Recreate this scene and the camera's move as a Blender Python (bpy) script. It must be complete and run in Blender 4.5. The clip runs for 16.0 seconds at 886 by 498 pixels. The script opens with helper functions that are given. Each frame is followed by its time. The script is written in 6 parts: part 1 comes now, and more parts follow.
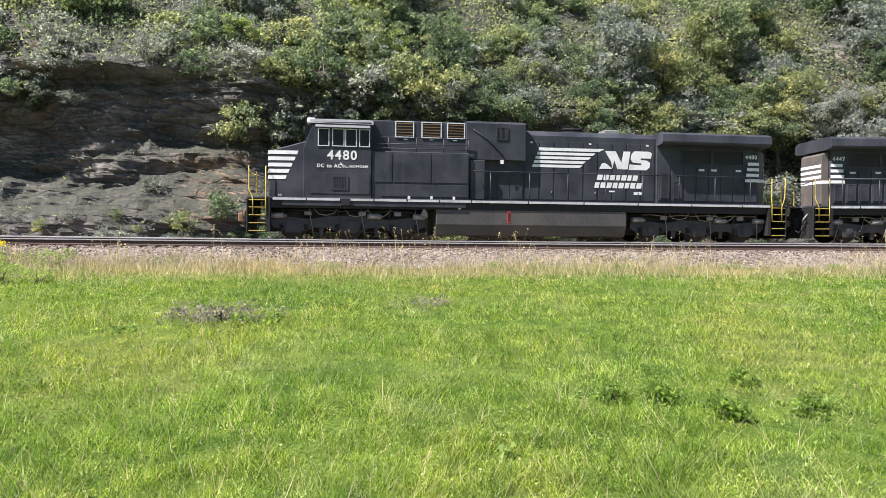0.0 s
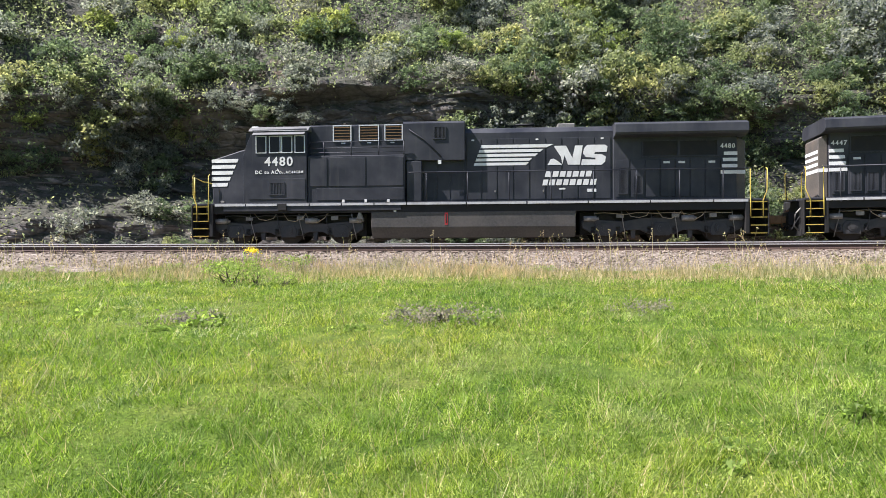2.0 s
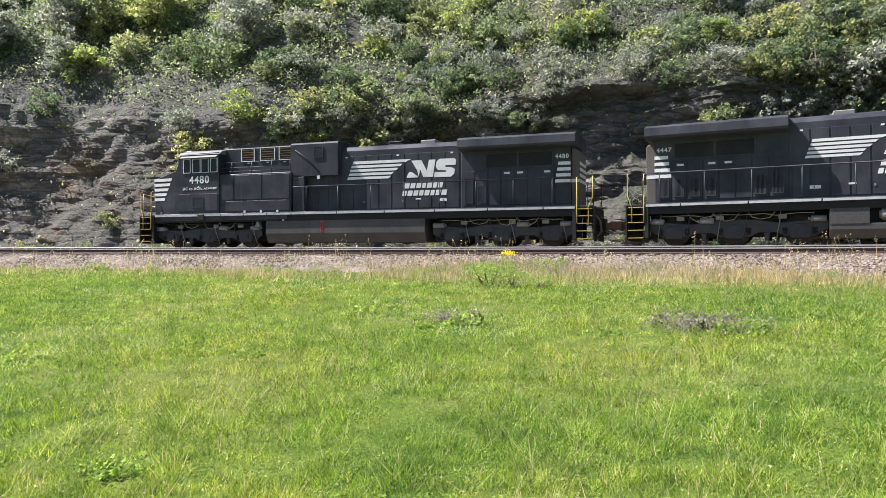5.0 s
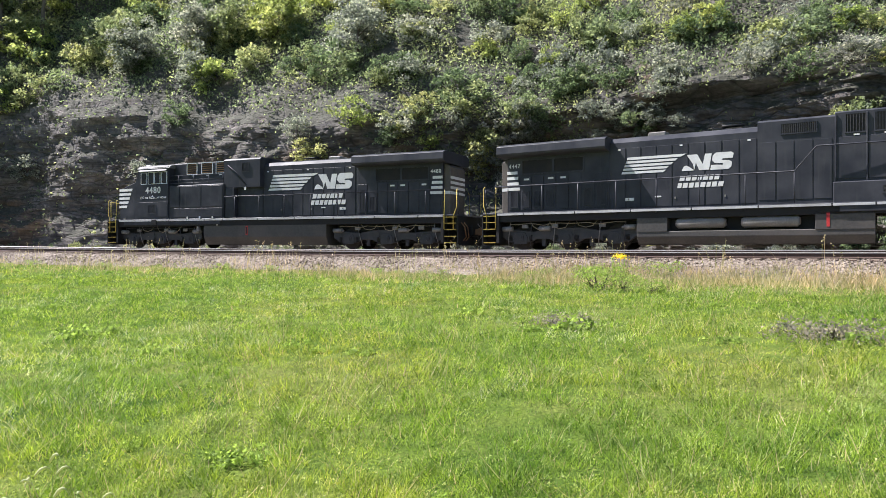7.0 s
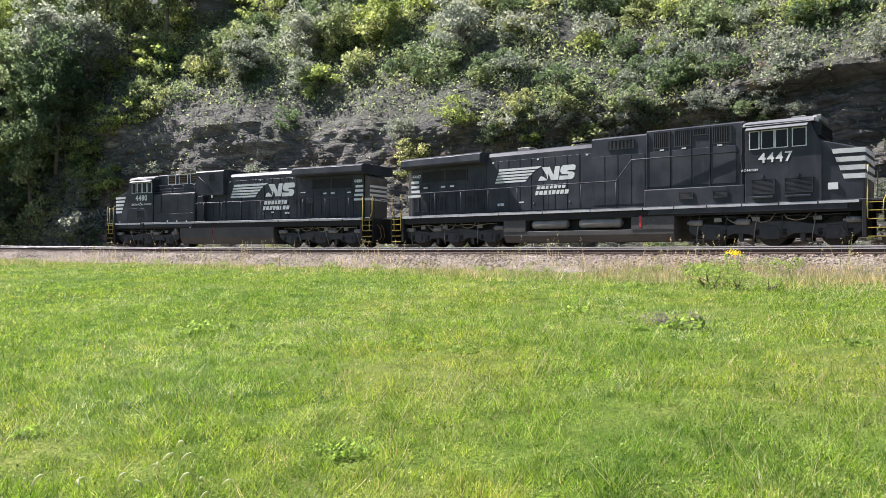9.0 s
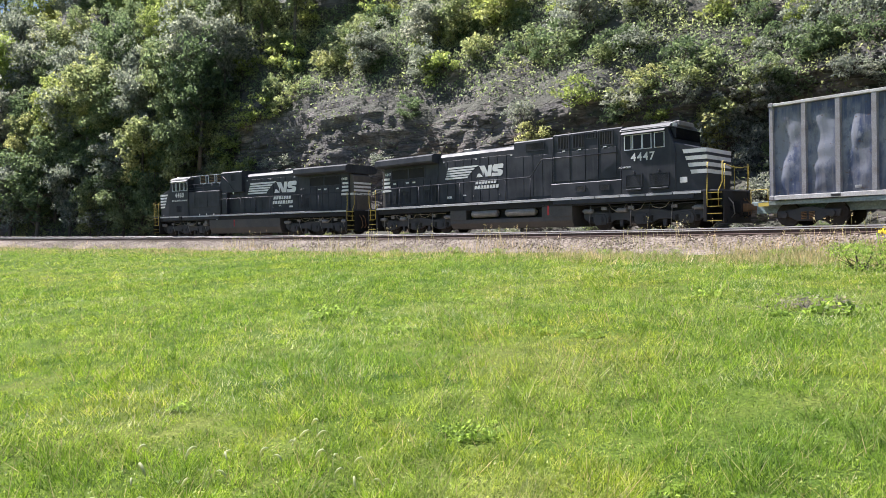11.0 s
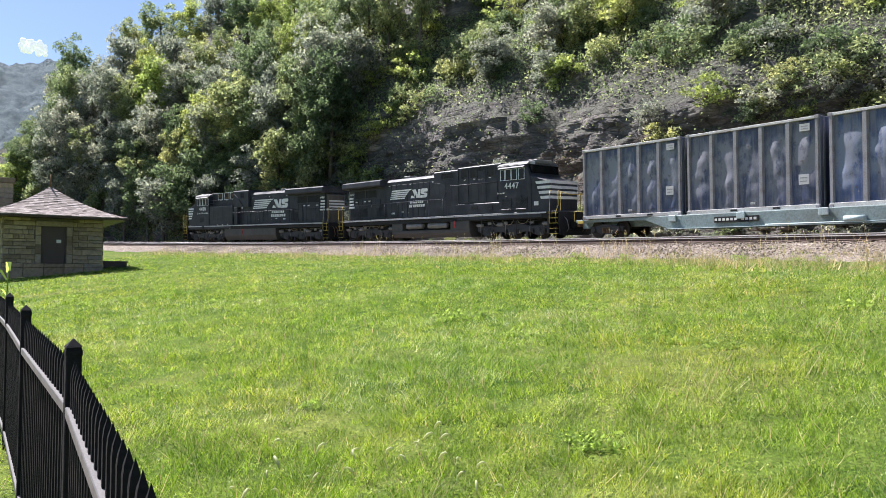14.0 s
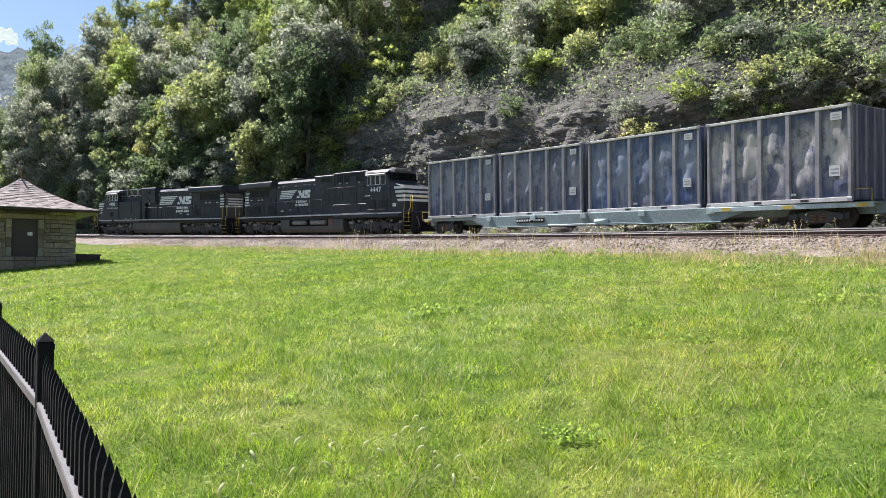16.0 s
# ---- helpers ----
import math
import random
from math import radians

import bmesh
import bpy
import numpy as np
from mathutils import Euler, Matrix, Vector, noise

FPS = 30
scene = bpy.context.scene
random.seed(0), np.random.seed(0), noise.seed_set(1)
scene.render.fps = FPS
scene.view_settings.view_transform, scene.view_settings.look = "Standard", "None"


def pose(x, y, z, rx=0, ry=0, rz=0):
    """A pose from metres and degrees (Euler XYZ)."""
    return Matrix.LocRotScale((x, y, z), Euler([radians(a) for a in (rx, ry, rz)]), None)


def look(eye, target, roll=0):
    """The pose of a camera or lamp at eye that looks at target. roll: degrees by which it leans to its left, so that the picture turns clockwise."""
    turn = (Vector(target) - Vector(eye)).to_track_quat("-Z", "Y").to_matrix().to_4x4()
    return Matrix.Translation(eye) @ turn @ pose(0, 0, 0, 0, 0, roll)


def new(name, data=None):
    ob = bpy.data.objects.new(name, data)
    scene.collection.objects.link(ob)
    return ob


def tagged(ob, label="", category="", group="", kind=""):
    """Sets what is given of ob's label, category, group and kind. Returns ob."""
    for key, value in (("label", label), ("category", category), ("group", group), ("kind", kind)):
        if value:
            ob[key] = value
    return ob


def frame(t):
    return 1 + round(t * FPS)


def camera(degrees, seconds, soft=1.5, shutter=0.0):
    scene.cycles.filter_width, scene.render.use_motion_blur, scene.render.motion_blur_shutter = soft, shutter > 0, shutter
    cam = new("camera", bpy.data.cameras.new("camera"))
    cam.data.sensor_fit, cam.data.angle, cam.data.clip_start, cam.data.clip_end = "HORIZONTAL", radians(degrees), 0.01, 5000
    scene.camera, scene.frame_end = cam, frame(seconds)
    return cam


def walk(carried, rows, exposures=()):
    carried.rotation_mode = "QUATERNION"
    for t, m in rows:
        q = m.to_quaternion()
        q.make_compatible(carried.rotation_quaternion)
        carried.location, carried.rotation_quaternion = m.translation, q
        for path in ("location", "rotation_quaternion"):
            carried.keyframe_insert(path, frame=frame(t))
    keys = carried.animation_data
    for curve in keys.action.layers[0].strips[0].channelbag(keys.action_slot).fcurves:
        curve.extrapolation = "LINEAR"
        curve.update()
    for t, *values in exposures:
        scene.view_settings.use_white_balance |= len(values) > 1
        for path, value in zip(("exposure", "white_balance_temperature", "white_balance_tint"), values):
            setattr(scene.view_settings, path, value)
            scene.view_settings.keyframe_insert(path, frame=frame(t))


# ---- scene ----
cam = camera(63.74, 16.0, soft=0.8)
EYE = 1.65
PATH = [
    (0.0, pose(0, 0, EYE, 91.620, 1.194, 0.002)),
    (0.5, pose(0, 0, EYE, 91.731, 1.201, 5.055)),
    (1.0, pose(0, 0, EYE, 91.850, 1.379, 9.238)),
    (1.5, pose(0, 0, EYE, 92.017, 1.470, 12.935)),
    (2.0, pose(0, 0, EYE, 92.257, 1.338, 17.059)),
    (2.5, pose(0, 0, EYE, 92.491, 1.076, 21.694)),
    (3.0, pose(0, 0, EYE, 92.703, 0.767, 26.008)),
    (3.5, pose(0, 0, EYE, 92.834, 0.426, 29.461)),
    (4.0, pose(0, 0, EYE, 92.820, 0.372, 32.313)),
    (6.5, pose(0, 0, EYE, 92.918, 0.045, 43.976)),
    (7.0, pose(0, 0, EYE, 93.011, -0.304, 45.967)),
    (7.5, pose(0, 0, EYE, 93.183, -0.452, 47.264)),
    (8.0, pose(0, 0, EYE, 93.166, -0.565, 48.789)),
    (8.5, pose(0, 0, EYE, 92.971, -0.500, 51.185)),
    (9.0, pose(0, 0, EYE, 92.799, -0.331, 54.215)),
    (9.5, pose(0, 0, EYE, 92.587, -0.191, 57.425)),
    (10.0, pose(0, 0, EYE, 92.170, -0.089, 60.480)),
    (12.5, pose(0, 0, EYE, 91.362, 0.178, 67.342)),
    (13.0, pose(0, 0, EYE, 91.467, 0.010, 69.371)),
    (13.5, pose(0, 0, EYE, 91.707, -0.101, 71.896)),
    (14.0, pose(0, 0, EYE, 91.965, -0.287, 73.855)),
    (14.5, pose(0, 0, EYE, 92.042, -0.504, 74.742)),
    (15.0, pose(0, 0, EYE, 91.916, -0.533, 74.657)),
    (15.5, pose(0, 0, EYE, 91.683, -0.480, 73.754)),
    (16.0, pose(0, 0, EYE, 91.490, -0.416, 72.086)),
]
walk(cam, PATH)
# place of the leading coupler along the curve, second by second
TRAIN = [
    (0.0, 1.81), (0.5, 4.53), (1.0, 7.27), (1.5, 10.05), (2.0, 12.83), (2.5, 15.62), (3.0, 18.40), (3.5, 21.17), (4.0, 23.95), (6.5, 37.84), (7.0, 40.59), (7.5, 43.37), (8.0, 46.17), (8.5, 48.98), (9.0, 51.77), (9.5, 54.56), (10.0, 57.38), (12.5, 71.59), (13.0, 74.42), (13.5, 77.25), (14.0, 80.08), (14.5, 82.93), (15.0, 85.79), (15.5, 88.64), (16.0, 91.50),
]
CURVE_R, TRACK_D, TRACK_AZ = 180.30, 29.44, 11.92
RAIL_Z, GRADE, BANK = 3.001, 0.0222, 0.047
A0 = radians(TRACK_AZ)
CX, CY = (CURVE_R - TRACK_D) * math.sin(A0), -(CURVE_R - TRACK_D) * math.cos(A0)


def on_curve(s, off=0.0, h=0.0):
    """A place s metres along the train's track, off metres inside it, h above the rails."""
    a = A0 + s / CURVE_R
    r = CURVE_R - off
    return Vector((CX - r * math.sin(a), CY + r * math.cos(a), RAIL_Z + GRADE * s + h))


def curve_pose(s, off=0.0, h=0.0, bank=0.0):
    """x ahead along the track (to greater s), y to the inside of the curve, z up."""
    p = on_curve(s, off, h)
    return pose(p.x, p.y, p.z, -math.degrees(bank), -math.degrees(GRADE), math.degrees(A0 + s / CURVE_R) + 180)


def curve_coords(x, y):
    dx, dy = x - CX, y - CY
    return (math.atan2(-dx, dy) - A0) * CURVE_R, CURVE_R - math.hypot(dx, dy)


def ground_z(x, y):
    s, off = curve_coords(x, y)
    s = max(-90, min(190, s))
    rail = RAIL_Z + GRADE * s
    if off < 5.5:
        return rail - 0.62
    if off < 7.6:
        return rail - 0.62 - 0.66 * (off - 5.5) / 2.1
    w = min(1.0, (off - 7.6) / 21.4)
    z = (rail - 1.28 - 0.011 * s) * (1 - w) ** 0.95 + 0.011 * s
    z += 0.07 * noise.noise(Vector((x * 0.22, y * 0.22, 3.1))) * min(1, (off - 7.6) / 3) * (1 if off < 28 else 0.2)
    return z


# ---- world, sun, exposure ----
SUN_AZ, SUN_EL = 123.0, 54.5
world = bpy.data.worlds.new("world")
scene.world = world
world.use_nodes = True
wn = world.node_tree.nodes
sky = wn.new("ShaderNodeTexSky")
sky.sky_type, sky.sun_disc = "NISHITA", False
sky.sun_elevation, sky.sun_rotation = radians(SUN_EL), radians(-SUN_AZ)
sky.air_density, sky.dust_density, sky.ozone_density = 1.0, 0.5, 1.6
wn["Background"].inputs["Strength"].default_value = 0.056
world.node_tree.links.new(sky.outputs[0], wn["Background"].inputs[0])
sun_data = bpy.data.lights.new("sun", "SUN")
sun_data.energy, sun_data.angle, sun_data.color = 5.0, radians(0.53), (1.0, 0.935, 0.83)
sun = new("sun", sun_data)
sd = Vector((-math.sin(radians(SUN_AZ)) * math.cos(radians(SUN_EL)), math.cos(radians(SUN_AZ)) * math.cos(radians(SUN_EL)), math.sin(radians(SUN_EL))))
sun.matrix_world = look(sd * 200, (0, 0, 0))
scene.view_settings.exposure = 1.33
scene.view_settings.use_white_balance = True
scene.view_settings.white_balance_temperature = 5950
scene.view_settings.white_balance_tint = 17


# ---- materials ----
class Mat:
    """A node material with a few short cuts."""

    def __init__(self, name, rough=0.7, metal=0.0):
        self.m = bpy.data.materials.new(name)
        self.m.use_nodes = True
        self.t = self.m.node_tree
        self.b = self.t.nodes["Principled BSDF"]
        self.b.inputs["Roughness"].default_value = rough
        self.b.inputs["Metallic"].default_value = metal

    def n(self, kind, **kw):
        node = self.t.nodes.new("ShaderNode" + kind)
        for k, v in kw.items():
            if k in node.inputs:
                node.inputs[k].default_value = v
        return node

    def link(self, a, b):
        self.t.links.new(a, b)

    def coord(self, which="Object", scale=(1, 1, 1)):
        c = self.n("TexCoord")
        mp = self.n("Mapping")
        mp.inputs["Scale"].default_value = scale
        self.link(c.outputs[which], mp.inputs[0])
        return mp.outputs[0]

    def noise(self, vec, scale, detail=4.0, rough=0.55):
        t = self.n("TexNoise", Scale=scale, Detail=detail, Roughness=rough)
        self.link(vec, t.inputs["Vector"])
        return t.outputs["Fac"]

    def ramp(self, fac, stops):
        r = self.n("ValToRGB")
        e = r.color_ramp.elements
        while len(e) < len(stops):
            e.new(0.5)
        for el, (p, c) in zip(e, stops):
            el.position, el.color = p, (*c, 1)
        self.link(fac, r.inputs[0])
        return r.outputs[0]

    def mix(self, fac, a, b, kind="MIX"):
        x = self.n("MixRGB")
        x.blend_type = kind
        for v, i in ((fac, 0), (a, 1), (b, 2)):
            if isinstance(v, (int, float)):
                x.inputs[i].default_value = v
            elif isinstance(v, tuple):
                x.inputs[i].default_value = (*v, 1)
            else:
                self.link(v, x.inputs[i])
        return x.outputs[0]

    def color(self, c):
        if isinstance(c, tuple):
            self.b.inputs["Base Color"].default_value = (*c, 1)
        else:
            self.link(c, self.b.inputs["Base Color"])

    def bump(self, h, strength=0.5, dist=0.02):
        b = self.n("Bump", Strength=strength, Distance=dist)
        self.link(h, b.inputs["Height"])
        self.link(b.outputs[0], self.b.inputs["Normal"])


def worn(name, base, rough=0.5, metal=0.0, dirt=(0.09, 0.075, 0.06), amount=0.35, scale=1.5, vary=0.25, bump=0.15):
    """A surface of one colour with broad dirt, fine grain and slight relief."""
    m = Mat(name, rough, metal)
    v = m.coord()
    broad = m.noise(v, scale, 6)
    fine = m.noise(v, scale * 18, 3)
    light = tuple(min(1, c * (1 + vary)) for c in base)
    dark = tuple(c * (1 - vary) for c in base)
    c = m.ramp(fine, [(0.3, dark), (0.7, light)])
    k = m.ramp(broad, [(0.45, (0, 0, 0)), (0.75, (amount,) * 3)])
    m.color(m.mix(k, c, dirt))
    r = m.n("MapRange")
    r.inputs["To Min"].default_value, r.inputs["To Max"].default_value = max(0.05, rough - 0.12), min(1, rough + 0.2)
    m.link(broad, r.inputs[0])
    m.link(r.outputs[0], m.b.inputs["Roughness"])
    m.bump(fine, bump, 0.01)
    return m.m


def leaf_material(name, stops, hue=0.5):
    """Thin leaves: each plant has its own tint, each leaf its own shade, and light shines through."""
    m = Mat(name, 0.55)
    info = m.n("ObjectInfo")
    place = m.noise(m.coord(), 0.23, 2)
    tint = m.ramp(m.mix(0.5, info.outputs["Random"], m.ramp(place, [(0.3, (0, 0, 0)), (0.7, (1, 1, 1))])), stops)
    geo = m.n("NewGeometry")
    shade = m.ramp(geo.outputs["Random Per Island"], [(0.0, (0.45, 0.5, 0.42)), (0.55, (1, 1, 1)), (1.0, (1.55, 1.48, 1.35))])
    c = m.mix(1.0, m.mix(1.0, tint, shade, "MULTIPLY"), (1.0, 0.98, 1.3), "MULTIPLY")
    m.color(c)
    m.b.inputs["Specular IOR Level"].default_value = 0.26
    tr = m.n("BsdfTranslucent")
    m.link(m.mix(1.0, c, (1.85, 1.9, 1.35), "MULTIPLY"), tr.inputs[0])
    ms = m.n("MixShader")
    ms.inputs[0].default_value = 0.56
    m.link(m.b.outputs[0], ms.inputs[1])
    m.link(tr.outputs[0], ms.inputs[2])
    m.link(ms.outputs[0], m.t.nodes["Material Output"].inputs[0])
    return m.m


def ground_material():
    m = Mat("lawn_soil", 0.9)
    v = m.coord()
    broad = m.noise(v, 0.35, 5)
    mid = m.noise(v, 2.2, 5)
    fine = m.noise(v, 30, 4)
    c = m.ramp(broad, [(0.38, (0.05, 0.10, 0.016)), (0.5, (0.10, 0.155, 0.026)), (0.62, (0.17, 0.18, 0.055))])
    c2 = m.ramp(mid, [(0.35, (0.04, 0.075, 0.014)), (0.68, (0.17, 0.21, 0.045))])
    c = m.mix(0.5, c, c2)
    c = m.mix(0.8, c, m.ramp(fine, [(0.3, (0.3, 0.35, 0.3)), (0.7, (1.5, 1.5, 1.3))]), "MULTIPLY")
    m.color(c)
    m.b.inputs["Specular IOR Level"].default_value = 0.05
    m.bump(fine, 0.8, 0.05)
    return m.m


def rock_material():
    m = Mat("rock", 0.85)
    v = m.coord()
    bands = m.coord(scale=(0.35, 0.35, 1.3))
    strata = m.noise(bands, 0.9, 8, 0.62)
    broad = m.noise(v, 0.16, 5)
    fine = m.noise(v, 3.5, 8, 0.7)
    c = m.ramp(strata, [(0.3, (0.058, 0.053, 0.050)), (0.5, (0.138, 0.122, 0.112)), (0.68, (0.29, 0.257, 0.233))])
    ochre = m.ramp(broad, [(0.52, (0, 0, 0)), (0.64, (0.9, 0.9, 0.9))])
    c = m.mix(ochre, c, m.mix(1.0, c, (1.15, 0.86, 0.55), "MULTIPLY"))
    stain = m.noise(m.coord(scale=(0.16, 0.16, 0.4)), 1.0, 5)
    c = m.mix(m.ramp(stain, [(0.47, (0, 0, 0)), (0.63, (0.6, 0.6, 0.6))]), c, (0.085, 0.08, 0.078))
    c = m.mix(0.8, c, m.ramp(fine, [(0.3, (0.45, 0.45, 0.45)), (0.7, (1.4, 1.4, 1.4))]), "MULTIPLY")
    # dark bedding planes and joints between the blocks
    warp = m.n("TexNoise", Scale=0.7, Detail=3.0)
    m.link(v, warp.inputs["Vector"])
    bent = m.n("VectorMath")
    m.link(m.coord(scale=(0.42, 0.42, 1.5)), bent.inputs[0])
    m.link(m.mix(1.0, warp.outputs["Color"], (0.55, 0.55, 0.7), "MULTIPLY"), bent.inputs[1])
    vor = m.n("TexVoronoi", Scale=1.0)
    vor.feature = "DISTANCE_TO_EDGE"
    m.link(bent.outputs[0], vor.inputs["Vector"])
    joint = m.ramp(vor.outputs["Distance"], [(0.0, (0.28, 0.27, 0.27)), (0.035, (0.8, 0.8, 0.8)), (0.09, (1, 1, 1))])
    beds = m.noise(m.coord(scale=(0.14, 0.14, 3.6)), 1.3, 6, 0.6)
    line = m.ramp(beds, [(0.40, (1, 1, 1)), (0.455, (0.45, 0.44, 0.43)), (0.51, (1, 1, 1)), (0.60, (1.15, 1.12, 1.1))])
    c = m.mix(0.75, c, m.mix(1.0, joint, line, "MULTIPLY"), "MULTIPLY")
    # leaf litter and moss on all that faces up
    geo = m.n("NewGeometry")
    sep = m.n("SeparateXYZ")
    m.link(geo.outputs["Normal"], sep.inputs[0])
    lit = m.ramp(m.mix(0.35, sep.outputs["Z"], fine), [(0.37, (0, 0, 0)), (0.49, (0.95, 0.95, 0.95))])
    soil = m.ramp(fine, [(0.35, (0.022, 0.028, 0.015)), (0.55, (0.055, 0.054, 0.036)), (0.72, (0.11, 0.097, 0.078))])
    m.color(m.mix(lit, c, soil))
    thin_beds = m.noise(m.coord(scale=(0.25, 0.25, 4.0)), 1.4, 7, 0.65)
    m.bump(m.mix(0.45, m.mix(0.5, thin_beds, joint), fine), 1.0, 0.26)
    return m.m


def ballast_material():
    m = Mat("ballast", 0.9)
    v = m.coord()
    vor = m.n("TexVoronoi", Scale=13.0)
    m.link(v, vor.inputs["Vector"])
    c = m.ramp(vor.outputs["Color"], [(0.2, (0.10, 0.074, 0.054)), (0.5, (0.195, 0.16, 0.126)), (0.8, (0.31, 0.265, 0.215))])
    c = m.mix(0.6, c, m.ramp(m.noise(v, 0.8, 4), [(0.35, (0.6, 0.55, 0.5)), (0.65, (1.1, 1.1, 1.1))]), "MULTIPLY")
    m.color(c)
    m.bump(vor.outputs["Distance"], 1.0, 0.05)
    return m.m


def stone_material():
    m = Mat("crushed_stone", 0.85)
    geo = m.n("NewGeometry")
    c = m.ramp(geo.outputs["Random Per Island"], [(0.0, (0.07, 0.05, 0.038)), (0.4, (0.185, 0.147, 0.114)), (0.75, (0.28, 0.23, 0.183)), (1.0, (0.44, 0.37, 0.305))])
    m.color(c)
    return m.m


LAWN, ROCK, BALLAST, STONE = ground_material(), rock_material(), ballast_material(), stone_material()
GREEN = ((0.1, (0.11, 0.15, 0.08)), (0.4, (0.165, 0.205, 0.10)), (0.65, (0.235, 0.255, 0.11)), (0.9, (0.32, 0.315, 0.13)))
LEAF = leaf_material("leaf_green", GREEN)
LEAF_GREY = leaf_material("leaf_grey_green", ((0.0, (0.155, 0.175, 0.135)), (0.5, (0.205, 0.225, 0.175)), (1.0, (0.27, 0.265, 0.205))))
LEAF_YELLOW = leaf_material("leaf_yellow_green", ((0.0, (0.18, 0.24, 0.065)), (0.6, (0.24, 0.28, 0.085)), (1.0, (0.33, 0.33, 0.105))))
LEAF_DARK = leaf_material("leaf_dark_green", ((0.0, (0.085, 0.12, 0.06)), (1.0, (0.135, 0.18, 0.085))))
BARK = worn("bark", (0.11, 0.09, 0.07), 0.9, amount=0.5, scale=3)
RAIL = worn("rail_steel", (0.072, 0.044, 0.034), 0.75, 0.1, dirt=(0.07, 0.04, 0.03))
RAIL_TOP = worn("rail_head", (0.42, 0.39, 0.37), 0.45, 0.3, amount=0.3)
TIE = worn("tie_wood", (0.14, 0.10, 0.075), 0.9, amount=0.5, scale=3)


# ---- mesh helpers ----
def mesh_from(name, verts, faces, mats=(), index=None, smooth=False):
    me = bpy.data.meshes.new(name)
    me.from_pydata(verts, [], faces)
    for m in mats:
        me.materials.append(m)
    if index is not None:
        me.polygons.foreach_set("material_index", np.asarray(index, dtype=np.int32))
    if smooth:
        me.polygons.foreach_set("use_smooth", np.ones(len(me.polygons), dtype=bool))
    me.update()
    return me


def fast_mesh(name, verts, loops, starts, mat):
    """A mesh straight from arrays, for very many small faces."""
    me = bpy.data.meshes.new(name)
    me.vertices.add(len(verts))
    me.vertices.foreach_set("co", np.ascontiguousarray(verts, dtype=np.float32).ravel())
    me.loops.add(len(loops))
    me.loops.foreach_set("vertex_index", np.ascontiguousarray(loops, dtype=np.int32))
    me.polygons.add(len(starts))
    me.polygons.foreach_set("loop_start", np.ascontiguousarray(starts, dtype=np.int32))
    me.materials.append(mat)
    me.update(calc_edges=True)
    return me


def box(bm, x0, x1, y0, y1, z0, z1, bevel=0.0, mat=0):
    """An axis-aligned block in bm."""
    v = [bm.verts.new((x, y, z)) for x in (x0, x1) for y in (y0, y1) for z in (z0, z1)]
    fs = [bm.faces.new([v[i] for i in q]) for q in ((0, 1, 3, 2), (4, 6, 7, 5), (0, 4, 5, 1), (2, 3, 7, 6), (0, 2, 6, 4), (1, 5, 7, 3))]
    for f in fs:
        f.material_index = mat
    if bevel:
        es = list({e for f in fs for e in f.edges})
        bmesh.ops.bevel(bm, geom=es, offset=bevel, segments=1, affect="EDGES")
    return fs


def prism(bm, outline, y0, y1, bevel=0.0, axis="y", mat=0):
    """A flat outline of (x, z) pushed from y0 to y1 (or (y, z) along x)."""
    if axis == "y":
        a = [bm.verts.new((x, y0, z)) for x, z in outline]
        b = [bm.verts.new((x, y1, z)) for x, z in outline]
    elif axis == "x":
        a = [bm.verts.new((y0, x, z)) for x, z in outline]
        b = [bm.verts.new((y1, x, z)) for x, z in outline]
    else:
        a = [bm.verts.new((x, z, y0)) for x, z in outline]
        b = [bm.verts.new((x, z, y1)) for x, z in outline]
    n = len(outline)
    fs = [bm.faces.new(a), bm.faces.new(b[::-1])]
    fs += [bm.faces.new((a[i], b[i], b[(i + 1) % n], a[(i + 1) % n])) for i in range(n)]
    for f in fs:
        f.material_index = mat
    bmesh.ops.recalc_face_normals(bm, faces=fs)
    if bevel:
        es = list({e for f in fs for e in f.edges})
        bmesh.ops.bevel(bm, geom=es, offset=bevel, segments=1, affect="EDGES")
    return fs


def tube(bm, points, r, sides=8, closed_ends=True):
    """A round bar along points."""
    rings = []
    pts = [Vector(p) for p in points]
    for i, p in enumerate(pts):
        d = (pts[min(i + 1, len(pts) - 1)] - pts[max(i - 1, 0)]).normalized()
        side = d.cross(Vector((0, 0, 1)))
        if side.length < 0.1:
            side = d.cross(Vector((0, 1, 0)))
        side.normalize()
        up = side.cross(d)
        rad = r[i] if isinstance(r, (list, tuple)) else r
        rings.append([bm.verts.new(p + rad * (math.cos(2 * math.pi * k / sides) * side + math.sin(2 * math.pi * k / sides) * up)) for k in range(sides)])
    for a, b in zip(rings, rings[1:]):
        for k in range(sides):
            bm.faces.new((a[k], a[(k + 1) % sides], b[(k + 1) % sides], b[k])).smooth = True
    if closed_ends:
        bm.faces.new(rings[0][::-1])
        bm.faces.new(rings[-1])


def disc(bm, x, y0, y1, z, r, sides=20, hole=0.0):
    """A round plate standing across y."""
    out = [(x + r * math.cos(2 * math.pi * k / sides), z + r * math.sin(2 * math.pi * k / sides)) for k in range(sides)]
    prism(bm, out, y0, y1)


def part(name, bm, material, parent=None, label=""):
    me = bpy.data.meshes.new(name)
    bm.to_mesh(me)
    bm.free()
    for m in material if isinstance(material, (list, tuple)) else [material]:
        me.materials.append(m)
    ob = new(name, me)
    if parent is not None:
        ob.parent = parent
    if label:
        ob["label"] = label
    return ob


def thing(name, label, category, group="", kind=""):
    return tagged(new(name), label, category, group, kind)


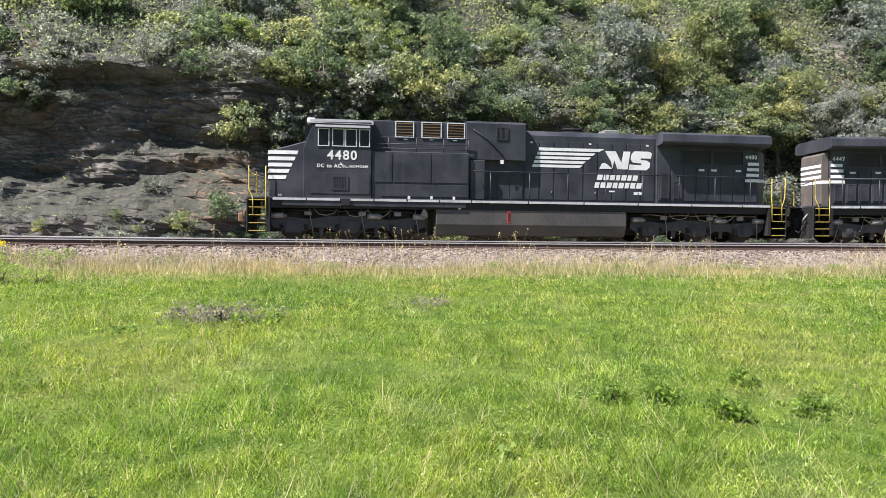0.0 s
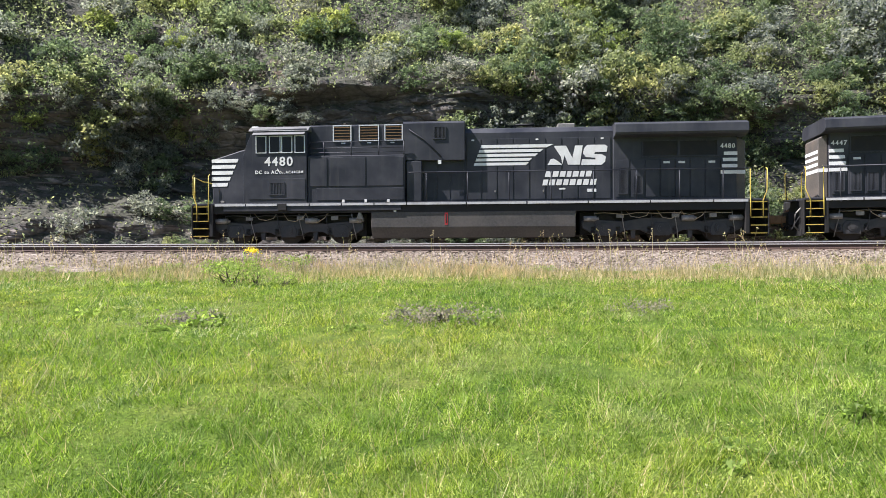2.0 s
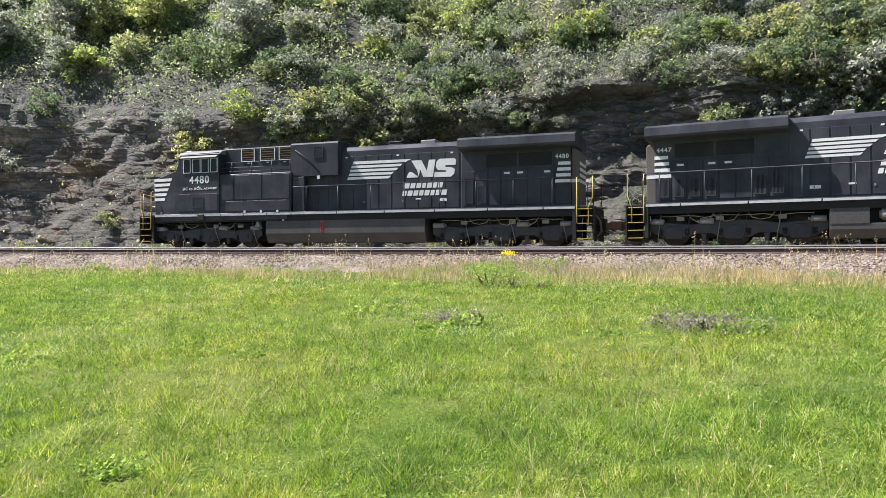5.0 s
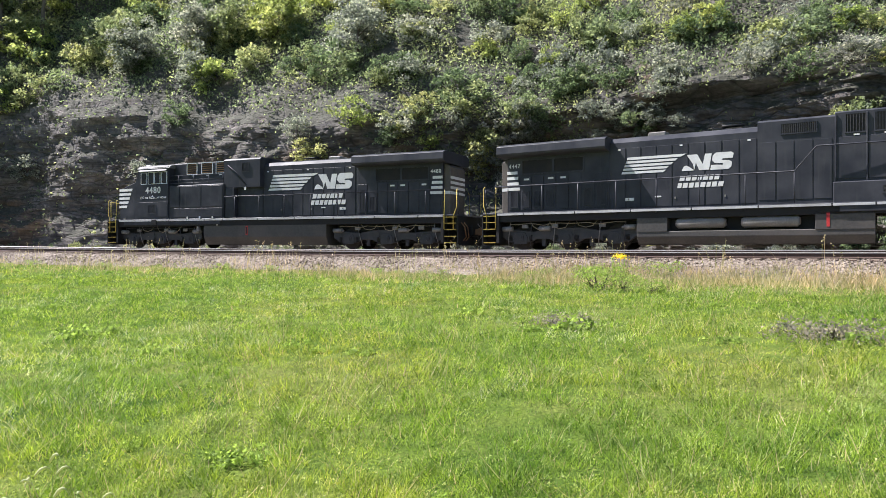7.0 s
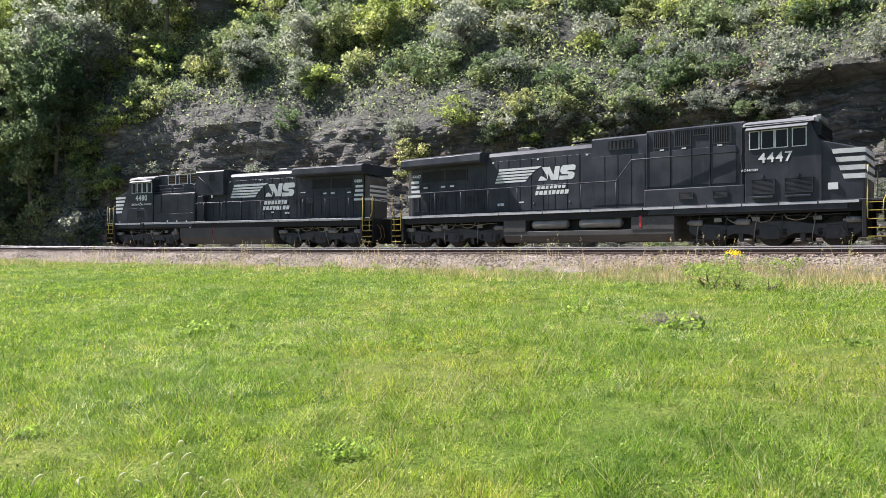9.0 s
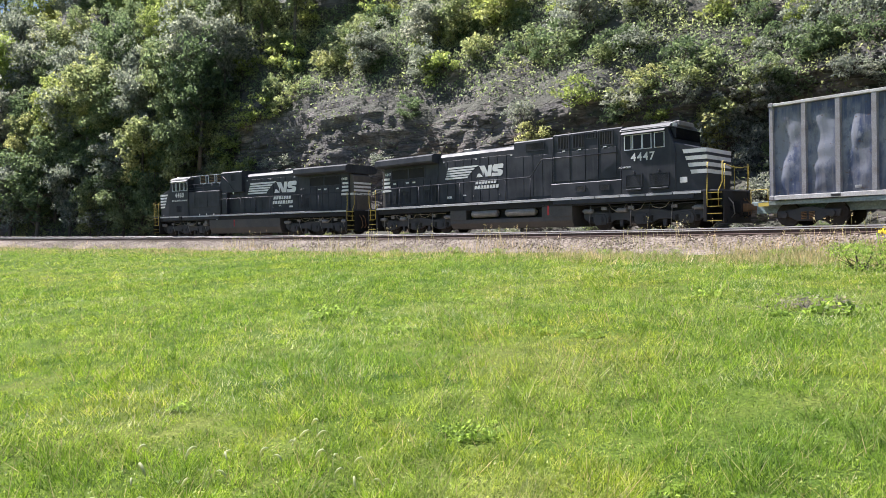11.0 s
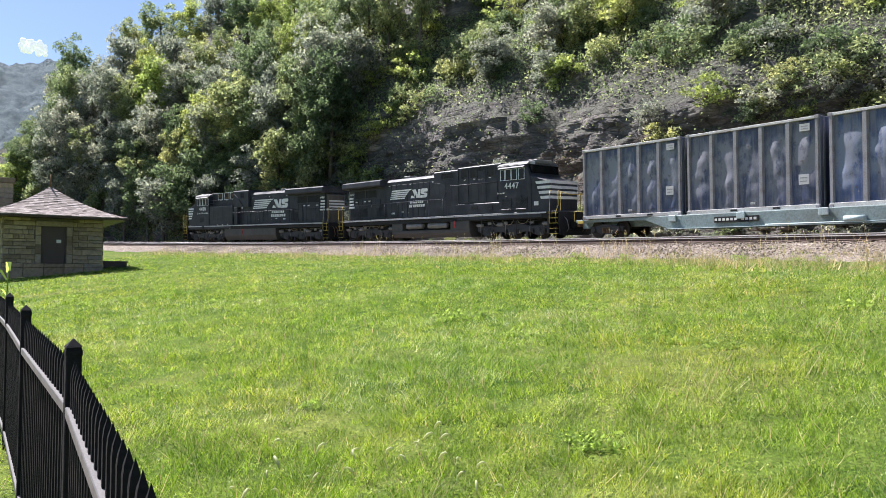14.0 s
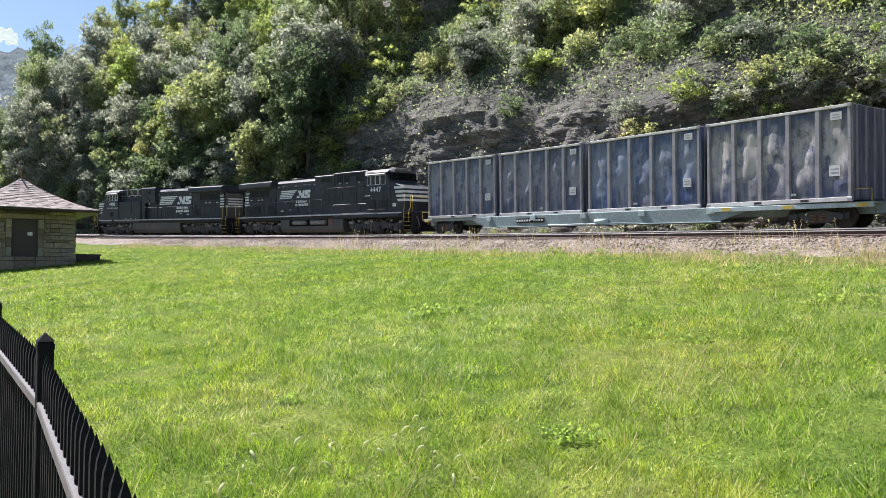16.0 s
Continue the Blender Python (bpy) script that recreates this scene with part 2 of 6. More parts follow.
# ---- ground ----
def build_ground():
    """One sheet round the park, fine near the path and coarse far off."""
    rads = [0, 1.5, 3] + [3 + 0.9 * k for k in range(1, 90)] + [90, 100, 115, 150, 220, 350, 700, 1500, 3000]
    nseg = 300
    verts, faces = [(0, 0, ground_z(0, 0))], []
    for r in rads[1:]:
        for k in range(nseg):
            a = 2 * math.pi * k / nseg
            x, y = -r * math.sin(a), r * math.cos(a)
            verts.append((x, y, ground_z(x, y) if r < 400 else 0.3))
    for k in range(nseg):
        faces.append((0, 1 + k, 1 + (k + 1) % nseg))
    for i in range(len(rads) - 2):
        o = 1 + i * nseg
        for k in range(nseg):
            faces.append((o + k, o + nseg + k, o + nseg + (k + 1) % nseg, o + (k + 1) % nseg))
    ob = new("ground", mesh_from("ground", verts, faces, [LAWN], smooth=True))
    tagged(ob, "sunlit green lawn rising gently to the railway", "lawn", kind="structure")


def strip(name, s0, s1, step, profile, mats, label, category, jitter=0.0, index=None):
    """A ribbon along the curve with a cross-section of (off, h)."""
    n = int((s1 - s0) / step)
    verts, faces, idx = [], [], []
    for i in range(n + 1):
        s = s0 + (s1 - s0) * i / n
        for j, (off, h) in enumerate(profile):
            jj = jitter * noise.noise(Vector((s * 0.9, off * 2, 5))) if 0 < j < len(profile) - 1 else 0
            verts.append(on_curve(s, off + jj * 2, h + jj * 0.5))
    m = len(profile)
    for i in range(n):
        for j in range(m - 1):
            faces.append((i * m + j, i * m + j + 1, (i + 1) * m + j + 1, (i + 1) * m + j))
            idx.append(index[j] if index else 0)
    ob = new(name, mesh_from(name, verts, faces, mats, idx))
    return tagged(ob, label, category, kind="structure")


S0, S1 = -70, 175
# the two tracks: offset, height of the rails' middle, lean
TRACKS = ((0.0, 0.0, BANK), (4.0, -0.23, 0.09))
GAUGE = 1.505


def build_track():
    strip("ballast_bed", S0, S1, 1.5, [(7.9, -1.42), (7.3, -1.16), (6.6, -0.93), (5.6, -0.60), (2.0, -0.36), (-2.2, -0.16), (-3.4, -0.5), (-6.5, -0.55)], [BALLAST],
          "grey-brown crushed stone ballast under the tracks", "ballast", 0.06)
    for off, h, lean in TRACKS:
        for side in (-1, 1):
            o = off + side * GAUGE / 2
            hh = h - lean * side * GAUGE / 2
            prof = [(0.075, -0.185), (0.075, -0.165), (0.012, -0.14), (0.012, -0.05), (0.037, -0.035), (0.037, -0.006), (0.028, 0), (-0.028, 0), (-0.037, -0.006),
                    (-0.037, -0.035), (-0.012, -0.05), (-0.012, -0.14), (-0.075, -0.165), (-0.075, -0.185)]
            mats = [0] * 4 + [1] * 5 + [0] * 4
            strip("rail", S0, S1, 1.5, [(o + x, hh + z) for x, z in prof], [RAIL, RAIL_TOP], "rusty steel rail with a bright worn head", "rail", index=mats)


def build_ties():
    bm = bmesh.new()
    box(bm, -0.115, 0.115, -1.3, 1.3, -0.185 - 0.18, -0.185, 0.012)
    base = bpy.data.meshes.new("tie")
    bm.to_mesh(base)
    bm.free()
    base.materials.append(TIE)
    rng = random.Random(4)
    for off, h, lean in TRACKS:
        s = -32.0
        host = tagged(new("track_ties"), "weathered wooden railway ties set in ballast", "ties", kind="structure")
        while s < 118:
            o = new("tie", base)
            o.parent = host
            o.matrix_basis = curve_pose(s + rng.uniform(-0.03, 0.03), off + rng.uniform(-0.05, 0.05), h + rng.uniform(-0.012, 0.006), lean)
            s += 0.545


def octa(rng, n):
    base = np.array([(1, 0, 0), (-1, 0, 0), (0, 1, 0), (0, -1, 0), (0, 0, 1), (0, 0, -1)], float)
    f = np.array([(0, 2, 4), (2, 1, 4), (1, 3, 4), (3, 0, 4), (2, 0, 5), (1, 2, 5), (3, 1, 5), (0, 3, 5)])
    v = base[None] * rng.uniform(0.6, 1.15, (n, 6, 1))
    a = rng.uniform(0, 6.28, n)
    b = rng.uniform(-0.8, 0.8, n)
    ca, sa, cb, sb = np.cos(a), np.sin(a), np.cos(b), np.sin(b)
    m = np.zeros((n, 3, 3))
    m[:, 0, 0], m[:, 0, 1], m[:, 1, 0], m[:, 1, 1] = ca, -sa * cb, sa, ca * cb
    m[:, 0, 2], m[:, 1, 2], m[:, 2, 1], m[:, 2, 2] = sa * sb, -ca * sb, sb, cb
    return np.einsum("nij,nkj->nki", m, v), f


def curve_xyz(s, off, h):
    a = A0 + s / CURVE_R
    r = CURVE_R - off
    return np.stack([CX - r * np.sin(a), CY + r * np.cos(a), RAIL_Z + GRADE * s + h], -1)


def build_stones():
    rng = np.random.default_rng(5)
    n = 32000
    s = rng.uniform(-28, 75, n)
    off = rng.uniform(2.2, 8.0, n) ** 1.0
    keep = (off > 5.2) | (rng.random(n) < 0.3)
    keep &= (off < 7.0) | (rng.random(n) < 0.45)
    s, off = s[keep], off[keep]
    h = np.interp(off, [2.0, 5.6, 6.6, 7.3, 7.9], [-0.36, -0.60, -0.93, -1.16, -1.42])
    v, f = octa(rng, len(s))
    v = v * rng.uniform(0.03, 0.06, (len(s), 1, 1)) * np.array([1, 1, 0.75]) + curve_xyz(s, off, h + 0.01)[:, None]
    loops = (f[None] + (np.arange(len(s)) * 6)[:, None, None]).ravel()
    me = fast_mesh("ballast_stones", v.reshape(-1, 3), loops, np.arange(0, len(loops), 3), STONE)
    tagged(new("ballast_stones", me), "loose grey and brown crushed stones beside the rails", "gravel", kind="stuff")


# ---- the cut rock and the wooded slope behind the tracks ----
def sky_limit(az):
    """How high the wood stands against the sky, in degrees, along the skyline."""
    return float(np.interp(az, [84, 92, 97, 99.5, 102, 103.2, 104.2, 106, 109, 116], [60, 30, 21.5, 18.5, 16.5, 14.0, 10.5, 7.5, 5.5, 4.5]))


def bearing(p):
    return math.degrees(math.atan2(-p.x, p.y))


def slope_top(s):
    """Height of the slope above the rails: the trees on it end at the skyline."""
    p = on_curve(s, -22)
    d = math.hypot(p.x, p.y)
    return max(2.0, min(46, math.tan(radians(sky_limit(bearing(p)) - 8.5)) * d - 2))


def cliff_back(s, v):
    """How far behind the train's track the slope stands at height v."""
    n = noise.noise(Vector((s * 0.07, v * 0.10, 1.7)))
    n2 = noise.noise(Vector((s * 0.22, v * 0.30, 7.7)))
    wall = 8.2 + 1.4 * math.sin(s * 0.11 + 1) + 0.8 * noise.noise(Vector((s * 0.2, 0, 8)))
    far = min(1, max(0, (s - 18) / 12))
    wall += 2.0 * far
    foot = 3.6 + 0.8 * noise.noise(Vector((s * 0.18, 3, 1)))
    # broken ledges at the foot, a dark recess, then an overhanging bed
    low = min(1.5, foot - 1.0)
    bench = (0.14 * low + 1.15 * (foot - low)) * (1 - 0.62 * far)
    if v < low:
        lean = 0.14 * v
    elif v < foot:
        lean = 0.14 * low + (bench - 0.14 * low) * (v - low) / (foot - low)
    elif v < wall:
        q = (v - foot) / (wall - foot)
        lean = bench + 0.9 * math.sin(min(1, q * 2.2) * math.pi / 2) * (1 - far) - 2.4 * (1 - far) * max(0, q - 0.45) + 0.12 * (v - foot)
    else:
        lean = bench - 0.42 * (1 - far) + 0.12 * (wall - foot) + 0.72 * (v - wall)
    # beds of uneven thickness, each set back or proud, with worn fronts and a few joints
    bed = v * 0.8 + 0.45 * math.sin(v * 1.3 + 0.12 * s) + 1.2 * noise.noise(Vector((s * 0.07, 0.25 * v, 3)))
    b = math.floor(bed)
    q = bed - b
    warp = s + 1.1 * noise.noise(Vector((s * 0.5, v * 0.9, 6)))
    step = q * q * q * (q * (6 * q - 15) + 10)
    blk = noise.noise(Vector((warp * 0.17 + 5.3 * b, b * 2.7, 0.5))) * (1 - step) + noise.noise(Vector((warp * 0.17 + 5.3 * (b + 1), (b + 1) * 2.7, 0.5))) * step
    thin = v * 3.4 + 0.9 * math.sin(v * 1.7 + 0.2 * s) + 1.3 * noise.noise(Vector((s * 0.12, 0.5 * v, 13)))
    tb = math.floor(thin)
    tq = thin - tb
    leaf_bed = noise.noise(Vector((warp * 0.5 + 0.61 * tb, tb * 1.7, 7.5)))
    joint = 1 - min(1.0, abs(noise.noise(Vector((warp * 0.33, v * 0.12 + 3.1 * b, 9.5)))) * 9)
    rough = sum(noise.noise(Vector((s * f, v * f * 1.5, 40 + f))) / f for f in (0.8, 1.7, 3.3, 5.9))
    broken = max(0.0, noise.noise(Vector((s * 0.15, v * 0.4, 21))) + 0.35)
    ledge = 0.75 * blk - 0.14 * (1 - (2 * q - 1) ** 6) + 0.10 * joint * broken + broken * (0.42 * leaf_bed + 0.20 * tq ** 3) + 0.34 * rough
    ledge *= 1 - 0.6 * far
    if v > wall + 1:
        ledge *= 0.35
    return 6.2 + lean + 1.5 * n + 0.6 * n2 + ledge + 0.25 * noise.noise(Vector((s * 0.9, v * 1.3, 2)))


def build_cliff():
    verts, faces = [], []
    hs = [-0.8 + 0.115 * k for k in range(88)] + [9.4 + 0.5 * k for k in range(10)] + [15 + 1.6 * k for k in range(20)]
    along = [S0 + 1.0 * k for k in range(38)] + [-32 + 0.23 * k for k in range(440)] + [69.3 + 1.0 * k for k in range(136)]
    for s in along:
        top = slope_top(s)
        for h in hs:
            v = h * (top / 46) if h > 10 else h * min(1, top / 20)
            verts.append(on_curve(s, -cliff_back(s, max(0, v)), v - 0.2))
        verts.append(on_curve(s, -cliff_back(s, top) - 60, top * 1.02))
    ns = len(along) - 1
    m = len(hs) + 1
    for i in range(ns):
        for j in range(m - 1):
            faces.append((i * m + j, (i + 1) * m + j, (i + 1) * m + j + 1, i * m + j + 1))
    ob = new("cliff", mesh_from("cliff", verts, faces, [ROCK]))
    tagged(ob, "weathered brown-grey layered rock cut with wooded slope above", "cliff", kind="structure")


def cliff_point(az, el):
    """Where the eye's ray at this azimuth (left of ahead) and elevation meets the slope."""
    a, e = radians(az), radians(el)
    d = Vector((-math.sin(a) * math.cos(e), math.cos(a) * math.cos(e), math.sin(e)))
    k = 28.0
    while k < 160:
        p = Vector((0, 0, EYE)) + d * k
        s, off = curve_coords(p.x, p.y)
        v = p.z - RAIL_Z - GRADE * s + 0.2
        if off < 0 and -off > cliff_back(s, max(0, v)):
            return p, s, v
        k += 0.4
    return None


# ---- plants ----
def leaf_quads(rng, centres, size, up=0.4):
    """One leaf-shaped quad at each centre."""
    n = len(centres)
    d = rng.normal(size=(n, 3))
    d /= np.linalg.norm(d, axis=1)[:, None]
    nrm = rng.normal(size=(n, 3)) + np.array([0, 0, up * 2])
    side = np.cross(d, nrm)
    side /= np.linalg.norm(side, axis=1)[:, None] + 1e-9
    L = (size * rng.uniform(0.6, 1.3, n))[:, None]
    w = L * 0.34
    v = np.stack([centres - d * L * 0.5, centres + side * w - d * L * 0.05, centres + d * L * 0.5, centres - side * w - d * L * 0.05], 1)
    return v.reshape(-1, 3)


def crown_points(rng, n, clumps, rx, ry, rz, spread):
    """Leaf places in clumps along branches of an uneven crown."""
    c = rng.normal(size=(clumps, 3))
    c /= np.linalg.norm(c, axis=1)[:, None]
    c *= rng.uniform(0.25, 1.0, (clumps, 1)) ** 0.5
    c[:, 2] = c[:, 2] * 0.8 + 0.1
    c *= np.array([rx, ry, rz]) * rng.uniform(0.65, 1.25, (clumps, 1))
    w = rng.uniform(0.3, 1.7, clumps)
    pick = rng.choice(clumps, n, p=w / w.sum())
    o = rng.normal(size=(n, 3))
    o /= np.linalg.norm(o, axis=1)[:, None]
    o *= rng.uniform(0.2, 1, (n, 1)) ** 0.6 * spread * w[pick][:, None] ** 0.5
    o[:, 2] *= 0.55
    o[:, 2] -= 0.35 * (o[:, 0] ** 2 + o[:, 1] ** 2) / spread
    return c[pick] + o


def leaf_tris(rng, centres, size, up=0.4):
    """One small pointed leaf at each centre, as a single face."""
    n = len(centres)
    d = rng.normal(size=(n, 3))
    d /= np.linalg.norm(d, axis=1)[:, None]
    nrm = rng.normal(size=(n, 3)) + np.array([0, 0, up * 2])
    side = np.cross(d, nrm)
    side /= np.linalg.norm(side, axis=1)[:, None] + 1e-9
    L = (size * rng.uniform(0.6, 1.35, n))[:, None]
    return np.stack([centres - d * L * 0.45 + side * L * 0.36, centres - d * L * 0.45 - side * L * 0.36, centres + d * L * 0.6], 1).reshape(-1, 3)


def leaf_mesh(name, seed, n, clumps, rx, ry, rz, spread, size, mat, stems=0):
    rng = np.random.default_rng(seed)
    pts = crown_points(rng, n, clumps, rx, ry, rz, spread)
    v = leaf_tris(rng, pts, size)
    if stems:
        # bare twigs from the root into the crown
        tips = pts[rng.choice(n, stems)]
        root = np.array([0, 0, -rz * 0.5]) + rng.normal(size=(stems, 3)) * np.array([rx, ry, 0.1]) * 0.15
        side = np.array([0.018, 0.018, 0])
        q = np.stack([root - side, root + side, tips], 1).reshape(-1, 3)
        v = np.concatenate([v, q])
    k = len(v) // 3
    me = fast_mesh(name, v, np.arange(k * 3), np.arange(0, k * 3, 3), mat)
    if stems:
        me.materials.append(BARK)
        idx = np.zeros(k, dtype=np.int32)
        idx[n:] = 1
        me.polygons.foreach_set("material_index", idx)
    return me


SHRUBS = {}
PLANT_LABEL = {"green": "leafy green shrub growing on the rocky slope", "grey": "pale grey-green shrub hanging on the rocky slope",
               "yellow": "yellow-green shrub catching sun on the rocky slope", "dark": "dark green shrub on the shaded rocky slope"}
LEAVES = {"green": LEAF, "grey": LEAF_GREY, "yellow": LEAF_YELLOW, "dark": LEAF_DARK}
for kind_name in LEAVES:
    SHRUBS[kind_name] = [leaf_mesh("shrub", 10 + 7 * k + len(kind_name), 1560, 40, 1.0, 0.85, 0.95, 0.27, 0.105, LEAVES[kind_name], 16) for k in range(3)]
PLANTED = []


def plant(kind_name, p, size, rng):
    k = size * rng.uniform(0.85, 1.15)
    m = pose(p.x, p.y, p.z, rng.uniform(-14, 14), rng.uniform(-14, 14), rng.uniform(0, 360)) @ Matrix.Diagonal((k * rng.uniform(0.85, 1.25), k, k * rng.uniform(0.75, 1.25), 1))
    PLANTED.append((p.length, kind_name, rng.randrange(3), m))


def grow():
    """The nearest shrubs as things of their own, the rest as one undergrowth."""
    PLANTED.sort(key=lambda q: q[0])
    order = list(LEAVES)
    vs, idx = [], []
    for i, (_, kind_name, k, m) in enumerate(PLANTED):
        me = SHRUBS[kind_name][k]
        if i < 290:
            ob = new("shrub", me)
            ob.matrix_basis = m
            tagged(ob, PLANT_LABEL[kind_name], "shrub", "shrubs on the slope")
            continue
        co = np.empty(len(me.vertices) * 3, dtype=np.float32)
        me.vertices.foreach_get("co", co)
        a = np.array(m)
        vs.append(co.reshape(-1, 3) @ a[:3, :3].T + a[:3, 3])
        mi = np.empty(len(me.polygons), dtype=np.int32)
        me.polygons.foreach_get("material_index", mi)
        idx.append(np.where(mi == 1, 4, order.index(kind_name)))
    v = np.concatenate(vs)
    me = fast_mesh("undergrowth", v, np.arange(len(v)), np.arange(0, len(v), 3), LEAF)
    for kind_name in order[1:]:
        me.materials.append(LEAVES[kind_name])
    me.materials.append(BARK)
    me.polygons.foreach_set("material_index", np.concatenate(idx).astype(np.int32))
    tagged(new("undergrowth", me), "dense mixed green undergrowth on the slope", "undergrowth", kind="stuff")


SEEN_SHRUBS = (
    ("yellow", 40.4, 15.9, 0.9), ("grey", 31.7, 13.0, 1.7), ("grey", 40.2, 12.5, 2.0), ("green", 33.7, 18.9, 2.1), ("yellow", 27.0, 19.0, 1.7), ("yellow", 11.7, 17.5, 0.8), ("grey", 5.5, 14.3, 2.2),
    ("green", -5.5, 17.1, 2.4), ("dark", -0.5, 18.0, 1.6), ("grey", -14.3, 12.8, 2.2), ("grey", 20.9, 16.8, 1.5), ("dark", 36.5, 15.2, 1.6), ("yellow", 54.5, 19.6, 1.6), ("yellow", 60.3, 20.4, 1.6),
    ("yellow", 53.1, 13.5, 1.7), ("green", 48.1, 14.2, 1.5), ("grey", 49.0, 16.8, 2.1), ("green", 75.2, 13.9, 2.2), ("green", 76.3, 17.1, 2.6), ("yellow", 87.0, 9.0, 2.3), ("yellow", 85.0, 8.2, 1.9), ("yellow", 81.0, 9.0, 2.4), ("yellow", 78.6, 12.0, 2.6), ("grey", 76.5, 8.0, 2.0),
    ("green", 83.0, 11.5, 2.5), ("yellow", 79.5, 15.0, 2.4), ("green", 89.0, 13.0, 2.6), ("yellow", 91.0, 10.0, 2.4), ("green", 76.8, 12.5, 1.8), ("grey", 82.6, 6.6, 1.6), ("green", 79.4, 7.4, 1.7))
MORE_SHRUBS = (
    ("green", 33.5, 19.0, 1.9), ("grey", 39.4, 13.6, 1.8), ("dark", 62.0, 18.6, 2.2), ("green", 70.5, 18.4, 2.4), ("yellow", 66.2, 19.4, 1.5), ("grey", 42.1, 19.4, 2.2), ("grey", 69.1, 8.5, 1.2),
    ("yellow", 50.1, 6.7, 1.1), ("green", 52.1, 3.7, 1.2), ("green", 62.2, 4.6, 1.0), ("grey", 22.1, 6.6, 0.9), ("green", 17.3, 5.0, 1.2), ("green", 19.8, 3.9, 1.1), ("grey", 29.4, 13.7, 1.3),
    ("dark", 29.8, 12.2, 1.2), ("green", 16.0, 11.5, 1.6), ("grey", 12.5, 11.0, 1.8), ("grey", 9.0, 12.0, 1.9))


# sprays that hang out over the recess in the rock
VINES = (("grey", 34.5, 13.4, 1.0), ("grey", 32.8, 13.0, 1.05), ("green", 31.2, 12.6, 0.9), ("grey", 29.4, 12.5, 0.95), ("grey", 27.6, 12.3, 0.8), ("grey", 33.6, 11.5, 0.6), ("grey", 30.4, 11.3, 0.6),
         ("grey", 38.6, 12.2, 1.2), ("grey", 40.0, 10.2, 1.2), ("grey", 37.8, 9.4, 1.0), ("grey", 40.8, 8.0, 1.1), ("grey", 38.4, 7.0, 0.8), ("green", 39.2, 14.2, 1.1), ("grey", 35.9, 10.0, 0.7),
         ("green", 24.5, 4.4, 0.5), ("green", 29.6, 3.6, 0.55), ("grey", 27.8, 4.2, 0.5), ("green", 23.2, 3.4, 0.45), ("grey", 33.4, 3.2, 0.5))


def rock_share(az, el):
    """Chance that the bare rock shows at this bearing."""
    if az < -4:
        return 0.0
    if az < 13:
        return 0.5 if el < 9 else 0.04
    if az < 34:
        return 0.94 if el < 14.5 else (0.55 if el < 16.5 else 0.05)
    if az < 50:
        return 0.72 if el < 9 else (0.3 if el < 13 else 0.04)
    if az < 80:
        return 0.92 if el < 13.6 else (0.6 if el < 15.8 else 0.08)
    return 0.1


def build_shrubs():
    rng = random.Random(21)
    for kind_name, az, el, size in SEEN_SHRUBS + MORE_SHRUBS:
        hit = cliff_point(az, el)
        if hit:
            p = hit[0]
            toward = Vector((-p.x, -p.y, 0)).normalized()
            plant(kind_name, p + toward * 0.5, size * 0.8, rng)
    for kind_name, az, el, size in VINES:
        hit = cliff_point(az, el)
        if hit:
            p = hit[0]
            toward = Vector((-p.x, -p.y, 0)).normalized()
            plant(kind_name, p + toward * (1.3 if el > 11 else 0.5), size * 0.8, rng)
    for k in range(1100):
        az, el = rng.uniform(-35, 90), 2.5 + 21 * rng.random()
        if rng.random() < rock_share(az, el):
            continue
        hit = cliff_point(az, el)
        if not hit:
            continue
        p, s, v = hit
        kind_name = rng.choice(("green", "green", "grey", "dark", "green", "yellow" if 45 < az else "grey", "dark" if az < 0 else "yellow" if el > 17 else "grey"))
        size = rng.uniform(0.7, 1.5) * (p.length / 38) ** 0.75
        toward = Vector((-p.x, -p.y, 0)).normalized()
        plant(kind_name, p + toward * 0.35 + Vector((0, 0, 0.1)), size, rng)
        if len(PLANTED) >= 590:
            break
    # brush along the foot of the rock
    for k in range(46):
        s = rng.uniform(-25, 95)
        p = on_curve(s, -cliff_back(s, 0) + 0.5, 0.0)
        plant(rng.choice(("green", "grey", "dark")), p, rng.uniform(0.35, 0.8), rng)
    grow()


def build_carpet():
    """Ivy and seedlings that cover the soil between the shrubs."""
    rng = random.Random(55)
    pts, size = [], []
    while len(pts) < 190000:
        s, v = rng.uniform(-52, 112), 0.4 + 24 * rng.random() ** 0.9
        p = on_curve(s, -cliff_back(s, v) + rng.uniform(-0.02, 0.45), v - 0.2 + rng.uniform(0, 0.25))
        d = math.hypot(p.x, p.y)
        el = math.degrees(math.atan2(p.z - EYE, d))
        if el > 24 or el > sky_limit(bearing(p)) - 1 or rng.random() < rock_share(bearing(p), el) * 1.02:
            continue
        if noise.noise(Vector((s * 0.4, v * 0.4, 12))) < -0.38:
            continue
        pts.append(p)
        size.append(0.17 * (d / 40) ** 0.6)
    g = np.random.default_rng(6)
    v = leaf_tris(g, np.array(pts), np.array(size) * 0.92, 0.6)
    k = len(pts)
    tagged(new("ground_cover", fast_mesh("ground_cover", v, np.arange(k * 3), np.arange(0, k * 3, 3), LEAF)), "low leafy ground cover on the wooded slope", "undergrowth", kind="stuff")


TREES = {}


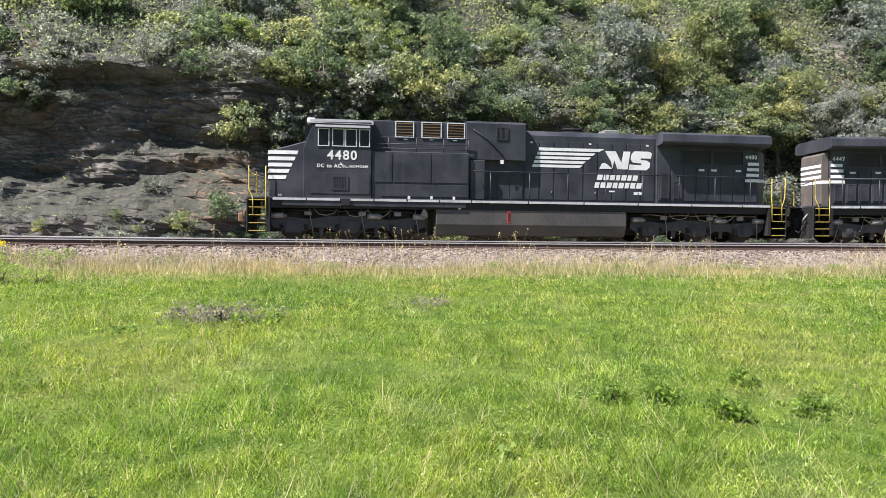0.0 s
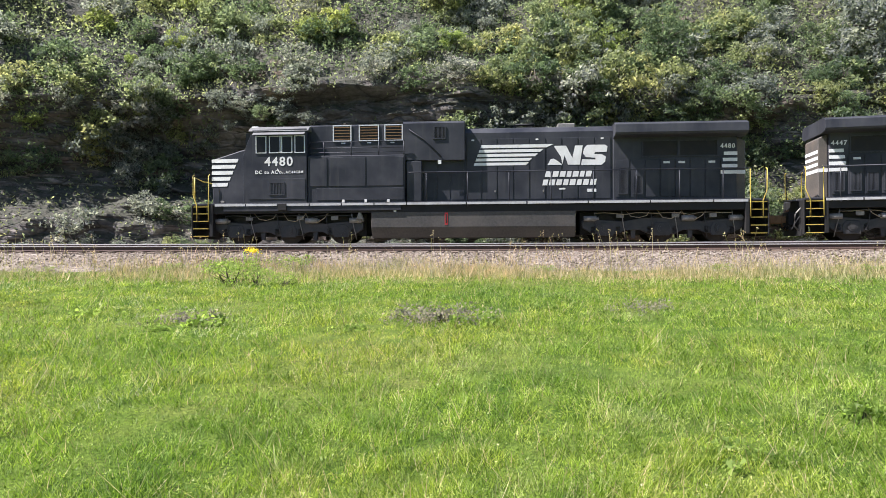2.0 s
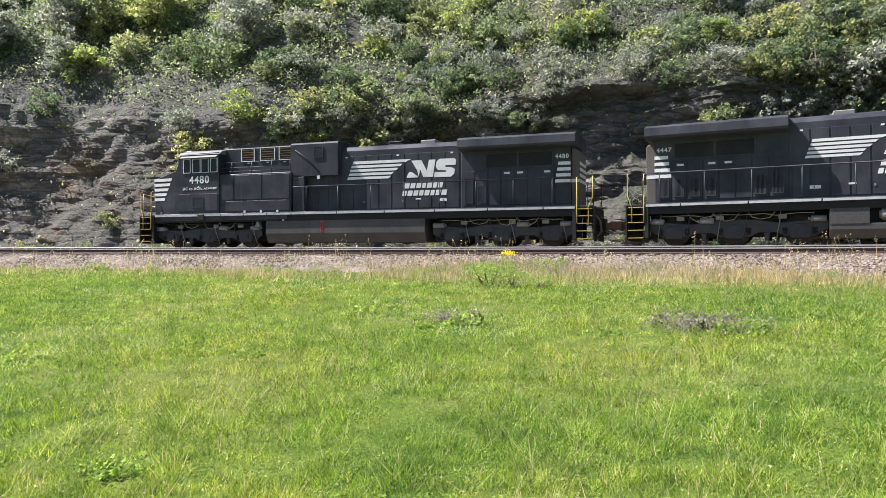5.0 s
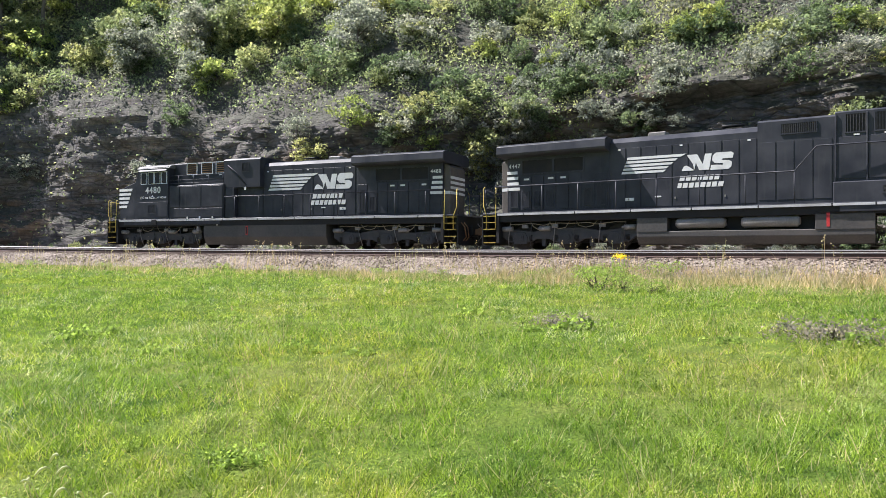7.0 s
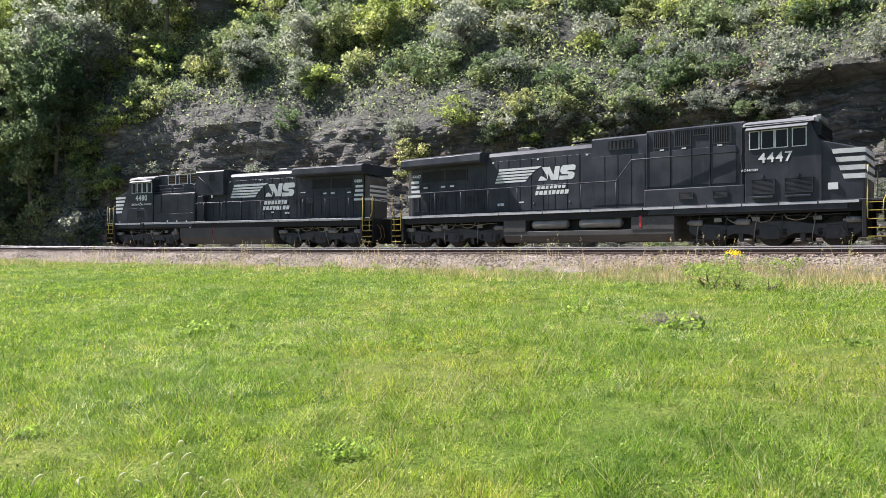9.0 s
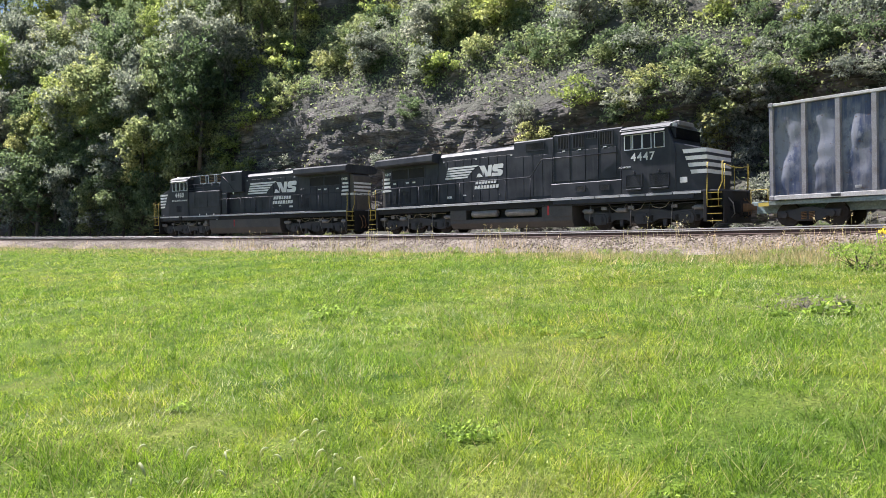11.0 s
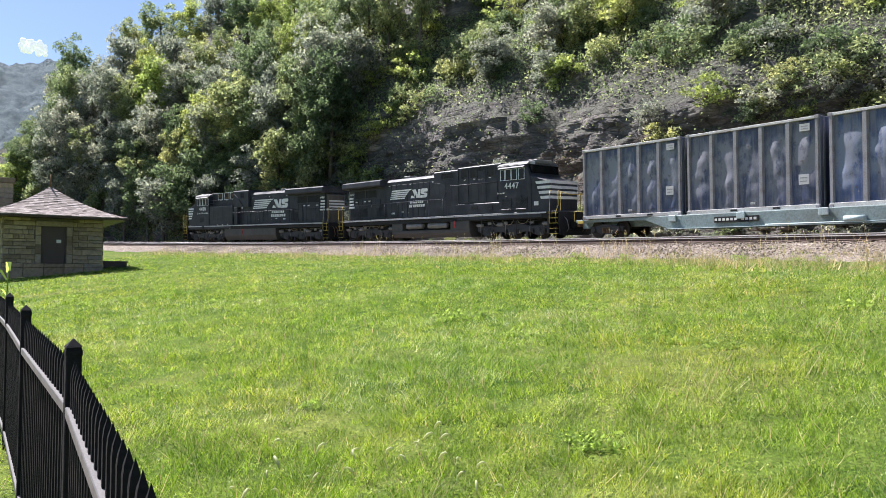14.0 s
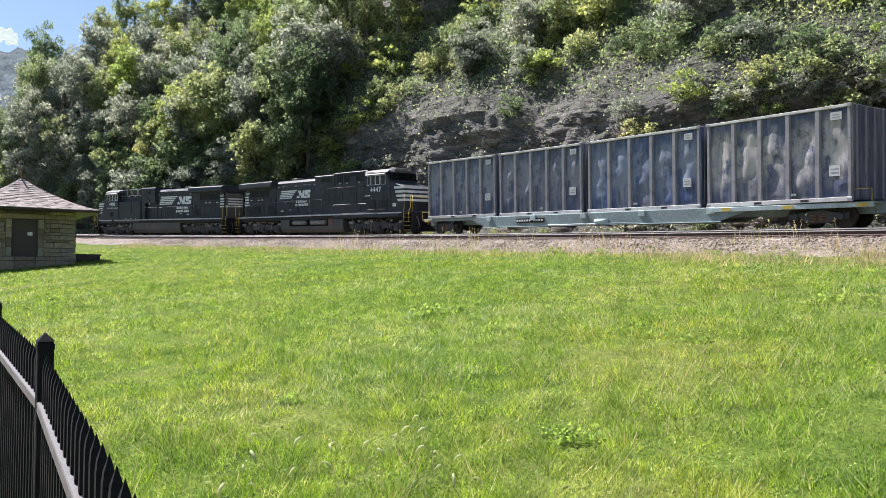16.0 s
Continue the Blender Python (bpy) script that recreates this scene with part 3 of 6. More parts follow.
def tree_kinds():
    for k, (mat, n) in enumerate(((LEAF, 5700), (LEAF_DARK, 5700), (LEAF_YELLOW, 5500), (LEAF_GREY, 5700))):
        crown = leaf_mesh("crown", 60 + k, n, 78, 2.3, 2.2, 3.7, 0.72, 0.22, mat)
        bm = bmesh.new()
        rng = random.Random(k)
        tube(bm, [(0, 0, -5.5), (0.1, 0.05, -3), (0.0, 0.15, -0.5), (0.15, 0, 2.6)], [0.17, 0.14, 0.11, 0.03], 8)
        for i in range(10):
            a, z = rng.uniform(0, 6.28), rng.uniform(-2.6, 1.4)
            l = rng.uniform(1.0, 2.0)
            tube(bm, [(0.05, 0.05, z), (l * 0.5 * math.cos(a), l * 0.5 * math.sin(a), z + 0.4), (l * math.cos(a), l * math.sin(a), z + 0.7)], [0.06, 0.04, 0.012], 5, False)
        trunk = bpy.data.meshes.new("trunk")
        bm.to_mesh(trunk)
        bm.free()
        trunk.materials.append(BARK)
        TREES[k] = (trunk, crown)


def tree(p, size, k, rng, wide=1.0):
    top = thing("tree", ("tall green leafy tree on the wooded slope", "dark green leafy tree on the wooded slope", "yellow-green leafy tree on the wooded slope", "grey-green leafy tree on the wooded slope")[k], "tree", "trees on the slope")
    top.matrix_basis = pose(p.x, p.y, p.z, 0, 0, rng.uniform(0, 360))
    top.scale = (size * wide, size * wide, size)
    for nm, me in zip(("trunk", "crown"), TREES[k]):
        o = new(nm, me)
        o.parent = top
        o.matrix_basis = pose(0, 0, 5.2)
    return top


def build_trees():
    tree_kinds()
    rng = random.Random(77)
    # the steep wood beyond the rock, rank above rank
    for rank, v in enumerate((-1.5, 3.0, 8.0, 13.5, 19.5, 26.0)):
        s = (70, 67, 67, 65, 61, 62)[rank] + rng.uniform(0, 2)
        while s < 150:
            if v < slope_top(s):
                size = rng.uniform(0.95, 1.5)
                vv = max(0, v)
                p = on_curve(s, -cliff_back(s, vv) + rng.uniform(0.2, 1.2), v - 0.8)
                d = math.hypot(p.x, p.y)
                limit = math.tan(radians(sky_limit(bearing(p)) + rng.uniform(-0.8, 0.3))) * d + EYE
                size = min(size, (limit - p.z) / 9.2)
                if size > 0.36:
                    tree(p, size, rng.choice((0, 1, 2, 3, 0, 3, 0, 3)), rng, rng.uniform(0.7, 1.05))
            s += rng.uniform(3.1, 4.6) * (1.0 if rank < 4 else 1.2)
    # trees on the upper slope, closest together beyond the bare rock
    for i in range(30):
        s = rng.uniform(-52, 58)
        v = rng.uniform(13, 22)
        p = on_curve(s, -cliff_back(s, v) - 0.5, v - 2.5)
        tree(p, rng.uniform(0.6, 0.95), rng.choice((0, 1, 3, 0, 2)), rng)
    for i in range(22):
        s = rng.uniform(-46, -4)
        v = rng.uniform(2.5, 12)
        p = on_curve(s, -cliff_back(s, v) + 0.3, v - 2.5)
        tree(p, rng.uniform(0.5, 0.9), rng.choice((0, 1, 3, 0)), rng)


# ---- lawn ----
def build_grass():
    """Thin blades, then small broad leaves between them; dry stems towards the ballast."""
    rng = np.random.default_rng(9)
    n = 1150000
    r = 3.0 + 62 * rng.random(n) ** 1.9
    az = np.radians(rng.uniform(-36, 112, n))
    x, y = -r * np.sin(az), r * np.cos(az)
    dx, dy = x - CX, y - CY
    off = CURVE_R - np.hypot(dx, dy)
    s = (np.arctan2(-dx, dy) - A0) * CURVE_R
    ragged = np.array([noise.noise(Vector((a * 0.3, 0, 5.5))) for a in s])
    keep = (off > 6.1 + 1.0 * ragged) & ((off < 29.1) | (rng.random(n) < 0.3)) & (off < 29.8 + 0.05 * s)
    # thin towards the far ends, where the slope of the lawn hides most of it
    keep &= (r < 30) | (rng.random(n) < 0.6)
    keep &= (off > 8.2) | (rng.random(n) < np.interp(off, [6.0, 8.2], [0.15, 0.95]))
    x, y, r, off, s = x[keep], y[keep], r[keep], off[keep], s[keep]
    n = len(x)
    z = np.array([ground_z(a, b) for a, b in zip(x, y)])
    strip = np.interp(s, [8, 22], [1.0, 0.3])
    dry = rng.random(n) < strip * np.interp(off, [7, 8.5, 10.5, 12], [0.9, 0.7, 0.3, 0.03])
    patch = np.array([noise.noise(Vector((a * 0.6, b * 0.6, 0))) for a, b in zip(x, y)])
    broad = (~dry) & (rng.random(n) < 0.28 + 0.5 * patch)
    base = np.stack([x, y, z - 0.01], -1)
    comb = np.array([noise.noise(Vector((a * 0.45, b * 0.45, 17))) for a, b in zip(x, y)])
    tuft = np.array([noise.noise(Vector((a * 2.6, b * 2.6, 31))) + 0.6 * noise.noise(Vector((a * 6.1, b * 6.1, 33))) for a, b in zip(x, y)])
    h = rng.uniform(0.035, 0.105, n) * np.clip(1 + 1.0 * patch, 0.45, 2) * np.clip(1 + 1.5 * tuft, 0.25, 2.4) * np.where(dry, 1.8, 1)
    w = 0.0022 + 0.00058 * r
    a = rng.uniform(0, 6.28, n)
    lean = rng.uniform(0.2, 1.3, n) * h
    b = 9 * comb + rng.normal(0, 1.9, n)
    side = np.stack([np.cos(a), np.sin(a), 0 * a], -1) * w[:, None] * 0.6
    tip = base + np.stack([np.cos(b) * lean, np.sin(b) * lean, h], -1)
    v = np.stack([base - side, base + side, tip], 1)
    for nm, sel, mat, lab in (("grass", ~dry & ~broad, GRASS, "bright green uneven lawn grass blades"), ("dry_grass", dry, STRAW, "dry straw-coloured grass along the ballast")):
        k = int(sel.sum())
        tagged(new(nm, fast_mesh(nm, v[sel].reshape(-1, 3), np.arange(k * 3), np.arange(0, k * 3, 3), mat)), lab, "grass", kind="stuff")
    # pale long wisps lying over in patches
    wisp = np.array([noise.noise(Vector((a * 0.22, b * 0.22, 41))) + 0.5 * noise.noise(Vector((a * 0.7, b * 0.7, 43))) for a, b in zip(x, y)])
    pick = np.nonzero((wisp > 0.12) & (off > 11) & (r > 7) & (s > 4))[0]
    pick = rng.choice(pick, min(len(pick), 12000), replace=False)
    ph, pb = rng.uniform(0.05, 0.13, len(pick)), 9 * comb[pick] + rng.normal(0, 1.3, len(pick))
    pl = ph * rng.uniform(0.6, 1.6, len(pick))
    pside = np.stack([-np.sin(pb), np.cos(pb), 0 * pb], -1) * (0.0008 + 0.0003 * r[pick])[:, None]
    ptip = base[pick] + np.stack([np.cos(pb) * pl, np.sin(pb) * pl, ph], -1)
    k = len(pick)
    tagged(new("long_grass", fast_mesh("long_grass", np.stack([base[pick] - pside, base[pick] + pside, ptip], 1).reshape(-1, 3), np.arange(k * 3), np.arange(0, k * 3, 3), PALE)),
           "pale long grass wisps lying over the lawn", "grass", kind="stuff")
    m = 75000
    s2, o2 = rng.uniform(-27, 75, m), 6.3 + 5.2 * rng.random(m) ** 1.3
    o2 += np.array([0.9 * noise.noise(Vector((a * 0.3, 0, 4))) + 0.5 * noise.noise(Vector((a * 1.1, 0, 6))) for a in s2])
    edge = np.array([noise.noise(Vector((a * 0.16, b * 0.5, 8))) for a, b in zip(s2, o2)])
    ok = rng.random(m) < np.interp(o2, [5.6, 6.6, 7.6, 9.2, 11.8], [0.03, 0.3, 1.0, 0.7, 0.0]) * np.clip(0.6 + 1.8 * edge, 0.03, 1) * np.interp(s2, [8, 22], [1.0, 0.25])
    s2, o2 = s2[ok], o2[ok]
    m = len(s2)
    foot = curve_xyz(s2, o2, 0 * s2)
    foot[:, 2] = [ground_z(a, b) - 0.02 for a, b in foot[:, :2]]
    ok = o2 > 5.6
    foot, s2, o2 = foot[ok], s2[ok], o2[ok]
    m = len(s2)
    hh, aa, bb = rng.uniform(0.18, 0.5, m), rng.uniform(0, 6.28, m), rng.uniform(0, 6.28, m)
    sd2 = np.stack([np.cos(aa), np.sin(aa), 0 * aa], -1) * 0.011
    lean = hh * rng.uniform(0.1, 0.7, m)
    top = foot + np.stack([np.cos(bb) * lean, np.sin(bb) * lean, hh], -1)
    tagged(new("straw_grass", fast_mesh("straw_grass", np.stack([foot - sd2, foot + sd2, top], 1).reshape(-1, 3), np.arange(m * 3), np.arange(0, m * 3, 3), STRAW)),
           "tall bleached grass between lawn and ballast", "grass", kind="stuff")
    c = base[broad] + np.stack([0 * x[broad], 0 * x[broad], rng.uniform(0.03, 0.08, int(broad.sum())) * np.clip(1 + 1.3 * tuft[broad], 0.3, 2.2)], -1)
    q = leaf_tris(rng, c, 0.010 + 0.0014 * r[broad], 0.5)
    k = len(q) // 3
    tagged(new("clover", fast_mesh("clover", q, np.arange(k * 3), np.arange(0, k * 3, 3), CLOVER)), "low broad-leaved clover and weeds in the lawn", "clover", kind="stuff")


def grass_material(name, stops, patch, glow=(1.2, 1.27, 0.6), pale=(0.62, 0.58, 0.36)):
    m = Mat(name, 0.48)
    geo = m.n("NewGeometry")
    c = m.ramp(geo.outputs["Random Per Island"], stops)
    v = m.coord()
    c = m.mix(0.95, c, m.ramp(m.noise(v, 0.3, 6, 0.65), patch), "MULTIPLY")
    c = m.mix(0.8, c, m.ramp(m.noise(v, 2.6, 4), [(0.38, (0.46, 0.56, 0.5)), (0.62, (1.36, 1.25, 1.35))]), "MULTIPLY")
    c = m.mix(m.ramp(m.noise(m.coord(scale=(0.9, 1.1, 1)), 0.75, 5, 0.6), [(0.54, (0, 0, 0)), (0.66, (0.6, 0.6, 0.6))]), c, m.mix(0.35, c, pale))
    m.color(c)
    m.b.inputs["Specular IOR Level"].default_value = 0.26
    tr = m.n("BsdfTranslucent")
    m.link(m.mix(1.0, c, glow, "MULTIPLY"), tr.inputs[0])
    ms = m.n("MixShader")
    ms.inputs[0].default_value = 0.46
    m.link(m.b.outputs[0], ms.inputs[1])
    m.link(tr.outputs[0], ms.inputs[2])
    m.link(ms.outputs[0], m.t.nodes["Material Output"].inputs[0])
    return m.m


GRASS = grass_material("grass_blade", [(0.0, (0.055, 0.09, 0.010)), (0.42, (0.225, 0.325, 0.030)), (0.80, (0.41, 0.49, 0.078)), (0.95, (0.52, 0.55, 0.17)), (1.0, (0.68, 0.64, 0.38))],
                       [(0.34, (0.5, 0.68, 0.6)), (0.47, (0.86, 1.0, 0.9)), (0.56, (1.02, 1.04, 1.0)), (0.66, (1.25, 1.08, 1.3))])
CLOVER = grass_material("clover_leaf", [(0.0, (0.06, 0.11, 0.016)), (0.5, (0.225, 0.33, 0.04)), (0.9, (0.42, 0.49, 0.14)), (1.0, (0.52, 0.55, 0.28))], [(0.33, (0.6, 0.8, 0.65)), (0.5, (1.0, 1.0, 1.0)), (0.68, (1.2, 1.05, 0.9))])
PALE = grass_material("pale_grass_blade", [(0.0, (0.36, 0.43, 0.17)), (0.5, (0.48, 0.53, 0.27)), (1.0, (0.66, 0.66, 0.46))], [(0.3, (0.85, 1.0, 0.8)), (0.6, (1.05, 1.0, 1.0))], (1.1, 1.1, 0.9))
STRAW = grass_material("dry_grass_blade", [(0.0, (0.28, 0.30, 0.10)), (0.4, (0.46, 0.41, 0.22)), (1.0, (0.68, 0.57, 0.38))], [(0.3, (0.8, 0.95, 0.7)), (0.6, (1.15, 1.05, 1.0))], (1.05, 1.0, 0.9))

build_ground()
build_track()
build_stones()
build_cliff()
build_shrubs()
build_carpet()
build_trees()
build_grass()


# ---- the train ----
def train_s(t):
    """Where the leading coupler is at t seconds."""
    return float(np.interp(t, [a for a, _ in TRAIN], [b for _, b in TRAIN]))


def loco_paint():
    m = Mat("loco_black_paint", 0.35)
    v = m.coord()
    broad = m.noise(v, 0.9, 6)
    streak = m.noise(m.coord(scale=(2.5, 2.5, 0.25)), 2.0, 5)
    fine = m.noise(v, 30, 3)
    c = m.ramp(broad, [(0.35, (0.028, 0.030, 0.038)), (0.65, (0.057, 0.059, 0.068))])
    c = m.mix(m.ramp(streak, [(0.55, (0, 0, 0)), (0.78, (0.4, 0.4, 0.4))]), c, (0.085, 0.083, 0.080))
    m.color(c)
    m.link(m.ramp(broad, [(0.3, (0.32,) * 3), (0.7, (0.6,) * 3)]), m.b.inputs["Roughness"])
    m.b.inputs["Specular IOR Level"].default_value = 0.18
    m.bump(m.mix(0.4, broad, fine), 0.12, 0.02)
    return m.m


BLACK = loco_paint()
UNDER = worn("underframe_black", (0.007, 0.007, 0.0075), 0.7, dirt=(0.024, 0.021, 0.019), amount=0.5, scale=1.2, bump=0.3)
TRUCK = worn("truck_grime", (0.027, 0.027, 0.030), 0.5, dirt=(0.08, 0.07, 0.062), amount=0.5, scale=2.0, bump=0.3)
WHITE = worn("white_paint", (0.72, 0.72, 0.70), 0.5, dirt=(0.35, 0.33, 0.3), amount=0.4, scale=2.5, vary=0.06)
DUSTY_BLACK = worn("dusty_black_paint", (0.085, 0.075, 0.066), 0.7, dirt=(0.18, 0.14, 0.11), amount=0.6, scale=1.5)
DUSTY_WHITE = worn("dusty_white_paint", (0.50, 0.50, 0.50), 0.55, dirt=(0.16, 0.15, 0.14), amount=0.6, scale=1.6, vary=0.12)
YELLOW = worn("yellow_paint", (0.52, 0.40, 0.07), 0.5, dirt=(0.2, 0.14, 0.04), amount=0.45, scale=4, vary=0.12)
RED = worn("red_paint", (0.5, 0.03, 0.03), 0.5, amount=0.2)
GLASS = worn("dark_glass", (0.006, 0.007, 0.008), 0.12, amount=0.05, bump=0.0)
GLASS.node_tree.nodes["Principled BSDF"].inputs["Specular IOR Level"].default_value = 0.2
GRILLE = worn("dark_grille", (0.012, 0.012, 0.013), 0.8, amount=0.3)
RUST = worn("rusty_brown", (0.21, 0.12, 0.055), 0.8, dirt=(0.09, 0.05, 0.03), amount=0.5, scale=5)
ALU = worn("window_frame_metal", (0.62, 0.63, 0.64), 0.4, 0.2, amount=0.2, scale=5)
GREYM = worn("grey_dusty_steel", (0.23, 0.22, 0.205), 0.6, 0.1, amount=0.5)
HOSE = worn("pale_cable", (0.34, 0.28, 0.19), 0.8, amount=0.4)
WHEEL = worn("wheel_steel", (0.035, 0.028, 0.024), 0.6, 0.4, amount=0.5, scale=4)

MOVING, WHEELS = [], []
HL = 11.45


def bx(name, host, mat, u0, u1, y0, y1, z0, z1, bevel=0.012, label=""):
    bm = bmesh.new()
    box(bm, HL - u1, HL - u0, min(y0, y1), max(y0, y1), z0, z1, bevel)
    return part(name, bm, mat, host, label)


def shape(name, host, mat, pts, y, depth, label=""):
    """A flat plate of (u, z) outline lying on the side plane y, depth thick outwards."""
    bm = bmesh.new()
    prism(bm, [(HL - u, z) for u, z in pts], y, y + depth)
    return part(name, bm, mat, host, label)


def letters(text, host, u, z, size, y, sign, label):
    """Raised lettering on the side plane, its middle at u, its foot at z."""
    cu = bpy.data.curves.new("lettering", "FONT")
    cu.body, cu.size, cu.align_x, cu.extrude, cu.offset = text, size, "CENTER", 0.006, size * 0.022
    cu.space_character = 1.2
    cu.materials.append(WHITE)
    ob = new("lettering", cu)
    ob.parent = host
    ob.matrix_basis = pose(HL - u, y, z, 90, 0, 180 if sign > 0 else 0)
    ob["label"] = label
    return ob


def bars(name, host, mat, widths, u, z, h, y, sign, slant=0.25, dirn=1):
    """Plain slanted bars in a row, in place of a trade name."""
    for w in widths:
        u1 = u + dirn * w
        k = slant * h * (-dirn if sign > 0 else dirn) * dirn
        shape(name, host, mat, [(u, z), (u1, z), (u1 + k, z + h), (u + k, z + h)], y, sign * 0.006)
        u = u1 + dirn * 0.06


def wheelset(host, u, r=0.53, name="wheelset"):
    bm = bmesh.new()
    for y in (-0.79, 0.79):
        n = 28
        for rr, y0, y1 in ((r, y - 0.06, y + 0.05), (r + 0.025, y - 0.085 if y > 0 else y + 0.06, y - 0.06 if y > 0 else y + 0.085), (0.16, y - 0.11, y + 0.11)):
            prism(bm, [(rr * math.cos(2 * math.pi * k / n), rr * math.sin(2 * math.pi * k / n)) for k in range(n)], y0, y1)
        for k in range(5):
            a = 2 * math.pi * k / 5
            cx, cz = 0.32 * math.cos(a), 0.32 * math.sin(a)
            prism(bm, [(cx + 0.06 * math.cos(b), cz + 0.06 * math.sin(b)) for b in (0, 1.05, 2.1, 3.14, 4.19, 5.24)], y - 0.07, y + 0.062)
    tube(bm, [(0, -1.0, 0), (0, 1.0, 0)], 0.09, 10)
    ob = part(name, bm, WHEEL, host)
    WHEELS.append((ob, HL - u, r))
    return ob


def loco_truck(host, mid, side_detail):
    """Three-axle truck round u = mid: side frames, boxes, springs and gear on both sides."""
    for sg in (-1, 1):
        y0, y1 = sg * 1.02, sg * 1.16
        top = [(mid - 3.05, 0.56), (mid - 3.05, 0.84), (mid - 2.55, 0.90), (mid - 1.5, 0.80), (mid - 0.75, 0.94), (mid + 0.75, 0.94), (mid + 1.5, 0.80), (mid + 2.55, 0.90),
               (mid + 3.05, 0.84), (mid + 3.05, 0.56), (mid + 2.65, 0.33), (mid + 1.65, 0.33), (mid + 1.4, 0.46), (mid + 0.8, 0.46), (mid + 0.5, 0.31), (mid - 0.5, 0.31),
               (mid - 0.8, 0.46), (mid - 1.4, 0.46), (mid - 1.65, 0.33), (mid - 2.65, 0.33)]
        bm = bmesh.new()
        prism(bm, [(HL - u, z) for u, z in top], y0, y1, 0.02)
        part("truck_frame", bm, TRUCK, host, "grimy cast steel truck side frame")
        for du in (-2.15, 0, 2.15):
            u = mid + du
            bm = bmesh.new()
            prism(bm, [(HL - u - 0.30, 0.25), (HL - u + 0.30, 0.25), (HL - u + 0.34, 0.55), (HL - u + 0.22, 0.76), (HL - u - 0.22, 0.76), (HL - u - 0.34, 0.55)], sg * 1.12, sg * 1.19, 0.015)
            disc(bm, HL - u, sg * 1.19, sg * 1.23, 0.52, 0.17, 18)
            disc(bm, HL - u, sg * 1.23, sg * 1.25, 0.52, 0.10, 14)
            part("axle_box", bm, TRUCK, host)
            for e in (-0.48, 0.48):
                bm = bmesh.new()
                tube(bm, [(HL - u - e + 0.09 * math.cos(a), sg * 1.12 + 0.09 * math.sin(a), 0.36 + 0.26 * a / 31.4) for a in [0.785 * q for q in range(41)]], 0.017, 4)
                part("spring", bm, UNDER, host)
        for u in (mid - 2.75, mid + 2.75, mid + 0.95):
            bm = bmesh.new()
            tube(bm, [(HL - u - 0.24, sg * 1.22, 0.92), (HL - u + 0.24, sg * 1.22, 0.92)], 0.11, 10)
            tube(bm, [(HL - u - 0.34, sg * 1.22, 0.92), (HL - u - 0.24, sg * 1.22, 0.92)], 0.05, 8)
            part("brake_cylinder", bm, GREYM, host)
        for u in (mid - 1.08, mid + 1.08):
            disc_bm = bmesh.new()
            prism(disc_bm, [(HL - u - 0.07, 0.16), (HL - u + 0.07, 0.16), (HL - u + 0.1, 0.62), (HL - u - 0.1, 0.62)], sg * 0.95, sg * 1.1)
            part("brake_hanger", disc_bm, TRUCK, host)
        for q, u in enumerate((mid - 2.6, mid - 1.55, mid - 0.45, mid + 0.45, mid + 1.55, mid + 2.6)):
            bar_between("sand_pipe", host, GREYM if q % 2 else TRUCK, [(u, sg * 1.26, 1.22), (u + 0.05, sg * 1.27, 0.8), (u + 0.12, sg * 1.2, 0.45), (u + 0.16, sg * 1.1, 0.16)], 0.018)
        for u in (mid - 1.6, mid + 0.5, mid + 1.9):
            bx("truck_box", host, GREYM, u - 0.14, u + 0.14, sg * 1.18, sg * 1.27, 0.94, 1.1, 0.015)
        for k2, u in enumerate((mid - 0.9, mid + 0.3, mid + 1.2)):
            bar_between("motor_cable", host, HOSE, [(u - 0.5, sg * 1.24, 1.24), (u - 0.3, sg * 1.27, 1.0 - 0.05 * k2), (u, sg * 1.28, 0.94 - 0.05 * k2), (u + 0.3, sg * 1.27, 1.02), (u + 0.45, sg * 1.24, 1.24)], 0.016)
        bm = bmesh.new()
        pts = [(HL - mid + 2.6 - 0.4 * k, sg * 1.3, 1.12 + 0.02 * math.sin(k * 1.9) - (0.05 if k % 6 == 3 else 0)) for k in range(14)]
        tube(bm, pts, 0.014, 6)
        part("brake_pipe", bm, HOSE if side_detail == sg and mid > 10 else TRUCK, host)
    # black block filled out past a bolster to keep the gap behind the frames dark
    bx("bolster_gap_fill", host, UNDER, mid - 3.1, mid + 3.1, -0.7, 0.7, 0.3, 1.2)
    for du in (-2.15, 0, 2.15):
        wheelset(host, mid + du)


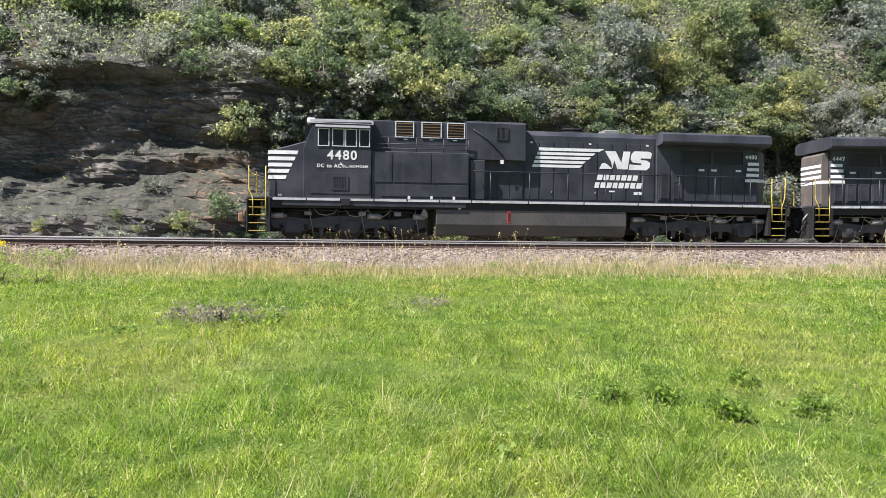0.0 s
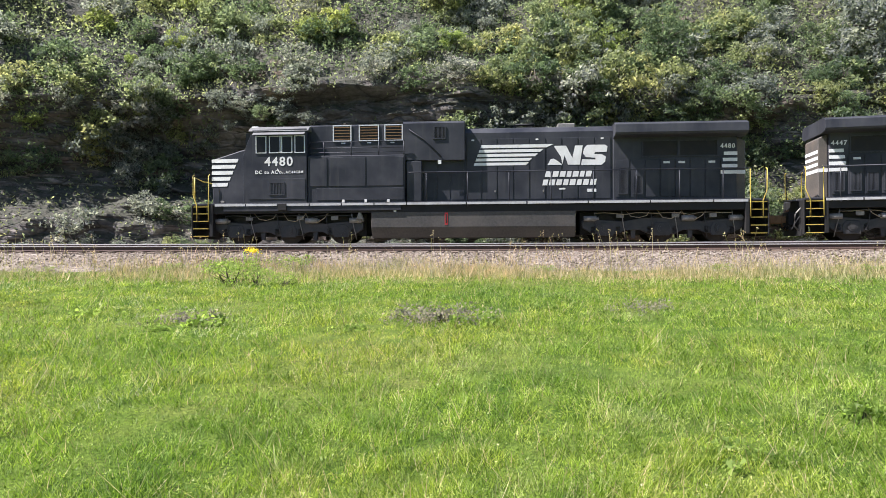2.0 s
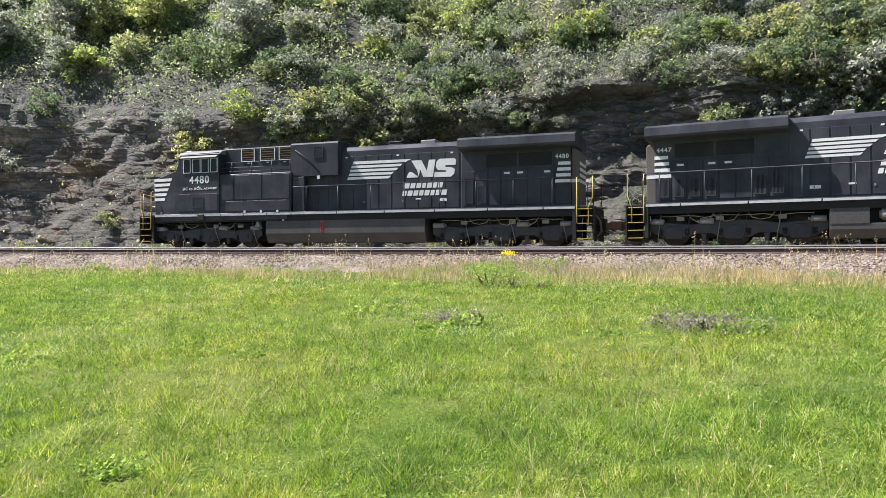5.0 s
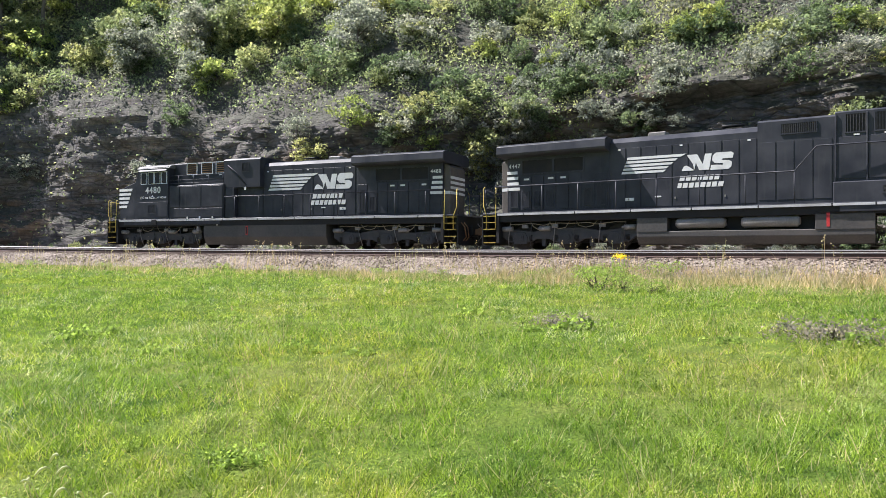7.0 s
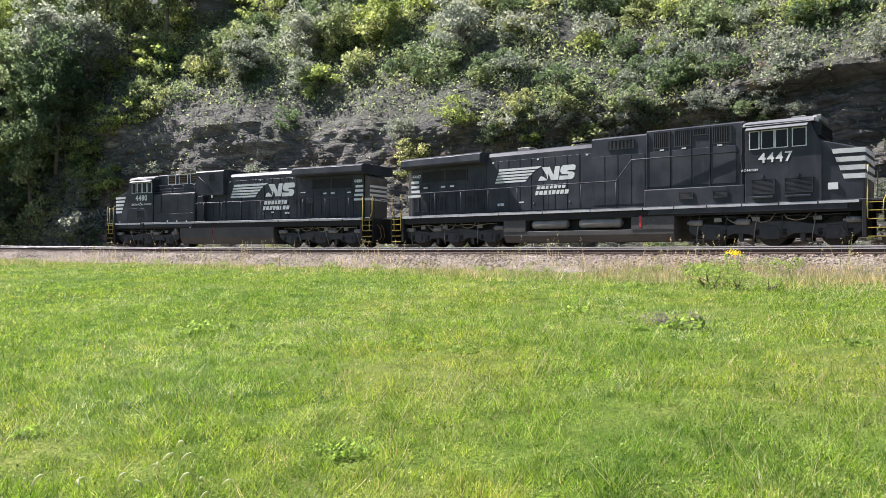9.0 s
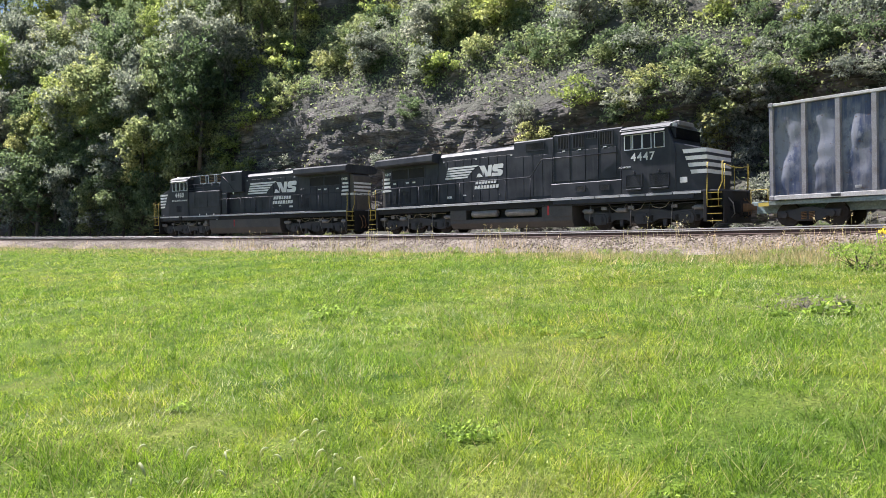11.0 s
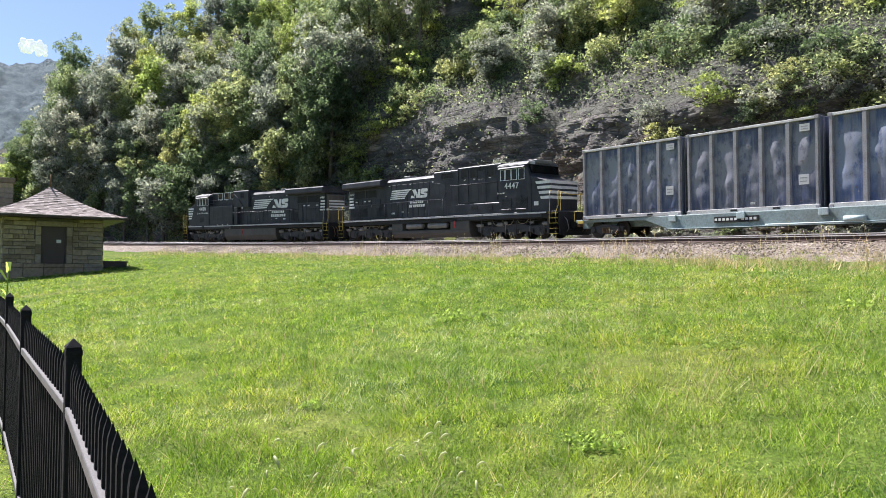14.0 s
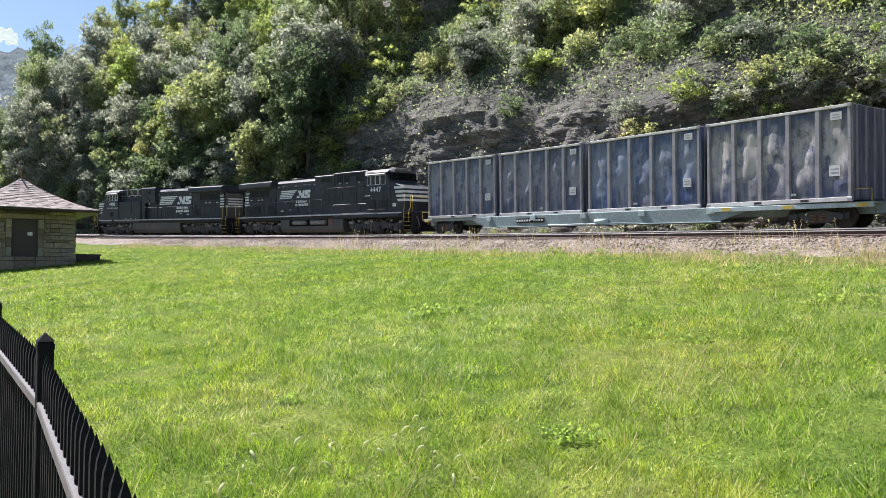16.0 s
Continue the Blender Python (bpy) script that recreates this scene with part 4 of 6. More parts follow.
def steps(host, u0, u1, sign, front):
    """End steps with yellow edges and grab rails, on one side."""
    y1 = sign * 1.5
    bm = bmesh.new()
    for z in (0.30, 0.60, 0.90, 1.20, 1.48):
        box(bm, HL - u1 + 0.04, HL - u0 - 0.04, min(y1 - sign * 0.32, y1), max(y1 - sign * 0.32, y1), z, z + 0.03)
    part("step_treads", bm, UNDER, host)
    for z in (0.30, 0.60, 0.90, 1.20, 1.48):
        bx("step_edge", host, YELLOW, u0 + 0.04, u1 - 0.04, y1, y1 + sign * 0.02, z + 0.005, z + 0.033, 0, "yellow painted step edge")
    inner = (u1, u1 + 0.14) if front else (u0 - 0.14, u0)
    bx("step_plate", host, UNDER, inner[0], inner[1], y1 - sign * 0.35, y1, 0.3, 1.6)
    outer = (u0 - 0.05, u0) if front else (u1, u1 + 0.05)
    bx("step_plate", host, UNDER, outer[0], outer[1], y1 - sign * 0.33, y1, 0.25, 1.55)
    for u, z1, bend in ((u0 + 0.03, 2.75, 0.1 if front else 0), (u1 - 0.03, 2.75, 0 if front else 0.1)):
        bm = bmesh.new()
        du = -bend if front else bend
        tube(bm, [(HL - u - du * -1.6, y1 + sign * 0.02, 0.95), (HL - u - du * -1.6, y1 + sign * 0.02, 1.55), (HL - u, y1 - sign * 0.02, 1.95), (HL - u, y1 - sign * 0.02, z1),
                  (HL - u, y1 - sign * 0.14, z1 + 0.05)], 0.021, 8)
        part("grab_rail", bm, YELLOW, host, "yellow tubular grab rail")


def stanchions(host, us, y, z0=1.64, z1=2.78):
    for u in us:
        bm = bmesh.new()
        tube(bm, [(HL - u, y, z0 - 0.2), (HL - u, y, z1)], 0.022, 6)
        part("stanchion", bm, BLACK, host)


def bar_between(name, host, mat, pts, r=0.02):
    bm = bmesh.new()
    tube(bm, [(HL - u, y, z) for u, y, z in pts], r, 6)
    return part(name, bm, mat, host)


def louvre(host, u0, u1, z0, z1, y, sign, n=6, upright=False, mat=None, back=None, frame_mat=None):
    """A framed grille with real slats."""
    bx("grille_back", host, back or GRILLE, u0, u1, y, y + sign * 0.01, z0, z1, 0)
    fm = frame_mat or BLACK
    for a, b, c, d in ((u0 - 0.04, u1 + 0.04, z1, z1 + 0.04), (u0 - 0.04, u1 + 0.04, z0 - 0.04, z0), (u0 - 0.04, u0, z0, z1), (u1, u1 + 0.04, z0, z1)):
        bx("grille_frame", host, fm, a, b, y, y + sign * 0.035, c, d, 0)
    bm = bmesh.new()
    for k in range(n):
        if upright:
            u = u0 + (u1 - u0) * (k + 0.5) / n
            box(bm, HL - u - 0.012, HL - u + 0.012, min(y, y + sign * 0.03), max(y, y + sign * 0.03), z0, z1)
        else:
            z = z0 + (z1 - z0) * (k + 0.5) / n
            box(bm, HL - u1, HL - u0, min(y, y + sign * 0.03), max(y, y + sign * 0.03), z - 0.014, z + 0.014)
    part("grille_slats", bm, mat or BLACK, host)


def hood_profile(w, z1, cham):
    return [(-w, 1.6), (-w, z1 - cham), (-w + cham * 0.8, z1 - cham * 0.25), (-w + cham * 1.6, z1), (w - cham * 1.6, z1), (w - cham * 0.8, z1 - cham * 0.25), (w, z1 - cham), (w, 1.6)]


def emblem(host, u0, y, sg, nose_left, k=1.0):
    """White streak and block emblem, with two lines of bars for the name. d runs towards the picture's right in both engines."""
    d = k if nose_left else -k

    def f(pts):
        return [(u0 + d * p, 3.1 + (q - 3.1) * k) for p, q in pts]

    # five streaks of growing length
    for i, (a, b) in enumerate(((0.0, 2.06), (0.07, 2.20), (0.13, 2.42), (0.20, 2.62), (0.27, 2.88))):
        z = 3.06 + 0.172 * i
        shape("emblem_streak", host, WHITE, f([(a, z), (b, z), (b + (0.12 if i < 4 else 0.26), z + (0.11 if i < 4 else 0.125)), (a + 0.035, z + (0.11 if i < 4 else 0.125))]), y, sg * 0.006)
    # the arched block, its leaning strokes and the curled block
    shape("emblem_block", host, WHITE, f([(2.91, 3.05), (3.02, 3.27), (3.14, 3.30), (3.27, 3.23), (3.45, 3.09), (3.47, 3.05)]), y, sg * 0.006)
    shape("emblem_block", host, WHITE, f([(3.15, 3.80), (3.63, 3.80), (3.88, 3.32), (3.98, 3.80), (4.28, 3.80), (4.16, 3.05), (3.71, 3.05), (3.57, 3.42), (3.49, 3.08), (3.43, 3.36), (3.30, 3.56)]), y, sg * 0.006)
    shape("emblem_block", host, WHITE, f([(4.46, 3.82), (5.14, 3.82), (5.24, 3.74), (5.20, 3.53), (4.76, 3.53), (4.72, 3.46), (5.02, 3.44), (5.17, 3.35), (5.14, 3.15), (5.00, 3.03), (4.21, 3.03), (4.25, 3.26),
                                              (4.76, 3.24), (4.78, 3.31), (4.40, 3.34), (4.29, 3.48), (4.33, 3.70)]), y, sg * 0.006)
    for row, (z, start, widths) in enumerate(((2.58, 2.80, (0.29, 0.28, 0.27, 0.23, 0.28, 0.23, 0.27)), (2.25, 2.70, (0.25, 0.28, 0.27, 0.25, 0.28, 0.24, 0.27, 0.29)))):
        p = start
        for w in widths:
            shape("name_bar", host, WHITE, f([(p, z), (p + w - 0.06, z), (p + w - 0.01, z + 0.23), (p + 0.05, z + 0.23)]), y, sg * 0.006)
            p += w


# paler than the body paint: glancing sun and dust both put into this grey
ROOF_GREY = worn("sunlit_dusty_roof_grey", (0.15, 0.15, 0.155), 0.6, dirt=(0.06, 0.055, 0.05), amount=0.5, scale=2)


def nose_side(u):
    """Half the nose's width at this distance from the front coupler."""
    return 1.325 + 0.115 * min(1, max(0, (u - 1.0) / 1.6))


def locomotive(number, u_nose, reverse):
    second = reverse
    sg = -1 if reverse else 1
    host = thing("locomotive", f"black diesel locomotive with white stripes and {number} on its cab", "locomotive", "train cars")
    # platform and sill
    bx("underframe", host, UNDER, 0.75, 22.15, -1.42, 1.42, 1.22, 1.55)
    bx("walkway", host, BLACK, 0.2, 22.7, -1.5, 1.5, 1.55, 1.63)
    bx("buffer_beam", host, UNDER, 0.2, 0.42, -1.3, 1.3, 0.85, 1.56)
    bx("buffer_beam", host, UNDER, 22.48, 22.7, -1.3, 1.3, 0.85, 1.56)
    for s2 in (-1, 1):
        u = 1.15
        while u < 21.9:
            w = 2.3 if u > 8 else 1.25
            bx("sill_stripe", host, DUSTY_WHITE, u, min(u + w, 21.95), s2 * 1.5, s2 * 1.512, 1.51, 1.60, 0, "dusty white sill stripe")
            u += w + 0.05
        bx("sill_skirt", host, BLACK, 1.5, 8.7, s2 * 1.44, s2 * 1.485, 1.3, 1.56)
    # nose
    bm = bmesh.new()
    o = [(HL - 1.0, 1.6), (HL - 0.97, 3.36), (HL - 1.05, 3.42), (HL - 2.45, 3.82), (HL - 2.6, 3.82), (HL - 2.6, 1.6)]
    prism(bm, o, -1.44, 1.44, 0.04)
    for v in bm.verts:
        v.co.y *= nose_side(HL - v.co.x) / 1.44
    part("nose", bm, BLACK, host)
    # cab
    bm = bmesh.new()
    prism(bm, [(HL - 2.3, 1.6), (HL - 2.3, 3.5), (HL - 2.42, 3.86), (HL - 2.70, 4.56), (HL - 4.92, 4.60), (HL - 4.92, 1.6)], -1.46, 1.46, 0.02)
    part("cab", bm, BLACK, host)
    bm = bmesh.new()
    prism(bm, [(-1.50, 4.50), (-1.30, 4.66), (-0.8, 4.78), (0.8, 4.78), (1.30, 4.66), (1.50, 4.50)], HL - 5.0, HL - 2.55, 0.01, axis="x")
    part("cab_roof", bm, ROOF_GREY, host, "dusty grey cab roof with glancing sun in its colour")
    bx("windshield", host, GLASS, 2.36, 2.62, -1.25, 1.25, 3.98, 4.46)
    bx("headlight_box", host, WHITE if not second else GREYM, 2.42, 2.72, -0.75, 0.75, 4.60, 4.82, 0.03)
    # stripes round the nose
    for k in range(5 if not second else 4):
        z = 2.32 + 0.24 * k if not second else 2.36 + 0.30 * k
        h = 0.14 if not second else 0.17
        for s2 in (-1, 1):
            bm = bmesh.new()
            pts = [(HL - 0.97, z), (HL - 1.62 - 0.11 * k, z), (HL - 1.67 - 0.11 * k, z + h), (HL - 0.97, z + h)]
            prism(bm, pts, s2 * 1.225, s2 * 1.475, 0)
            for v in bm.verts:
                v.co.y = s2 * (nose_side(HL - v.co.x) + (0.012 if abs(v.co.y) > 1.3 else -0.06))
            part("nose_stripe", bm, WHITE, host, "white painted nose stripe")
        bx("nose_stripe", host, WHITE, 0.955, 0.975, -1.28, 1.28, z, z + h, 0, "white painted nose stripe")
    # side windows
    for s2 in (-1, 1):
        y = s2 * 1.46
        spans = ((2.86, 3.27), (3.41, 3.85), (3.91, 4.33), (4.45, 4.84)) if not second else ((2.80, 3.26), (3.42, 3.84), (3.88, 4.32), (4.40, 4.74))
        for a, b in spans:
            win = bx("side_window", host, GLASS, a, b, y, y + s2 * 0.012, 3.64, 4.30, 0)
            for p, q, r, w in ((a - 0.02, b + 0.02, 4.28, 4.31), (a - 0.02, b + 0.02, 3.62, 3.65), (a - 0.015, a + 0.02, 3.65, 4.28), (b - 0.02, b + 0.015, 3.65, 4.28)):
                bx("window_frame", win, ALU, p, q, y, y + s2 * 0.03, r, w, 0)
        bm = bmesh.new()
        prism(bm, [(s2 * 1.45, 4.42), (s2 * 1.62, 4.33), (s2 * 1.62, 4.35), (s2 * 1.45, 4.47)], HL - 4.86, HL - 2.75, 0, axis="x")
        part("sun_visor", bm, ROOF_GREY, host)
    y = sg * 1.466
    letters(number, host, 3.78 if not second else 3.85, 3.12, 0.50 if not second else 0.50, y, sg, "white road number")
    if not second:
        letters("DC to AC", host, 3.28, 2.80, 0.19, y, sg, "small white lettering")
        for k in range(3):
            shape("mark_stroke", host, WHITE, [(3.70 + 0.1 * k, 3.0 - 0.08 * k), (3.74 + 0.1 * k, 3.0 - 0.08 * k), (3.86 + 0.1 * k, 2.80), (3.82 + 0.1 * k, 2.80)], y, sg * 0.006)
        letters("AC44C6M", host, 4.42, 2.81, 0.145, y, sg, "small white lettering")
        louvre(host, 3.42, 3.98, 1.98, 2.42, y, sg, 9, True, mat=BLACK)
        bx("side_panel", host, BLACK, 2.55, 4.85, y, y + sg * 0.012, 1.78, 2.60, 0.004)
        bx("sand_filler", host, GREYM, 1.35, 1.5, sg * 1.33, sg * 1.39, 1.66, 1.74)
        bx("step_box", host, UNDER, 3.75, 4.1, sg * 1.48, sg * 1.56, 1.33, 1.6)
    else:
        letters("AC44C6M", host, 4.75, 2.82, 0.12, y, sg, "small white lettering")
        bx("white_placard", host, WHITE, 1.80, 2.12, sg * 1.37, sg * 1.415, 2.0, 2.24, 0, "square white placard")
        for a, b in ((2.62, 3.5), (3.9, 4.66)):
            louvre(host, a, b, 1.98, 2.48, y, sg, 11)
            bx("latch", host, BLACK, (a + b) / 2 - 0.04, (a + b) / 2 + 0.04, y, y + sg * 0.05, 2.52, 2.66)
            bx("grab_step", host, BLACK, a, b, y, y + sg * 0.08, 1.78, 1.86)
        bx("horn", host, GREYM, 3.0, 3.5, -0.4, 0.1, 4.78, 4.9)
        bx("antenna", host, GREYM, 3.8, 4.5, -0.3, 0.3, 4.78, 4.86)
        bx("number_board", host, WHITE, 2.50, 2.62, sg * 0.8, sg * 1.2, 4.52, 4.70)
    # section behind the cab
    if not second:
        bm = bmesh.new()
        prism(bm, hood_profile(1.0, 4.78, 0.05), HL - 8.75, HL - 4.92, 0, axis="x")
        part("upper_hood", bm, BLACK, host)
        bx("low_cabinet", host, BLACK, 4.93, 8.85, -1.40, 1.40, 1.6, 3.50, 0.03)
        for s2 in (-1, 1):
            for a, b, c, d in ((5.05, 5.72, 2.28, 3.42), (5.80, 7.28, 2.28, 3.42), (7.34, 8.78, 2.28, 3.42), (5.3, 8.8, 1.72, 2.2)):
                bx("cabinet_door", host, BLACK, a, b, s2 * 1.40, s2 * 1.425, c, d, 0.006)
            for u in (6.4, 7.3, 8.2):
                bx("builders_tag", host, WHITE, u - 0.05, u + 0.05, s2 * 1.5, s2 * 1.516, 1.62, 1.74, 0)
            for a, b in ((5.92, 6.60), (6.98, 7.72), (8.02, 8.68)):
                louvre(host, a, b, 4.14, 4.72, s2 * 1.0, s2, 5, False, RUST if s2 == sg else BLACK, GRILLE, ALU)
            for z in (3.62, 3.80, 4.05):
                bar_between("handrail", host, BLACK, [(4.95, s2 * 1.36, z), (8.85, s2 * 1.36, z)], 0.018)
            stanchions(host, (5.6, 6.7, 7.8, 8.8), s2 * 1.36, 3.6, 4.05)
            for u in (6.3, 7.35, 8.3):
                bx("white_tag", host, WHITE, u - 0.08, u + 0.08, s2 * 1.0, s2 * 1.012, 4.02, 4.06, 0)
        # blower section
        bm = bmesh.new()
        prism(bm, hood_profile(1.24, 4.84, 0.1), HL - 11.2, HL - 8.75, 0.0, axis="x")
        for v in bm.verts:
            if v.co.z < 2:
                v.co.z = 3.28
        part("blower_housing", bm, BLACK, host)
        bx("hood_middle", host, BLACK, 8.75, 11.2, -0.98, 0.98, 1.6, 3.3)
        for s2 in (-1, 1):
            louvre(host, 10.0, 10.42, 4.14, 4.58, s2 * 1.24, s2, 8, True)
            bx("side_cabinet", host, BLACK, 8.9, 9.5, s2 * 0.98, s2 * 1.3, 1.66, 3.25, 0.02)
            for a, b in ((9.55, 10.05), (10.1, 10.6), (10.65, 11.15)):
                bx("hood_door", host, BLACK, a, b, s2 * 0.98, s2 * 0.996, 1.72, 3.2, 0.004)
            bar_between("conduit", host, BLACK, [(9.0, s2 * 1.26, 4.5), (9.6, s2 * 1.27, 4.1), (10.3, s2 * 1.27, 3.4)], 0.02)
            bx("white_tag", host, WHITE, 10.15, 10.28, s2 * 1.245, s2 * 1.256, 3.12, 3.28, 0)
    else:
        bm = bmesh.new()
        prism(bm, hood_profile(1.2, 4.80, 0.06), HL - 8.85, HL - 5.0, 0, axis="x")
        part("upper_hood", bm, BLACK, host)
        bx("low_cabinet", host, BLACK, 4.95, 8.9, -1.40, 1.40, 1.6, 2.34, 0.03)
        for s2 in (-1, 1):
            for a, b, c, d in ((5.5, 6.15, 4.05, 4.66), (7.05, 7.65, 4.05, 4.66), (7.9, 8.52, 4.05, 4.66)):
                louvre(host, a, b, c, d, s2 * 1.2, s2, 7, True, TRUCK)
            louvre(host, 6.4, 6.9, 4.44, 4.66, s2 * 1.2, s2, 5, True)
            for a, b in ((5.3, 6.25), (6.3, 6.95), (7.0, 7.85), (7.9, 8.8)):
                bx("hood_door", host, BLACK, a, b, s2 * 1.2, s2 * 1.228, 2.45, 3.9, 0.006)
            for u in (5.9, 7.3, 8.2):
                bx("white_tag", host, WHITE, u - 0.09, u + 0.09, s2 * 1.228, s2 * 1.236, 3.92, 3.97, 0)
            for a in (5.6, 6.92):
                louvre(host, a, a + 0.5, 1.92, 2.14, s2 * 1.40, s2, 5, mat=TRUCK)
            for u in (5.05, 6.26, 7.86, 8.8):
                bx("hood_rib", host, BLACK, u, u + 0.05, s2 * 1.2, s2 * 1.25, 2.36, 4.7)
        bm = bmesh.new()
        prism(bm, hood_profile(1.15, 4.72, 0.08), HL - 11.35, HL - 8.85, 0.0, axis="x")
        part("blower_housing", bm, BLACK, host)
        for s2 in (-1, 1):
            louvre(host, 9.45, 10.55, 4.18, 4.52, s2 * 1.15, s2, 18, True, mat=TRUCK)
            for a, b in ((8.95, 9.5), (9.55, 10.1), (10.15, 10.7), (10.75, 11.3)):
                bx("hood_door", host, BLACK, a, b, s2 * 1.15, s2 * 1.165, 1.8, 3.9, 0.004)
    # long hood
    lo = 11.2 if not second else 11.35
    hi = 17.0
    bm = bmesh.new()
    prism(bm, hood_profile(0.95, 4.60, 0.24), HL - hi, HL - lo, 0.0, axis="x")
    part("long_hood", bm, BLACK, host)
    for s2 in (-1, 1):
        n = 9
        for k in range(n):
            a = lo + 0.06 + (hi - lo - 0.1) * k / n
            b = lo + (hi - lo - 0.1) * (k + 1) / n
            bx("hood_door", host, BLACK, a, b, s2 * 0.95, s2 * 0.975, 1.72, 4.12, 0.006)
            if k % 3 == 1:
                bx("door_latch", host, GREYM, b - 0.1, b - 0.05, s2 * 0.975, s2 * 0.995, 2.0, 2.08, 0)
            if k % 4 == 0:
                bx("white_tag", host, WHITE, a + 0.2, a + 0.31, s2 * 0.975, s2 * 0.982, 4.04, 4.10, 0)
        bx("white_tag", host, WHITE, 14.9, 15.15, s2 * 0.975, s2 * 0.982, 2.08, 2.14, 0)
        bx("white_tag", host, WHITE, 16.0, 16.35, s2 * 0.975, s2 * 0.982, 1.98, 2.1, 0)
    emblem(host, 11.55 if not second else 16.5, sg * 0.977, sg, not second, 0.82 if second else 1.0)
    # roof horn on its bracket
    hu = 12.4 if second else 13.6
    bx("horn_bracket", host, UNDER, hu - 0.35, hu + 0.35, -0.15, 0.15, 4.58, 4.70)
    for k in range(3):
        bm = bmesh.new()
        tube(bm, [(HL - hu + 0.4, -0.1 + 0.1 * k, 4.80), (HL - hu - 0.2, -0.1 + 0.1 * k, 4.80), (HL - hu - 0.38, -0.1 + 0.1 * k, 4.80)], [0.03, 0.035, 0.075], 8)
        part("horn_bell", bm, UNDER, host)
    bx("exhaust_port", host, GREYM, 14.9, 15.6, -0.35, 0.35, 4.55, 4.78, 0.03)
    # radiator section with its overhanging wings
    r0, r1 = 17.0, 21.7
    bx("radiator_hood", host, BLACK, r0, r1, -0.99, 0.99, 1.6, 4.12, 0.03)
    bm = bmesh.new()
    prism(bm, [(-1.1, 4.06), (-1.5, 4.12), (-1.55, 4.2), (-1.52, 4.52), (-1.3, 4.62), (1.3, 4.62), (1.52, 4.52), (1.55, 4.2), (1.5, 4.12), (1.1, 4.06)], HL - r1 - 0.28, HL - r0, 0.01, axis="x")
    part("radiator_wing", bm, BLACK, host)
    bm = bmesh.new()
    prism(bm, [(HL - r1, 1.6), (HL - r1 - 0.35, 1.6), (HL - r1 - 0.35, 3.9), (HL - r1, 4.1)], -0.85, 0.85, 0.03)
    part("rear_end", bm, DUSTY_BLACK, host, "dusty brown-black rear hood end")
    for s2 in (-1, 1):
        y = s2 * 0.99
        for a, b in ((r0 + 1.15, r0 + 2.45), (r0 + 2.55, r0 + 3.95)):
            bx("radiator_screen", host, GRILLE, a, b, y, y + s2 * 0.008, 3.36, 3.92, 0)
            for p, q, r, w in ((a, b, 3.92, 3.97), (a, b, 3.31, 3.36), (a - 0.05, a, 3.31, 3.97), (b, b + 0.05, 3.31, 3.97)):
                bx("screen_frame", host, BLACK, p, q, y, y + s2 * 0.04, r, w, 0)
        k = 0
        u = r0 + 0.1
        while u < r1 - 0.4:
            bx("hood_door", host, BLACK, u, u + 0.52, y, y + s2 * 0.03, 1.76, 3.2, 0.006)
            if k in (0, 1) or (second and k > 3):
                louvre(host, u + 0.12, u + 0.42, 1.9, 2.55 if k else 2.9, y + s2 * 0.03, s2, 7, True)
            if k in (3, 4, 6):
                bx("white_tag", host, WHITE, u + 0.1, u + 0.35, y + s2 * 0.03, y + s2 * 0.038, 3.05, 3.13, 0)
            u += 0.57
            k += 1
        for q in range(4):
            z = 2.62 + 0.24 * q
            bx("rear_stripe", host, WHITE, r1 - 0.62 + 0.04 * q, r1 + 0.004, y, y + s2 * 0.036, z, z + 0.13, 0, "white painted rear stripe")
    for q in range(4):
        z = 2.62 + 0.24 * q
        bx("rear_stripe", host, WHITE, r1 + 0.35, r1 + 0.357, -0.85, 0.85, z, z + 0.13, 0, "white painted rear stripe")
    for s2 in (-1, 1):
        bx("rear_stripe", host, WHITE, r1, r1 + 0.34, s2 * 0.85, s2 * 0.858, 2.62, 2.76, 0)
    letters(number, host, r1 - 0.35, 3.62, 0.24, sg * 0.994, sg, "small white road number")
    # walkway rails
    for s2 in (-1, 1):
        y = s2 * 1.46
        a = 9.0 if not second else 9.4
        bar_between("handrail", host, BLACK, [(a - (0.0 if not second else 4.2), y if not second else s2 * 1.28, 2.78 if not second else 3.62), (a, y, 2.78 if not second else 3.62),
                                               (a + (0.1 if not second else 0.7), y, 2.78), (22.1, y, 2.78)], 0.026)
        stanchions(host, [a + 0.7 + 1.62 * k for k in range(8) if a + 0.7 + 1.62 * k < 21.9], y)
        steps(host, 0.22, 0.92, s2, True)
        steps(host, 22.0, 22.68, s2, False)
    # end rails, couplers and hoses
    for u, d in ((0.24, -1), (22.66, 1)):
        bar_between("end_rail", host, YELLOW if d < 0 else BLACK, [(u, -1.3, 1.6), (u, -1.3, 2.7), (u, -0.5, 2.6), (u, 0.5, 2.6), (u, 1.3, 2.7), (u, 1.3, 1.6)], 0.022)
        bm = bmesh.new()
        reach = 0.75 if d > 0 else 0.5
        box(bm, HL - u - (reach if d > 0 else -0.02), HL - u + (reach if d < 0 else 0.02), -0.11, 0.11, 0.72, 0.98, 0.02)
        box(bm, HL - u - d * (reach - 0.1) - 0.14, HL - u - d * (reach - 0.1) + 0.14, -0.2, 0.2, 0.68, 1.02, 0.03)
        part("coupler", bm, RUST, host, "rusty knuckle coupler")
        bx("draft_box", host, UNDER, u - 0.35 if d < 0 else u - 0.1, u + 0.1 if d < 0 else u + 0.35, -0.42, 0.42, 0.62, 1.14, 0.02)
